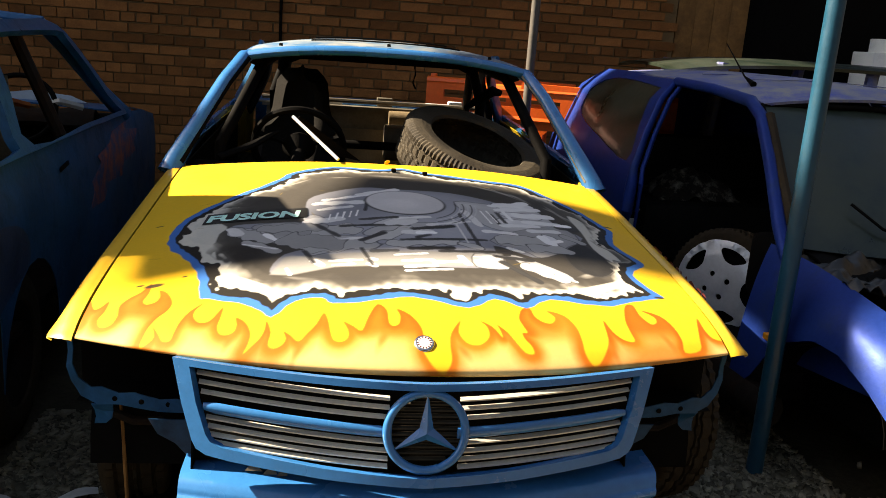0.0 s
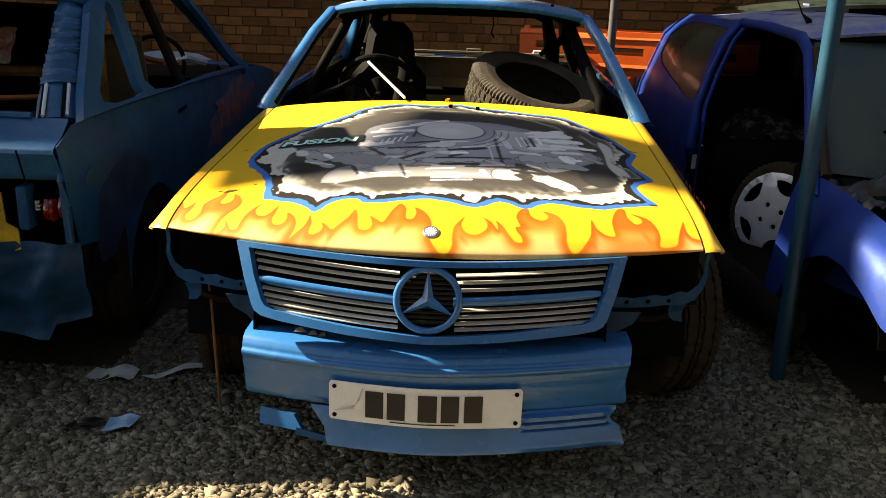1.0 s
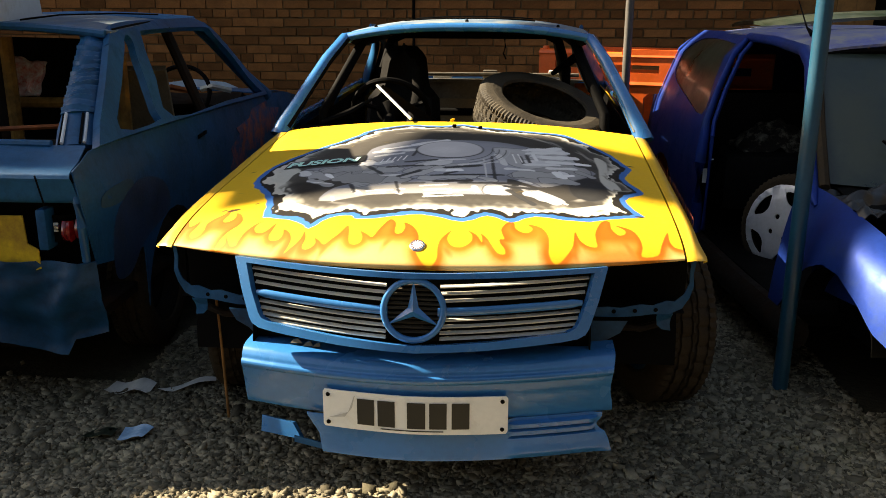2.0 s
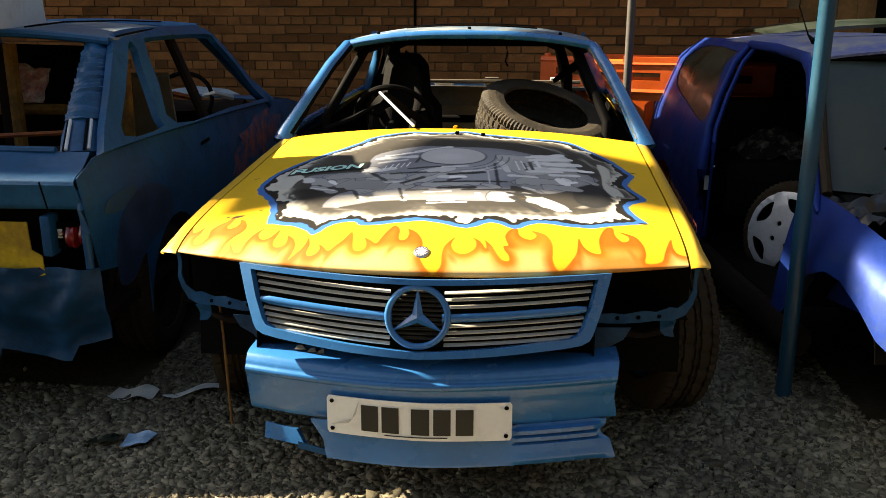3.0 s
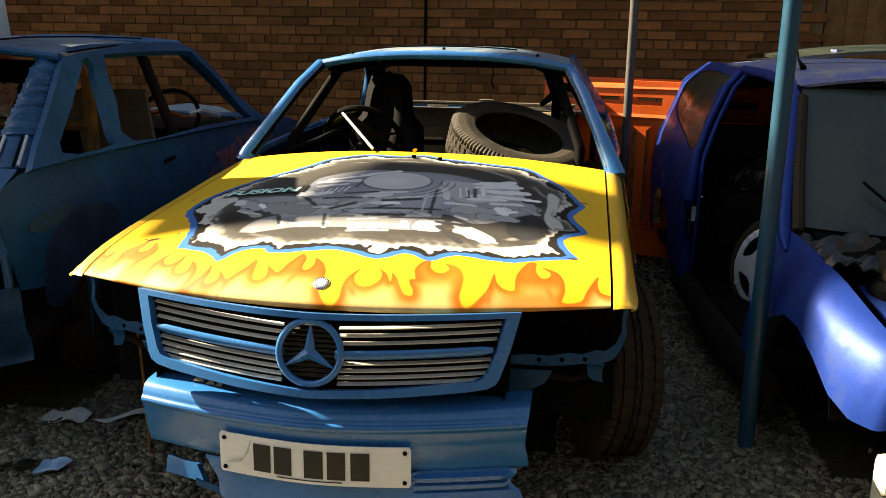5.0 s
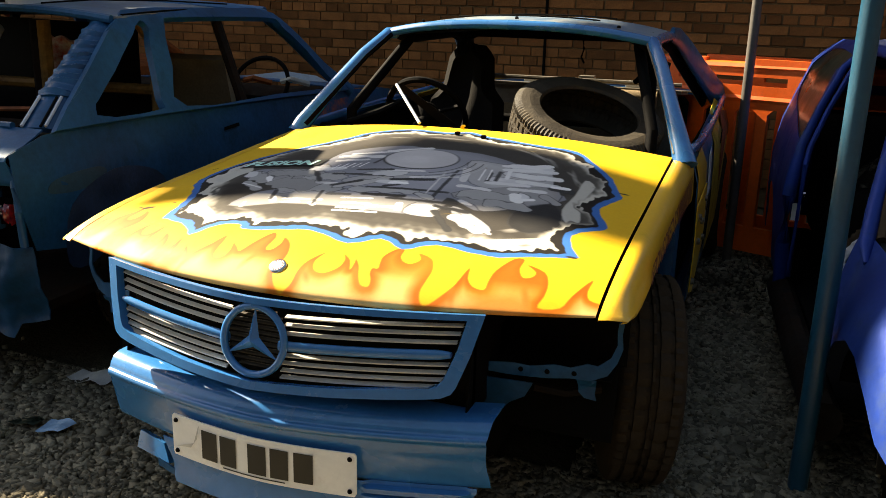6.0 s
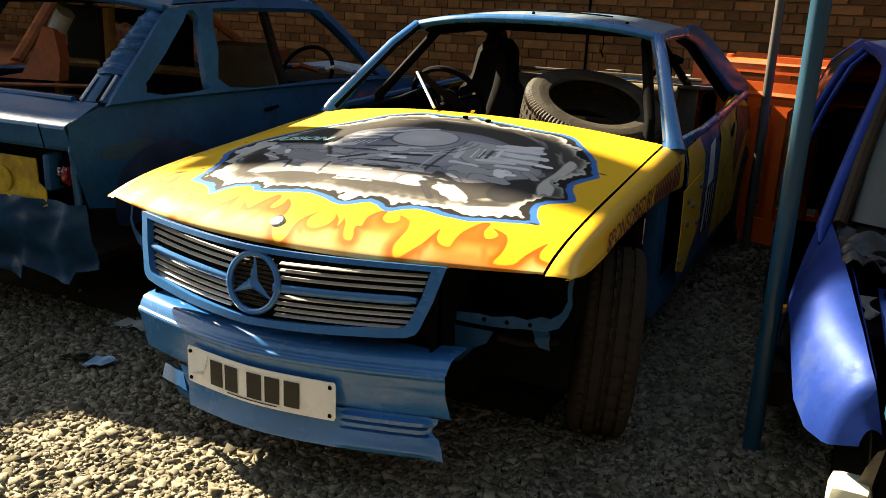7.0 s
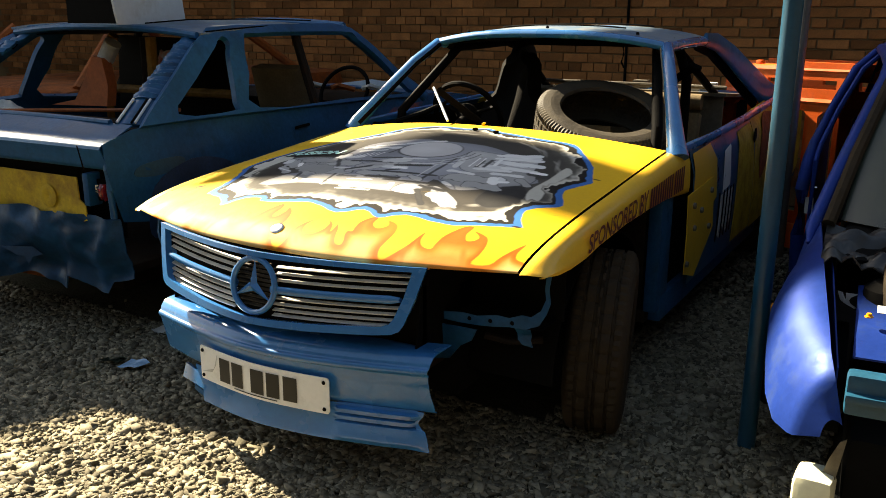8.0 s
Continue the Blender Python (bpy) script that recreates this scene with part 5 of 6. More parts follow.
for side in (1, -1):
    arch = [(0.85 + .33 * math.cos(a), .28 + .33 * math.sin(a)) for a in np.linspace(math.pi, 0, 12)]
    outline = [(.02, .80), (.03, .905), (.2, .945), (.40, .955), (.88, .945), (1.0, .94), (2.0, .925), (2.68, .915), (3.3, .87), (3.75, .80), (3.85, .6), (3.8, .32), (3.4, .3), (2.75, .28), (1.3, .25)] + arch[::-1] + [(.5, .53), (.25, .55), (.08, .58), (.04, .70)]
    flank = part("side_panel", sheet([outline], left_side(side), 0.004, 0.1), BLUE_DIRTY_DIM, hatch, "dull blue side panel with orange and dark scrapes", 45)
    if side == 1:
        part("scrape", sheet([[(1.72, .60), (1.8, .66), (1.76, .71), (1.95, .76), (1.9, .80), (2.2, .82), (2.3, .86), (2.7, .87), (2.66, .83), (2.95, .80), (2.8, .74), (2.86, .69), (2.5, .68), (2.45, .62), (2.1, .65), (2.0, .58)]], left_side(1, .004), 0.0015, 0.1), SCRAPE, flank, "orange painted scrape")
        part("scrape", sheet([smooth_loop([(.16, .76), (.2, .80), (.42, .81), (.44, .77), (.3, .745)], 4)], left_side(1, .004), 0.0015, 0.1), OLIVE, flank, "faint olive overspray")
        part("stain", sheet([smooth_loop([(.22, .5), (.26, .70), (.5, .79), (.75, .74), (.8, .62), (.5, .55), (.35, .47)], 4)], left_side(1, .006), 0.0015, 0.1), STAIN, flank, "dark blue worn patch")
        part("door_handle", sheet([[(1.27, .835), (1.28, .85), (1.40, .857), (1.40, .842)]], left_side(1, .006), 0.006, 0.05), BLACK, flank)
    # window frame with two openings
    frame_loop = [(.24, .945), (.40, .945), (.88, .94), (1.0, .938), (2.0, .92), (2.66, .905), (2.55, 1.03), (2.3, 1.22), (2.12, 1.33), (1.95, 1.352), (1.1, 1.345), (.86, 1.335), (.72, 1.27), (.5, 1.12)]
    quarter = smooth_loop([(.47, .972), (.84, .958), (.875, 1.0), (.93, 1.2), (.965, 1.27), (.93, 1.295), (.85, 1.25), (.66, 1.12)], 3)
    doorlight = smooth_loop([(1.02, .955), (1.8, .942), (2.5, .925), (2.52, .95), (2.32, 1.14), (2.12, 1.27), (2.0, 1.305), (1.2, 1.305), (1.08, 1.28), (1.03, 1.12)], 3)
    part("window_frame", sheet([frame_loop, quarter, doorlight], left_side(side), 0.03, 0.12), BLUE_DARK, hatch, "blue window surround without glass", 45)
    part("post", tube([left(side * (left_half(1.5, z) - .03), 1.55 + .16 * (z - .95), z) for z in (.93, 1.1, 1.32)], 0.025, 8), DARK, hatch)
    # broad tailgate pillar wound with tape
    def tail_pillar(u, v, side=side):
        y, z = .20 + .60 * v, .955 + .375 * v
        turn = v * 24 + .5 * math.sin(u * 3 + 9 * v)
        ribs = .013 * (turn % 1) * (.6 + .4 * math.sin(int(turn) * 2.4)) if .25 < v < .88 else -.005
        half = left_half(y + .05, z) + .004
        return left(side * (half - .005 - (.115 - .02 * v) * u + ribs * (1 - u)), y + .02 + .07 * (1 - u) * (1 - .3 * v) - ribs - .03 * math.sin(u * math.pi), z + .012 * math.sin(u * math.pi) + ribs * .4)

    part("tail_pillar", grid(tail_pillar, 10, 150, thick=0.02), BLUE_DARK, hatch, "blue pillar wound with tape", 30)
    for du in (.18, .72):
        part("pillar_strip", tube([Vector(tail_pillar(du, .01)) + Vector((0, -.012, .004)), Vector(tail_pillar(du, .24)) + Vector((0, -.012, .004))], 0.006, 6), GREY, hatch, "pale bare metal strip")
        part("pillar_slot", tube([Vector(tail_pillar(du + .09, .01)) + Vector((0, -.011, .002)), Vector(tail_pillar(du + .09, .24)) + Vector((0, -.011, .002))], 0.005, 6), BLACK, hatch)
    part("gutter_slot", tube([left(side * .655, .76, 1.235), left(side * .635, .86, 1.325)], 0.010, 6), BLACK, hatch)


def left_roof(u, v):
    x = -1 + 2 * u
    half = 0.655 - 0.07 * v
    return left(half * x, .80 + 1.36 * v + .03 * (1 - x * x) * (1 if v > .5 else -1), 1.325 + .04 * (1 - abs(x) ** 2.4) + .028 * math.sin(math.pi * min(1, v * .9 + .05)))


part("roof", grid(left_roof, 24, 20, thick=0.012), ROOF_DUST, hatch, "dusty blue roof panel", 50)
part("roof_edge", tube([left(-.64 + 1.28 * k / 12, .785 - .02 * math.sin(k / 12 * math.pi), 1.318 + .035 * (1 - abs(k / 6 - 1) ** 2.4)) for k in range(13)], 0.017, 8), BLUE_DARK, hatch)
for side in (-1, 1):
    part("gutter", tube([left(side * (.645 - .07 * k / 8), .84 + 1.26 * k / 8, 1.332 + .026 * math.sin(math.pi * k / 8)) for k in range(9)], 0.007, 6), BLACK, hatch)
    part("corner_post", tube([left(side * x, y, z) for x, y, z in ((.812, .05, .60), (.814, .042, .72), (.81, .04, .80), (.80, .05, .865))], [.014, .016, .016, .01], 10), BLUE_DARK, hatch)
for side in (-1, 1):
    part("front_pillar", tube([left(side * x, y, z) for x, y, z in ((.80, 2.72, .90), (.71, 2.5, 1.06), (.62, 2.27, 1.24), (.57, 2.1, 1.345))], [.045, .034, .03, .03], 10), BLUE_DARK, hatch)
part("windscreen_rail", tube([left(-.57 + 1.14 * k / 8, 2.13 + .03 * math.sin(k / 8 * math.pi), 1.355 + .025 * math.sin(k / 8 * math.pi)) for k in range(9)], 0.025, 8), BLUE_DARK, hatch)


# tailgate shelf with its rolled lip, then the sill of the rear window
TP = [(.21, .962), (.19, .955), (.10, .925), (.03, .908), (.008, .898), (.0, .885), (.012, .845), (.02, .81), (.03, .80), (.08, .795)]


def tail(u, v):
    q = v * (len(TP) - 1)
    j = min(int(q), len(TP) - 2)
    f = q - j
    y, z = TP[j][0] * (1 - f) + TP[j + 1][0] * f, TP[j][1] * (1 - f) + TP[j + 1][1] * f
    x = -1 + 2 * u
    return left(x * (left_half(.1, z) - .006), y + .045 * x * x * (abs(x) > .0) - .03, z + .012 * (1 - x * x))


part("tailgate_lip", grid(tail, 34, 27, thick=0.006), BLUE_DARK, hatch, "blue tailgate shelf with a rolled lip", 40)
part("window_sill", tube([left(-.66 + 1.32 * k / 10, .19 + .02 * abs(k / 5 - 1), .968 + .008 * math.sin(k / 10 * math.pi)) for k in range(11)], 0.014, 8), BLUE_DARK, hatch)
part("panel_seam", tube([left(.70, -.005, .9), left(.715, .005, .80)], 0.003, 5), BLACK, hatch)
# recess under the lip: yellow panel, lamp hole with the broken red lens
# near-black sheet gives the recess its shade
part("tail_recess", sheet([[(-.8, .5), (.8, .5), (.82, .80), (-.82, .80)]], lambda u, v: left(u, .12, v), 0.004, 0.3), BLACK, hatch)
ypan = part("yellow_panel", sheet([[(-.66, .56), (.6, .56), (.66, .575), (.655, .64), (.62, .66), (.615, .755), (-.64, .765)]], lambda u, v: left(u, .045 + .012 * math.sin(u * 9) * (v < .62), v), 0.006, 0.08), YELLOW_OLD, hatch, "dented yellow panel where a plate was")
part("dent", lathe([(.0, -.004), (.03, .003), (.05, .0)], LM @ Matrix.Translation((.44, .037, .66)) @ pose(0, 0, 0, 90), 18), YELLOW_OLD, ypan)
for side in (1, -1):
    lamp = part("tail_lamp", grid(lambda u, v, side=side: left(side * (.70 + .115 * u), .085 + .05 * u * u, .66 + .09 * v), 8, 4, thick=0.01), BLACK, hatch, "broken tail lamp with dark red lenses")
    for a, b, lift in ((.735, .772, 0), (.776, .815, .004)):
        part("lens", grid(lambda u, v, side=side, a=a, b=b, lift=lift: left(side * (a + (b - a) * u), .062 + .4 * (a - .735) ** 1 * .6 - .018 * math.sin(u * math.pi) * math.sin(v * math.pi) + .004 * math.sin(u * 14), .672 + .062 * v + lift + .008 * noise.noise(Vector((u * 3, v * 3, a * 40)))), 10, 8, thick=0.006), RED_LENS, lamp)
    part("bulb", lathe([(0, .022), (.008, .02), (.012, .01), (.011, 0), (.007, -.012)], LM @ Matrix.Translation((side * .722, .068, .715)) @ pose(0, 0, 0, 90), 12), CHROME, lamp)
    part("lamp_clip", grid(lambda u, v, side=side: left(side * (.712 + .014 * u), .06, .70 + .03 * v), 2, 4, thick=0.006), PAPER, lamp)
    part("lamp_frame", block((.665, .03, .64), (.70, .1, .78), 0.01, m=LM if side == 1 else LM @ Matrix.Diagonal((-1, 1, 1, 1))), BLUE_DIRTY_DIM, hatch)


def valance(u, v):
    x = -.84 + 1.68 * u
    crush = .05 * noise.noise(Vector((x * 3, v * 2, 1))) + .045 * abs(noise.noise(Vector((x * 5 + v, v * 2.5, 4)))) + .012 * abs(noise.noise(Vector((x * 13, v * 7 + x * 4, 6))))
    ridge = .02 * abs(math.sin(x * 16 + 2 * v)) * (abs(x) > .35)
    low = .30 + .05 * math.sin(x * 7) - .07 * (abs(x) < .45) + .05 * (abs(x) > .72)
    z = .60 - (.60 - low) * v
    return left(x, .02 + .05 * v * v + crush + ridge + .16 * max(0, abs(x) - .68) ** 1.2, z + .012 * noise.noise(Vector((x * 6, 0, 9))))


# the valance's shade is in its darkened blue
part("valance", grid(valance, 70, 24, thick=0.004), BLUE_GRIME_SHADE, hatch, "crumpled blue rear valance", 60)
part("chassis", block((-.6, .25, .2), (.6, 3.6, .32), 0.02, m=LM), DARK, hatch)
part("floor_pan", block((-.76, .15, .32), (.76, 2.8, .36), 0.01, m=LM), DARK, hatch)
part("bulkhead", block((-.76, 2.7, .32), (.76, 2.75, .9), 0.01, m=LM), DARK, hatch)
part("bonnet", grid(lambda u, v: left((-.76 + 1.52 * u) * (1 - .06 * v), 2.72 + 1.1 * v, .915 - .1 * v ** 1.6 + .03 * math.sin(u * math.pi)), 14, 12, thick=0.008), BLUE_DARK, hatch)
part("fuel_tank", block((-.42, .16, .22), (.30, .6, .36), 0.03, m=LM), RUST, hatch)
for side in (1, -1):
    add_wheel(hatch, left(side * .70, .85, .285), 3.5, r=.285, w=.17, flip=side)
    add_wheel(hatch, left(side * .70, 3.25, .285), 3.5, r=.285, w=.17, flip=side)
    part("cage_post", tube([left(side * .50, 1.25, .36), left(side * .50, 1.25, 1.2), left(side * .42, 1.25, 1.3)], 0.03, 8), OCHRE, hatch, "dull ochre cage post")
    part("cage_post", tube([left(side * .02 + .1, 1.0, .36), left(side * .02 + .1, 1.0, 1.3)], 0.028, 8), OCHRE if side == 1 else DARK, hatch)
part("black_bulkhead", sheet([[(-.62, .4), (.3, .4), (.3, 1.28), (-.55, 1.3)]], lambda u, v: left(u, 1.4, v), 0.004, 0.4), BLACK, hatch)
part("headlining", grid(lambda u, v: left(-.56 + 1.12 * u, .85 + 1.2 * v, 1.31 + .03 * math.sin(u * math.pi)), 6, 4, thick=0.004), BLACK, hatch)
part("cage_bar", tube([left(-.5, 1.25, 1.0), left(.5, 1.25, 1.0)], 0.025, 8), OCHRE, hatch)
part("parcel_shelf", block((-.7, .42, .88), (.66, .72, .91), 0.008, m=LM), DARK, hatch)
part("shelf_rail", tube([left(-.7, .42, .93), left(.66, .62, .985)], 0.010, 6), RUST, hatch)
fin = part("orange_pad", sheet([[(-.55, .93), (-.36, .965), (-.27, 1.08), (-.20, 1.20), (-.13, 1.19), (-.10, 1.05), (-.12, .94)]], lambda u, v: left(u, .95, v), 0.06, 0.1), surface("orange_foam", (0.5, 0.13, 0.04), 0.8, vary=0.25, fine=40, bump=0.2, dust=(0.25, 0.1, 0.05), dust_amount=0.2), hatch, "orange foam padding with a white taped end")
part("white_tape", tube([left(-.165, .95, 1.185), left(-.10, .95, 1.27)], 0.045, 10), PAPER, fin)
part("seat", grid(lambda u, v: left(.12 + .36 * u, 2.02 - .16 * v + .03 * (2 * u - 1) ** 2, .55 + .58 * v), 8, 10, thick=0.08), TAN, hatch, "worn tan seat back")
part("seat", grid(lambda u, v: left(-.5 + .36 * u, 2.02 - .16 * v + .03 * (2 * u - 1) ** 2, .55 + .58 * v), 8, 10, thick=0.08), SEAT, hatch)
HW = LM @ Matrix.Translation((.35, 2.45, .93)) @ pose(0, 0, 0, 60, 0, 0)
part("steering_wheel", tube([HW @ Vector((.18 * math.cos(k * math.pi / 18), .18 * math.sin(k * math.pi / 18), 0)) for k in range(36)], 0.013, 8, closed=True), BLACK, hatch)
dash = part("dashboard", grid(lambda u, v: left(-.68 + 1.36 * u, 2.52 + .2 * v, .86 + .06 * math.sin(v * 2.6) + .02 * noise.noise(Vector((u * 7, v * 3, 2)))), 24, 8, thick=0.03), DARK, hatch)
for k, (x, z, mt) in enumerate(((.55, .955, PAPER), (.3, .95, RUST), (.05, .96, PAPER), (-.25, .95, RUST))):
    part("wiring", tube([left(x - .08, 2.5, z), left(x, 2.46, z + .02), left(x + .09, 2.52, z - .01)], 0.018, 6), mt, dash)
part("bent_panel", sheet([[(-.1, .93), (.58, .93), (.5, .965), (.3, .985)]], lambda u, v: left(u, 2.85 + .1 * u, v), 0.004, 0.2), GREY, hatch, "pale loose sheet on the scuttle")
part("tail_tear", sheet([[(.10, .40), (.30, .42), (.36, .39), (.30, .375), (.27, .335), (.245, .375), (.2, .37), (.16, .385)]], lambda u, v: left(u, .03 + .06 * (u - .2), v), .003, .05), BLUE_GRIME_SHADE, hatch, "torn edge of the crumpled valance")
part("roof_gap", tube([left(.30, .80, 1.372), left(.34, 1.05, 1.39), left(.40, 1.5, 1.395), left(.42, 2.0, 1.388)], .004, 6), BLACK, hatch)
BAG = surface("printed_foil_bag", (0.5, 0.06, 0.03), 0.35, vary=0.3, scale=9, fine=30, bump=0.1, dust=(0.6, 0.62, 0.6), dust_amount=0.55)
alone("foil_bag", grid(lambda u, v: left(-.13 + .25 * u + .04 * (v - .5), 1.27 + .05 * math.sin(u * math.pi) * math.sin(v * math.pi) + .03 * noise.noise(Vector((u * 4, v * 4, 2))) + .03 * v, 1.026 + .2 * v * (1 - .25 * u) + .02 * noise.noise(Vector((u * 5, v * 5, 8))) * v), 22, 20, thick=.012), BAG, left(0, 1.27, 1.02), "crumpled red and white foil bag inside the blue hatchback", "bag")
alone("rag", grid(lambda u, v: left(-.62 + .2 * u, .5 + .16 * v, .912 + .07 * math.sin(u * math.pi) * math.sin(v * math.pi) + .02 * noise.noise(Vector((u * 6, v * 6, 3)))), 16, 14, thick=.006), PAPER, left(-.5, .58, .91), "crumpled white rag lying on the rear shelf of the blue hatchback", "rag")
# two boards that stand on its roof
alone("roof_board", sheet([[(0, 0), (.52, -.01), (.42, .62), (-.12, .66)]], lambda u, v: Vector((-1.53 - .17 * u, 2.63 + .98 * u, 1.365 + v + .03 * u)), 0.012, 0.3), GREY, (-1.55, 2.65, 1.36), "pale grey board standing upright on the roof of the blue hatchback", "board")
alone("roof_board", sheet([[(0, 0), (.30, 0), (.28, .6), (.02, .6)]], lambda u, v: Vector((-1.54 - u, 2.63 - .12 * u, 1.37 + v)), 0.012, 0.3), BLACK, (-1.6, 2.6, 1.36), "black board standing upright on the roof of the blue hatchback", "board")

# ---- the deep blue hatchback parked nose out ----
small = thing("scrap_car", (2.41, 1.72, 0), "deep blue three-door hatchback without bonnet, door and bumper", "car")
RM = pose(2.41, 1.72, 0, 0, 0, 5)


def right(x, y, z):
    return RM @ Vector((x, y, z))


def right_half(y, z):
    body = 0.80 - 0.05 * max(0, .5 - z) - 0.06 * max(0, 1.1 - y) ** 1.5 - 0.10 * max(0, y - 3.0) ** 2
    return body - float(np.interp(z, (.70, .86, 1.03, 1.18, 1.275, 1.31), (0, .025, .085, .14, .235, .29)))


def right_side(side, off=0.0):
    return lambda u, v: right(side * (right_half(u, v) + off), u, v)


for side in (-1, 1):
    arch = [(3.08 + .3 * math.cos(a), .27 + .31 * math.sin(a)) for a in np.linspace(math.pi, 0, 12)]
    loop = [(2.31, .24), (2.30, .6), (2.27, .78), (2.33, .86), (2.37, 1.05), (2.41, 1.25), (2.45, 1.29), (3.0, 1.305), (3.40, 1.30), (3.56, 1.2), (3.68, .98), (3.74, .6), (3.7, .3), (3.45, .26)] + arch[::-1] + [(2.7, .24)]
    hole = smooth_loop([(2.44, .885), (2.47, 1.06), (2.51, 1.23), (2.56, 1.25), (3.0, 1.265), (3.24, 1.235), (3.32, 1.14), (3.27, 1.035), (2.85, .945)], 3)
    body = part("rear_quarter", sheet([loop, hole], right_side(side), 0.004, 0.09), NAVY, small, "deep blue rear quarter with dusty side glass", 45)
    pane = part("side_glass", sheet([hole], right_side(side, -.006), 0.003, 0.12), DUSTY_GLASS, body, "dusty grey side glass")
    pane.visible_shadow = False
    part("door_post", tube([right(side * (right_half(y, z) + .0), y, z) for y, z in ((2.31, .26), (2.29, .45), (2.285, .66), (2.30, .80), (2.325, .87), (2.36, 1.03), (2.395, 1.2), (2.43, 1.272))], [.03, .03, .03, .028, .022, .018, .017, .016], 10), NAVY, small, "glossy blue door post")
    part("door_seal", tube([right(side * (right_half(y, z) - .03), y - .02, z) for y, z in ((2.29, .3), (2.28, .8), (2.31, .87), (2.345, 1.03), (2.38, 1.2), (2.415, 1.262))], 0.012, 8), NAVY, small)
    part("latch_plate", sheet([[(0, 0), (.035, 0), (.035, .075), (0, .075)]], lambda u, v, side=side: right(side * (right_half(2.3, .6) - .02 - u), 2.288, .55 + v), 0.004, 0.05), PAPER, small, "white sticker on the door post")
    part("striker", tube([right(side * .76, 2.285, .66), right(side * .76, 2.27, .675), right(side * .74, 2.27, .675), right(side * .74, 2.285, .66)], 0.006, 6), CHROME, small)
    part("sill", tube([right(side * .765, .98, .215), right(side * .775, 1.6, .21), right(side * .775, 2.4, .22)], 0.055, 10, flat=1.2), NAVY if side == 1 else DARK, small)
    part("front_pillar", tube([right(side * x, y, z) for x, y, z in ((.705, 1.07, .70), (.70, 1.13, .742), (.668, 1.25, .835), (.60, 1.47, 1.03), (.535, 1.68, 1.19), (.52, 1.80, 1.245), (.535, 2.1, 1.275), (.55, 2.43, 1.285))], [.008, .024, .026, .026, .027, .027, .024, .022], 12), NAVY, small, "deep blue pillar and roof rail")
    part("pillar_trim", tube([right(side * x, y, z) for x, y, z in ((.655, 1.13, .757), (.60, 1.36, .955), (.515, 1.66, 1.20))], 0.022, 8), RUBBER, small)


def right_roof(u, v):
    x = -1 + 2 * u
    half = .54 - .03 * (v - .5) ** 2 * 4
    y = 1.72 - .09 * (1 - x * x) * (1 - v) + 1.74 * v
    return right(half * x, y, 1.262 + .045 * (1 - abs(x) ** 2.2) + .035 * math.sin(math.pi * min(1, .12 + v * .8)) - .03 * max(0, 1 - v / .1) + .003 * math.sin(x * 12) * (.2 < v < .9))


part("roof", grid(right_roof, 26, 26, thick=0.012), NAVY_DUST, small, "dusty deep blue roof", 50)
for k in range(3):
    part("roof_rib", tube([right(-.40 + .8 * j / 8, 2.05 + .42 * k, 1.3 + .012 * math.sin(j / 8 * math.pi) + .028) for j in range(9)], 0.006, 6, flat=.4), NAVY_DUST, small)
part("aerial", tube([right(-.43, 1.95, 1.31), right(-.42, 2.05, 1.34), right(-.36, 2.35, 1.48)], [.014, .004, .002], 8), BLACK, small)
screen = part("windscreen", grid(lambda u, v: right((-1 + 2 * u) * (.63 - .125 * v), 1.17 - .2 * (1 - (2 * u - 1) ** 2) * (1 - .55 * v) + .57 * v, .765 + .475 * v + .015 * math.sin(v * math.pi)), 22, 16, thick=0.004), DUSTY_GLASS, small, "windscreen filmed with grey dust")
screen.visible_shadow = False
part("screen_seal", tube([right(x, y, z) for x, y, z in ((-.63, 1.165, .765), (-.57, 1.45, 1.0), (-.51, 1.73, 1.235), (-.25, 1.66, 1.25), (0, 1.64, 1.252), (.25, 1.66, 1.25), (.51, 1.73, 1.235), (.57, 1.45, 1.0), (.63, 1.165, .765))], 0.012, 8), BLACK, small)
part("wiper", tube([right(-.1, 1.0, .79), right(-.35, 1.1, .86), right(-.42, 1.2, .93)], 0.006, 6), BLACK, small)


# front wings, arched over the missing wheels
def front_wing(side):
    ys = np.array([.275, .30, .36, .45, .55, .68, .8, .92, 1.02, 1.12, 1.24])
    edge_in = np.array([.556, .585, .60, .61, .622, .638, .65, .66, .668, .676, .69])
    top = np.array([.44, .555, .592, .622, .648, .688, .713, .735, .75, .759, .765])
    out = np.array([.60, .67, .715, .745, .757, .765, .77, .775, .778, .78, .782])
    low = np.array([.40, .378, .382, .42, .49, .545, .548, .50, .42, .28, .24])

    def place(u, v):
        k = v * (len(ys) - 1)
        y, a, t, o, b = (float(np.interp(k, range(len(ys)), s)) for s in (ys, edge_in, top, out, low))
        mid_x, mid_z = .38 * a + .62 * o + .008, .58 * t + .42 * b + .05
        x = (1 - u) ** 2 * a + 2 * u * (1 - u) * mid_x + u * u * o
        z = (1 - u) ** 2 * t + 2 * u * (1 - u) * mid_z + u * u * b
        flare = .008 * math.exp(-((y - .7) / .3) ** 2) * min(1, u / .6)
        return right(side * (x + flare), y, z)

    return grid(place, 24, 44, thick=0.003)


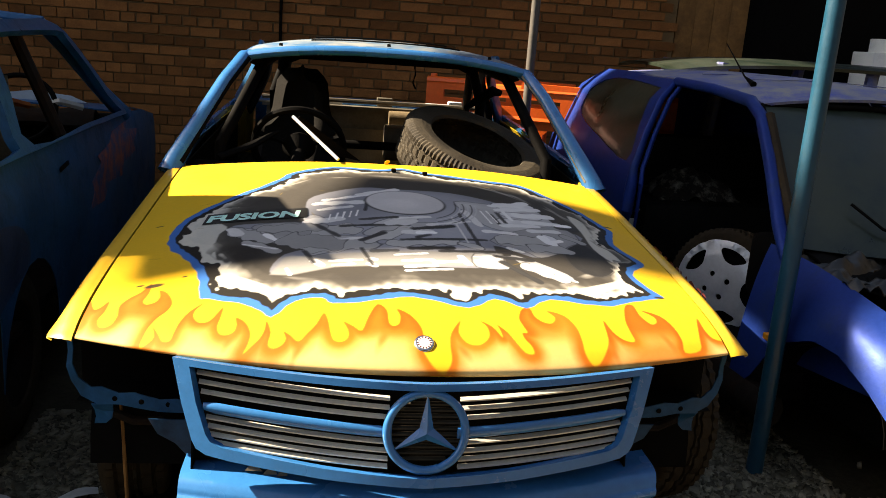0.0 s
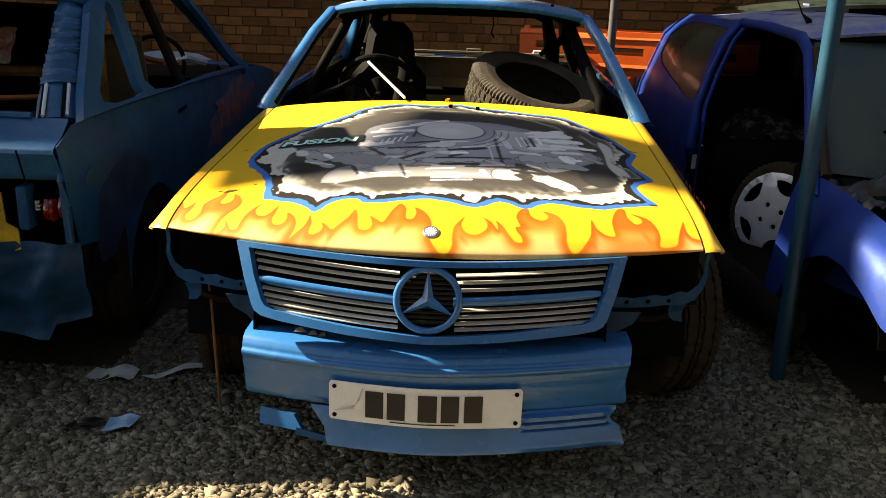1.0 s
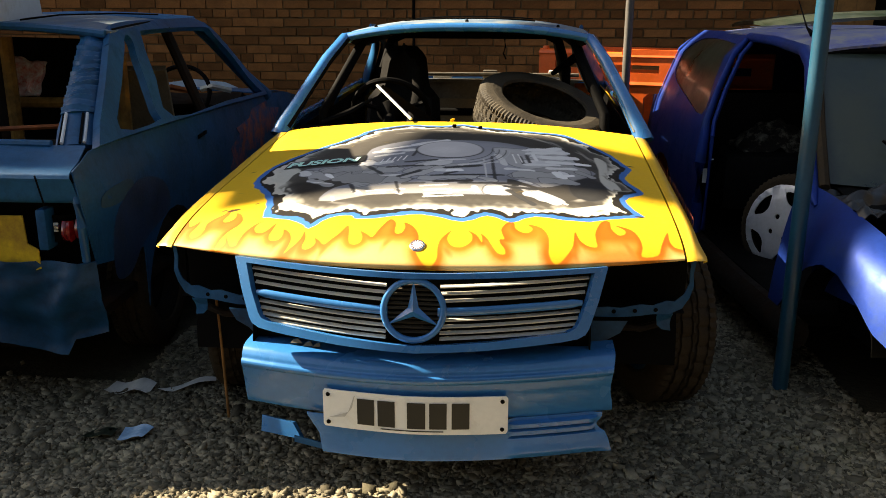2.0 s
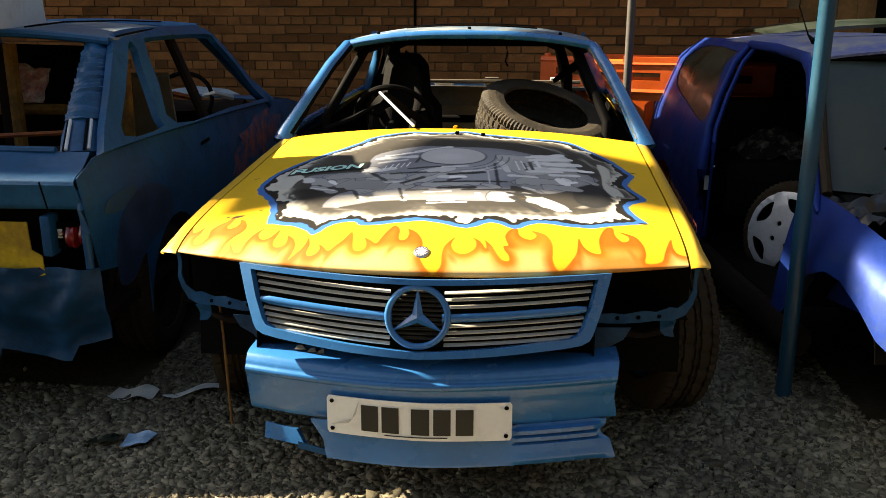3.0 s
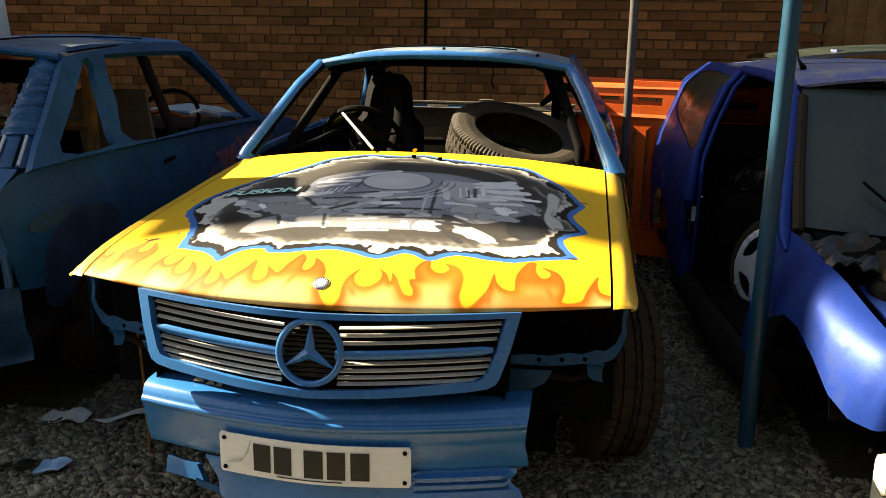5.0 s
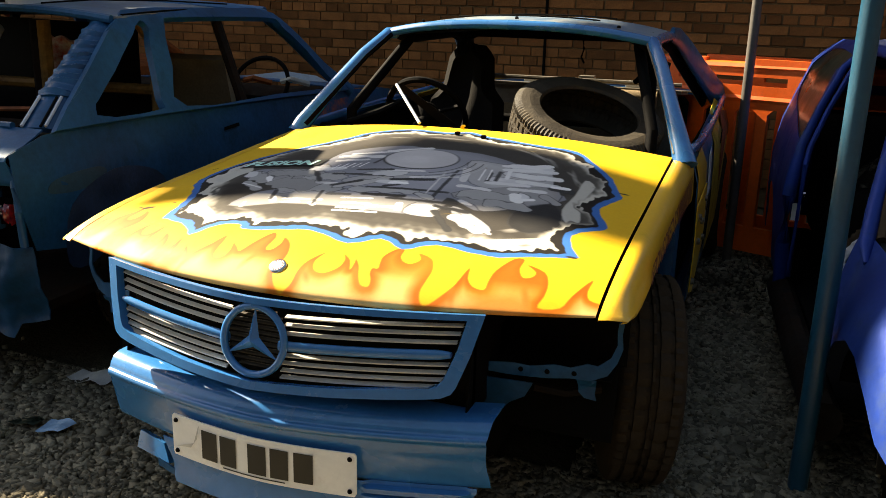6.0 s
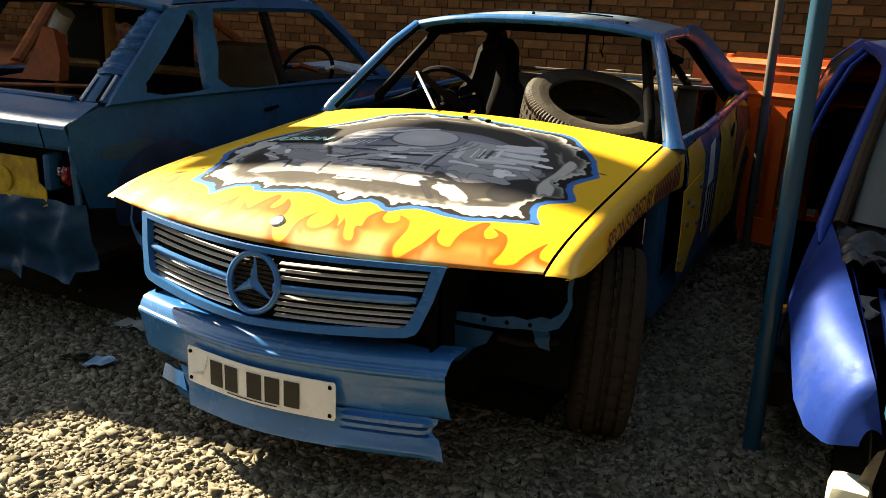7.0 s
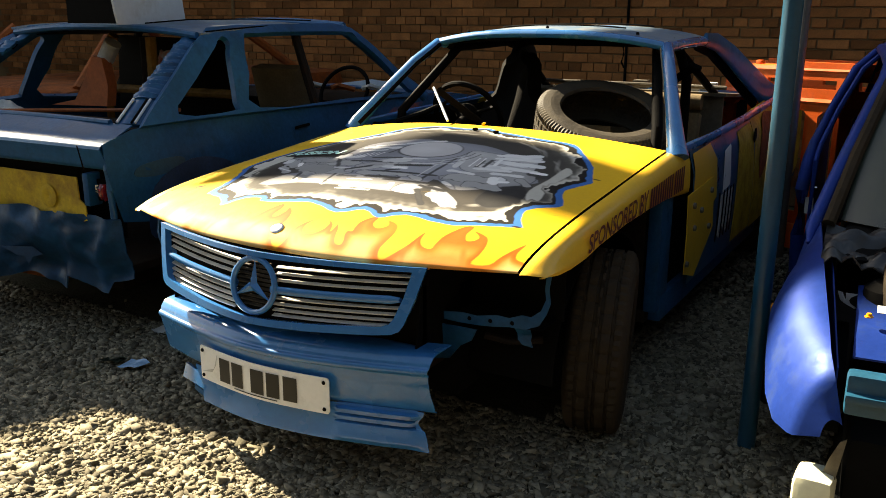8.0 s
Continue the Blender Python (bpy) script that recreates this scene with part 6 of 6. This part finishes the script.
for side in (-1, 1):
    w = part("front_wing", front_wing(side), NAVY, small, "deep blue front wing over an empty wheel arch", 60)
    part("side_repeater", block((-.012, -.02, -.012), (.012, .02, .012), 0.005, m=Matrix.Translation(right(side * .785, 1.03, .478))), AMBER, w, "amber side repeater")
    part("inner_wing", sheet([[(.35, .42), (1.15, .36), (1.15, .73), (.8, .69), (.35, .56)]], lambda u, v, side=side: right(side * (.575 + .09 * (u - .3)), u, v), 0.004, 0.15), NAVY, small)
    part("arch_liner", grid(lambda u, v, side=side: right(side * (.56 + .17 * u), .76 - .29 * math.cos(v * math.pi), .33 + .2 * math.sin(v * math.pi)), 3, 14, thick=0.004), BLACK, small)
# engine bay and front end
part("engine_floor", block((-.54, .3, .2), (.54, 1.15, .4), 0.03, m=RM), BLACK, small)
part("scuttle_tray", grid(lambda u, v: right(-.6 + 1.2 * u, .86 + .3 * v, .70 + .045 * v + .02 * noise.noise(Vector((u * 9, v * 3, 5)))), 24, 6, thick=0.01), BLACK, small)
part("plastic_sheet", grid(lambda u, v: right(-.66 + .62 * u, .80 + .34 * v, .725 + .03 * v + .05 * noise.noise(Vector((u * 5, v * 4, 3))) + .035 * abs(noise.noise(Vector((u * 11, v * 8, 9)))) - .03 * (1 - u) * (1 - v)), 44, 26, thick=0.004), surface("black_plastic_sheet", (0.012, 0.012, 0.012), 0.3, vary=0.3, fine=50, bump=0.05, dust=(0.05, 0.05, 0.045), dust_amount=0.2), small, "crumpled black plastic sheet over the scuttle", 60)
part("strut_top", lathe([(0, .05), (.05, .05), (.075, .03), (.08, 0), (.11, -.02)], RM @ Matrix.Translation((-.46, .78, .63)), 22), BLACK, small)
part("strut_top", lathe([(0, .05), (.05, .05), (.075, .03), (.08, 0), (.11, -.02)], RM @ Matrix.Translation((.46, .78, .63)), 22), BLACK, small)
part("bay_label", sheet([[(0, 0), (.045, .0), (.045, .035), (0, .035)]], lambda u, v: right(-.50 + u, .62 + v, .632 + .3 * v), 0.002, 0.05), PAPER, small)
part("bay_panel", grid(lambda u, v: right(-.55 + .3 * u, .42 + .4 * v, .57 + .08 * v), 5, 5, thick=0.006), NAVY, small)
part("air_hose", tube([right(-.50, .93, .70), right(-.42, .90, .755), right(-.30, .86, .77), right(-.12, .80, .74), right(.05, .74, .70)], [.03, .045, .055, .06, .05], 12), BLACK, small, "black ribbed air hose", 60)
part("filter_box", block((-.49, .66, .58), (-.02, .98, .765), 0.06, m=RM), RUBBER, small, "black moulded air filter box")
part("engine_block", block((-.1, .4, .38), (.42, .85, .66), 0.03, m=RM), DARK, small)
for k in range(14):
    r1 = random.Random(40 + k)
    x, y, z = r1.uniform(-.56, -.1), r1.uniform(.75, 1.08), r1.uniform(.70, .76)
    part("wiring", tube([right(x, y, z), right(x + r1.uniform(-.05, .07), y + r1.uniform(-.05, .05), z + r1.uniform(0, .03)), right(x + r1.uniform(0, .14), y + r1.uniform(-.06, .06), z - .02)], r1.uniform(.004, .010), 6), (BLACK, METAL_GREY, BLACK, DARK)[k % 4], small)
part("brass_fitting", lathe([(0, .02), (.012, .02), (.014, .008), (.02, .006), (.02, 0)], RM @ Matrix.Translation((-.52, .58, .63)) @ Matrix.Scale(.55, 4), 10), AMBER, small, "small brass fitting")
part("slam_panel", block((-.56, .235, .485), (.56, .29, .59), 0.012, m=RM), TEAL, small, "teal painted front cross member")
part("slam_panel_fold", block((-.56, .215, .525), (.56, .24, .545), 0.005, m=RM), TEAL, small)
part("radiator", block((-.4, .3, .22), (.45, .34, .5), 0.01, m=RM), BLACK, small)
part("corner_bracket", sheet([[(-.585, .30), (-.555, .285), (-.54, .40), (-.555, .39), (-.575, .34)]], lambda u, v: right(u, .285, v), 0.004, 0.05), METAL_GREY, small)
part("subframe", block((-.5, .32, .14), (.5, .4, .22), 0.02, m=RM), DARK, small)
# cabin
part("floor_pan", block((-.72, 1.1, .2), (.72, 3.5, .25), 0.01, m=RM), BLACK, small)
part("dashboard", block((-.62, 1.2, .5), (.62, 1.5, .76), 0.04, m=RM), BLACK, small)
part("tailgate", grid(lambda u, v: right((-1 + 2 * u) * (.52 + .16 * min(1, v * 1.6)), 3.44 + .28 * v, 1.29 - 1.0 * v), 10, 10, thick=0.02), NAVY, small)
part("rear_seat", block((-.6, 2.5, .35), (.6, 3.2, .66), 0.05, m=RM), SEAT, small)
part("rear_seat_back", block((-.6, 3.1, .5), (.6, 3.25, .95), 0.05, m=RM), SEAT, small)
part("parcel_shelf", block((-.6, 3.2, .88), (.6, 3.45, .9), 0.005, m=RM), BLACK, small)
alone("patterned_blanket", grid(lambda u, v: right(-.46 + .46 * u, 2.60 + .34 * v, .665 + .14 * (math.sin(u * math.pi) * math.sin(v * math.pi)) ** .7 + .05 * noise.noise(Vector((u * 6, v * 6, 7)))), 34, 28, thick=0.012), surface("patterned_cloth", (0.02, 0.014, 0.009), 0.9, vary=0.5, scale=6, fine=60, bump=0.3, dust=(0.6, 0.55, 0.46), dust_amount=0.24), right(-.24, 2.77, .66), "crumpled dark brown and cream patterned cloth in the deep blue car", "blanket")
part("console", block((-.45, 1.95, .25), (-.05, 2.4, .38), 0.04, m=RM), BLACK, small)
# near-black sheets added so the door opening looks unlit
part("headlining", grid(lambda u, v: right(-.50 + 1.0 * u, 1.78 + 1.6 * v, 1.245 + .04 * math.sin(u * math.pi)), 6, 4, thick=0.004), BLACK, small)
part("far_trim", sheet([[(1.2, .25), (3.4, .25), (3.4, 1.0), (3.2, 1.18), (2.5, 1.2), (1.8, 1.18), (1.3, .8)]], lambda u, v: right(.60 - .25 * max(0, v - .75), u, v), 0.004, 0.3), BLACK, small)

# wheel trim on the loose wheel that leans in the door opening
spare = thing("spare_wheel", right(-.479, 1.90, .2), "loose wheel with a five-spoke silver trim, leaning in a door opening", "wheel")
SM = Matrix.Translation(right(-.479, 1.90, .405)) @ (Vector((-.76, -.64, .16)).normalized().to_track_quat("Z", "Y").to_matrix().to_4x4())
R0 = 0.205
def petal(k):
    """One rounded opening between two spokes, near the rim."""
    a = k * 2 * math.pi / 5
    pts = [(.118, -.15), (.118, .15), (.135, .30), (.162, .40), (.174, .33), (.177, 0), (.174, -.33), (.162, -.40), (.135, -.30)]
    return smooth_loop([(r * math.cos(a + b), r * math.sin(a + b)) for r, b in pts], 4)


def trim_at(u, v):
    r = math.hypot(u, v)
    return SM @ Vector((u, v, float(np.interp(r, (0, .035, .06, .1, .14, .18, .19, .2, .206), (.034, .034, .03, .03, .026, .012, .014, .016, .002)))))


rim_loop = [(R0 * math.cos(k * math.pi / 32), R0 * math.sin(k * math.pi / 32)) for k in range(64)]
bolt_loops = [[(.055 * math.cos(a) + .0125 * math.cos(b), .055 * math.sin(a) + .0125 * math.sin(b)) for b in np.linspace(0, 2 * math.pi, 14)[:-1]] for a in (.5, 2.07, 3.64, 5.21)]
trim_disc = sheet([rim_loop] + [petal(k) for k in range(5)] + bolt_loops, trim_at, 0.006, 0.03)
trim = part("wheel_trim", trim_disc, ALLOY, spare, "silver plastic trim with five spokes")
part("tyre", tyre_bm(SM @ Matrix.Translation((0, 0, -.08)), 0.265, 0.15, 0.19), RUBBER, spare)
part("rim", lathe([(0, -.02), (.19, -.03), (.195, -.08)], SM, 30), BLACK, spare)

# ---- poles, barrier, other things in the yard ----
alone("pole", tube([(1.512, 2.575, -.02), (1.512, 2.575, 1.5), (1.512, 2.575, 4.2)], 0.029, 20), TEAL, (1.512, 2.575, 0), "teal painted steel pole standing in the gravel", "pole")
alone("pole", tube([(1.155, 5.2, -.02), (1.155, 5.2, 4.2)], 0.027, 16), GALV, (1.155, 5.2, 0), "thin grey steel pole behind the coupe", "pole")

barrier = thing("barrier", (1.45, 5.15, 0), "orange plastic road barrier with slots", "barrier")
BM = pose(.86, 5.42, 0, 0, 0, -20)


def bar_at(u, v, d=0.0):
    return BM @ Vector((u, d, v))


W = 1.25
slots = [[(.12, 1.02), (.55, 1.02), (.55, 1.07), (.12, 1.07)], [(.68, 1.02), (1.12, 1.02), (1.12, 1.07), (.68, 1.07)]]
openings = [[(.08 + k * .19, .2), (.21 + k * .19, .2), (.21 + k * .19, .86), (.18 + k * .19, .89), (.11 + k * .19, .89), (.08 + k * .19, .86)] for k in range(6)]
panel = part("panel", sheet([[(0, .05), (W, .05), (W, 1.14), (1.0, 1.14), (1.0, 1.17), (.3, 1.17), (.3, 1.13), (0, 1.13)]] + [s[::-1] for s in slots + openings], lambda u, v: bar_at(u, v), 0.035, 0.3), ORANGE, barrier, "moulded orange panel")
part("top_rail", tube([bar_at(0, 1.12, -.01), bar_at(W, 1.13, -.01)], 0.03, 8), ORANGE, barrier)
part("mid_rail", tube([bar_at(0, .945, -.015), bar_at(W, .945, -.015)], 0.028, 8), ORANGE, barrier)
for k in (0.06, W - .06):
    part("foot", block((k - .06, -.2, 0), (k + .06, .2, .06), 0.015, m=BM), BLACK, barrier)
part("lug", block((.02, -.02, 1.12), (.06, .02, 1.17), 0.008, m=BM), ORANGE, barrier)
copy_thing(barrier, Matrix.Translation((1.2, 5.62, 0)))
fence = thing("timber_fence", (3, 6.88, 0), "brown upright timber boards beside the brick wall", "fence")
for k in range(4):
    part("board", block((2.69 + .15 * k, 6.86 + .004 * (k % 2), 0), (2.8385 + .15 * k, 6.89, 2.3 - .02 * (k % 3)), 0.004), WOOD, fence)
part("rail", block((2.69, 6.895, 1.9), (3.28, 6.94, 1.98), 0.004), WOOD, fence)
part("backing", block((2.69, 6.95, 0), (3.28, 6.97, 2.25), 0.004), WOOD, fence)
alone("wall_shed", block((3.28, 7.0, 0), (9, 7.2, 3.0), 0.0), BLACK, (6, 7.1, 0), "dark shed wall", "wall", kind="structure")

van = thing("dusty_car", (3.2, 5.6, 0), "grey-green dusty car roof and tail behind the deep blue hatchback", "car")
part("roof", grid(lambda u, v: (2.0 + 2.6 * u, 5.05 + 1.05 * v, 1.32 + .075 * (1 - abs(2 * u - 1) ** 3) + .03 * (1 - abs(2 * v - 1) ** 3)), 20, 10, thick=0.02), DUSTY_GLASS, van, "dusty grey-green roof")
part("body", block((2.25, 5.1, .25), (4.6, 6.1, .95), 0.08), NAVY_DUST, van)
for x in (2.3, 3.3, 4.4):
    part("pillar", tube([(x, 5.12, .9), (x + .05, 5.14, 1.38)], 0.04, 8), NAVY_DUST, van)
    part("pillar", tube([(x, 6.06, .9), (x + .05, 6.04, 1.38)], 0.04, 8), NAVY_DUST, van)
for x in (2.75, 4.1):
    add_wheel(van, (x, 5.2, .29), 90, r=.29, w=.17, flip=1)
    add_wheel(van, (x, 6.0, .29), 90, r=.29, w=.17, flip=-1)

red = thing("scrap_hatchback", (-4.2, 4.6, 0), "faded red scrap car behind the blue hatchback", "car")
part("body", block((-5.0, 3.6, .3), (-3.35, 7.0 - .2, .92), 0.1), RUST, red)
part("roof", grid(lambda u, v: (-4.85 + 1.3 * u, 4.2 + 1.4 * v, 1.31 + .045 * math.sin(u * math.pi) + .02 * math.sin(v * math.pi)), 12, 8, thick=0.02), ROOF_DUST, red)
for x, y, a, b in ((-3.4, 3.75, -3.58, 4.25), (-4.95, 3.75, -4.8, 4.25), (-3.4, 6.2, -3.58, 5.6), (-4.95, 6.2, -4.8, 5.6)):
    part("pillar", tube([(x, y, .9), (a, b, 1.32)], 0.04, 8), RUST, red)
for x, fl in ((-3.5, 1), (-4.85, -1)):
    add_wheel(red, (x, 4.2, .29), r=.29, w=.17, flip=fl)
    add_wheel(red, (x, 6.2, .29), r=.29, w=.17, flip=fl)

cabinet = thing("white_cabinet", (4.4, 6.6, 0), "white stepped cabinet standing against the dark shed", "cabinet")
part("body", block((4.15, 6.4, 0), (4.9, 6.7, 1.53), .01), WHITE, cabinet)
part("upper_box", block((4.28, 6.42, 1.53), (4.85, 6.7, 1.64), .01), WHITE, cabinet)
alone("conduit", tube([(-.45, 6.83, 0), (-.45, 6.83, 2.6)], 0.012, 8), BLACK, (-.45, 6.83, 0), "thin black cable conduit on the brick wall", "conduit")
alone("conduit", tube([(-4.85, 6.83, 0), (-4.85, 6.83, 2.6)], 0.02, 8), MORTAR, (-4.85, 6.83, 0), "thin brown conduit on the brick wall", "conduit")
box = thing("wall_box", (-5.33, 6.8, 1.67), "small pale box fixed to the brick wall", "box")
part("case", block((-5.48, 6.76, 1.66), (-5.2, 6.84, 1.86), 0.01), PAPER, box)
part("cover", block((-5.46, 6.75, 1.68), (-5.22, 6.762, 1.84), 0.006), BLACK, box)

# litter on the gravel
def litter(name, loop, place, material, loc, label):
    alone(name, sheet([loop], place, 0.0012, 0.025), material, loc, label, "litter")


litter("paper_scrap", [(-.09, -.04), (.08, -.05), (.09, .03), (.03, .045), (-.07, .03)], lambda u, v: (-.97 + u, 2.32 + v, .022 + .012 * math.sin(u * 40) + .008 * math.sin(v * 60)), PAPER, (-.97, 2.32, .01), "crumpled dirty white paper on the gravel")
litter("paper_strip", [(-.10, -.05), (-.04, -.055), (.10, .03), (.09, .06), (.03, .045)], lambda u, v: (-.76 + u, 2.36 + v, .024 + .01 * math.sin(u * 30)), PAPER, (-.76, 2.36, .01), "torn strip of dirty white card on the gravel")
litter("blue_wrapper", [(-.05, -.06), (.055, -.035), (.07, .06), (-.005, .07), (-.06, .045)], lambda u, v: (-.79 + u * .75, 1.95 + v * .75, .026 + .25 * max(0, v) * .3 + .006 * math.sin(u * 50)), PAPER_BLUE, (-.79, 1.95, .01), "pale blue printed wrapper on the gravel")
litter("clear_wrapper", [(-.05, -.03), (.05, -.02), (.05, .03), (-.03, .035)], lambda u, v: (-.91 + u, 1.95 + v, .022 + .006 * math.sin(u * 60)), DUSTY_GLASS, (-.91, 1.95, .01), "thin grey plastic scrap on the gravel")
alone("cable", tube([(1.62 + .34 * t + .05 * math.sin(t * 6), 1.62 + .5 * math.sin(t * 2.2 + .4) - .35, .022 + .004 * math.sin(t * 20)) for t in np.linspace(0, 1, 14)], 0.006, 8), WHITE, (1.7, 1.6, .01), "thin white cable lying on the gravel", "cable")
cream = thing("bumper_piece", (1.80, 1.90, 0), "cream plastic bumper corner standing on the gravel", "bumper")
part("shell", block((1.737, 1.90, 0), (1.835, 2.01, .30), 0.028), CREAM, cream)
part("groove", block((1.734, 1.898, .215), (1.83, 1.94, .22), 0.001), METAL_GREY, cream)

# two unseen upright panels, added and cut so their outlines shade the yard
alone("building_side", sheet([[(2.3, 0), (2.3, 6.7), (3.5, 6.78), (3.86, 6.88), (4.12, 7.42), (4.28, 7.62), (4.5, 7.66), (5.4, 7.7), (5.6, 8.0), (8.5, 8.0), (8.5, 0)]], lambda u, v: (-9.5, u, v), 0.02, 4), RENDER, (-9.5, 4, 0), "unseen panel, outline cut to shade part of the yard", "wall", kind="structure")
alone("building_eave", sheet([[(4.29, 7.7), (4.875, 8.88), (6.94, 12.0), (7.75, 12.6), (14, 12.6), (14, 0), (9.8, 0), (9.8, 11.0), (7.75, 11.0), (7.75, 9.0), (6.5, 9.1), (6.3, 9.0), (5.5, 8.95), (5.35, 8.3), (4.75, 8.1), (4.62, 7.91), (4.54, 7.7)]], lambda u, v: (-9.5, u, v), 0.02, 4), RENDER, (-9.5, 10, 0), "unseen notched panel, outline cut to shade the bonnet and cars", "wall", kind="structure")

# unseen dark walls added to cut sky reflections and bounced light
alone("wall_east", block((7.2, -9, 0), (7.5, 7.0, 7.0), 0), LIGHT_BLOCK, (7.35, -1, 0), "unseen dark wall closing the yard, added to cut reflected light", "wall", kind="structure")
alone("wall_south", block((-14, -9.3, 0), (7.5, -9, 6.0), 0), LIGHT_BLOCK, (-3, -9.15, 0), "unseen dark wall closing the yard, added to cut reflected light", "wall", kind="structure")

# ---- bricks, last ----
def brick_mesh(w):
    b = bmesh.new()
    bmesh.ops.create_cube(b, size=1)
    for v in b.verts:
        inset = 0.003 if v.co.y < 0 else 0
        v.co = Vector((v.co.x * (w - 2 * inset), v.co.y * 0.016, v.co.z * (0.065 - 2 * inset)))
    return mesh_of("brick", b, BRICK)


def brick_wall():
    long_brick, short_brick = brick_mesh(0.215), brick_mesh(0.1025)
    corners = np.array([(a, b, c) for a in (-.5, .5) for b in (-.5, .5) for c in (-.5, .5)])
    quads = np.array([(0, 1, 3, 2), (4, 6, 7, 5), (0, 4, 5, 1), (2, 3, 7, 6), (0, 2, 6, 4), (1, 5, 7, 3)])
    verts, faces, made, r = [], [], 0, random.Random(3)
    for course in range(2, 74):
        z = course * 0.075 + 0.0375
        header = course % 5 == 3
        step, w = (0.1125, 0.1025) if header else (0.225, 0.215)
        x = -9.0 + (0.1125 if course % 2 else 0)
        while x < 2.6:
            place = Vector((x, WALL_Y - 0.004 - r.uniform(0, 0.003), z + r.uniform(-0.0015, 0.0015)))
            if -1.6 < x < 2.5 and 1.15 < z < 2.2 and made < 300:
                ob = new("brick", short_brick if header else long_brick)
                ob.parent = wall
                ob.location = place - wall.location
                made += 1
            else:
                faces += (quads + len(verts)).tolist()
                verts += (corners * (w, 0.016, 0.065) + (place - wall.location)).tolist()
            x += step
    me = bpy.data.meshes.new("brickwork")
    me.from_pydata(verts, [], faces)
    me.materials.append(BRICKS)
    ob = tagged(new("brickwork", me), kind="stuff")
    ob.parent = wall


brick_wall()
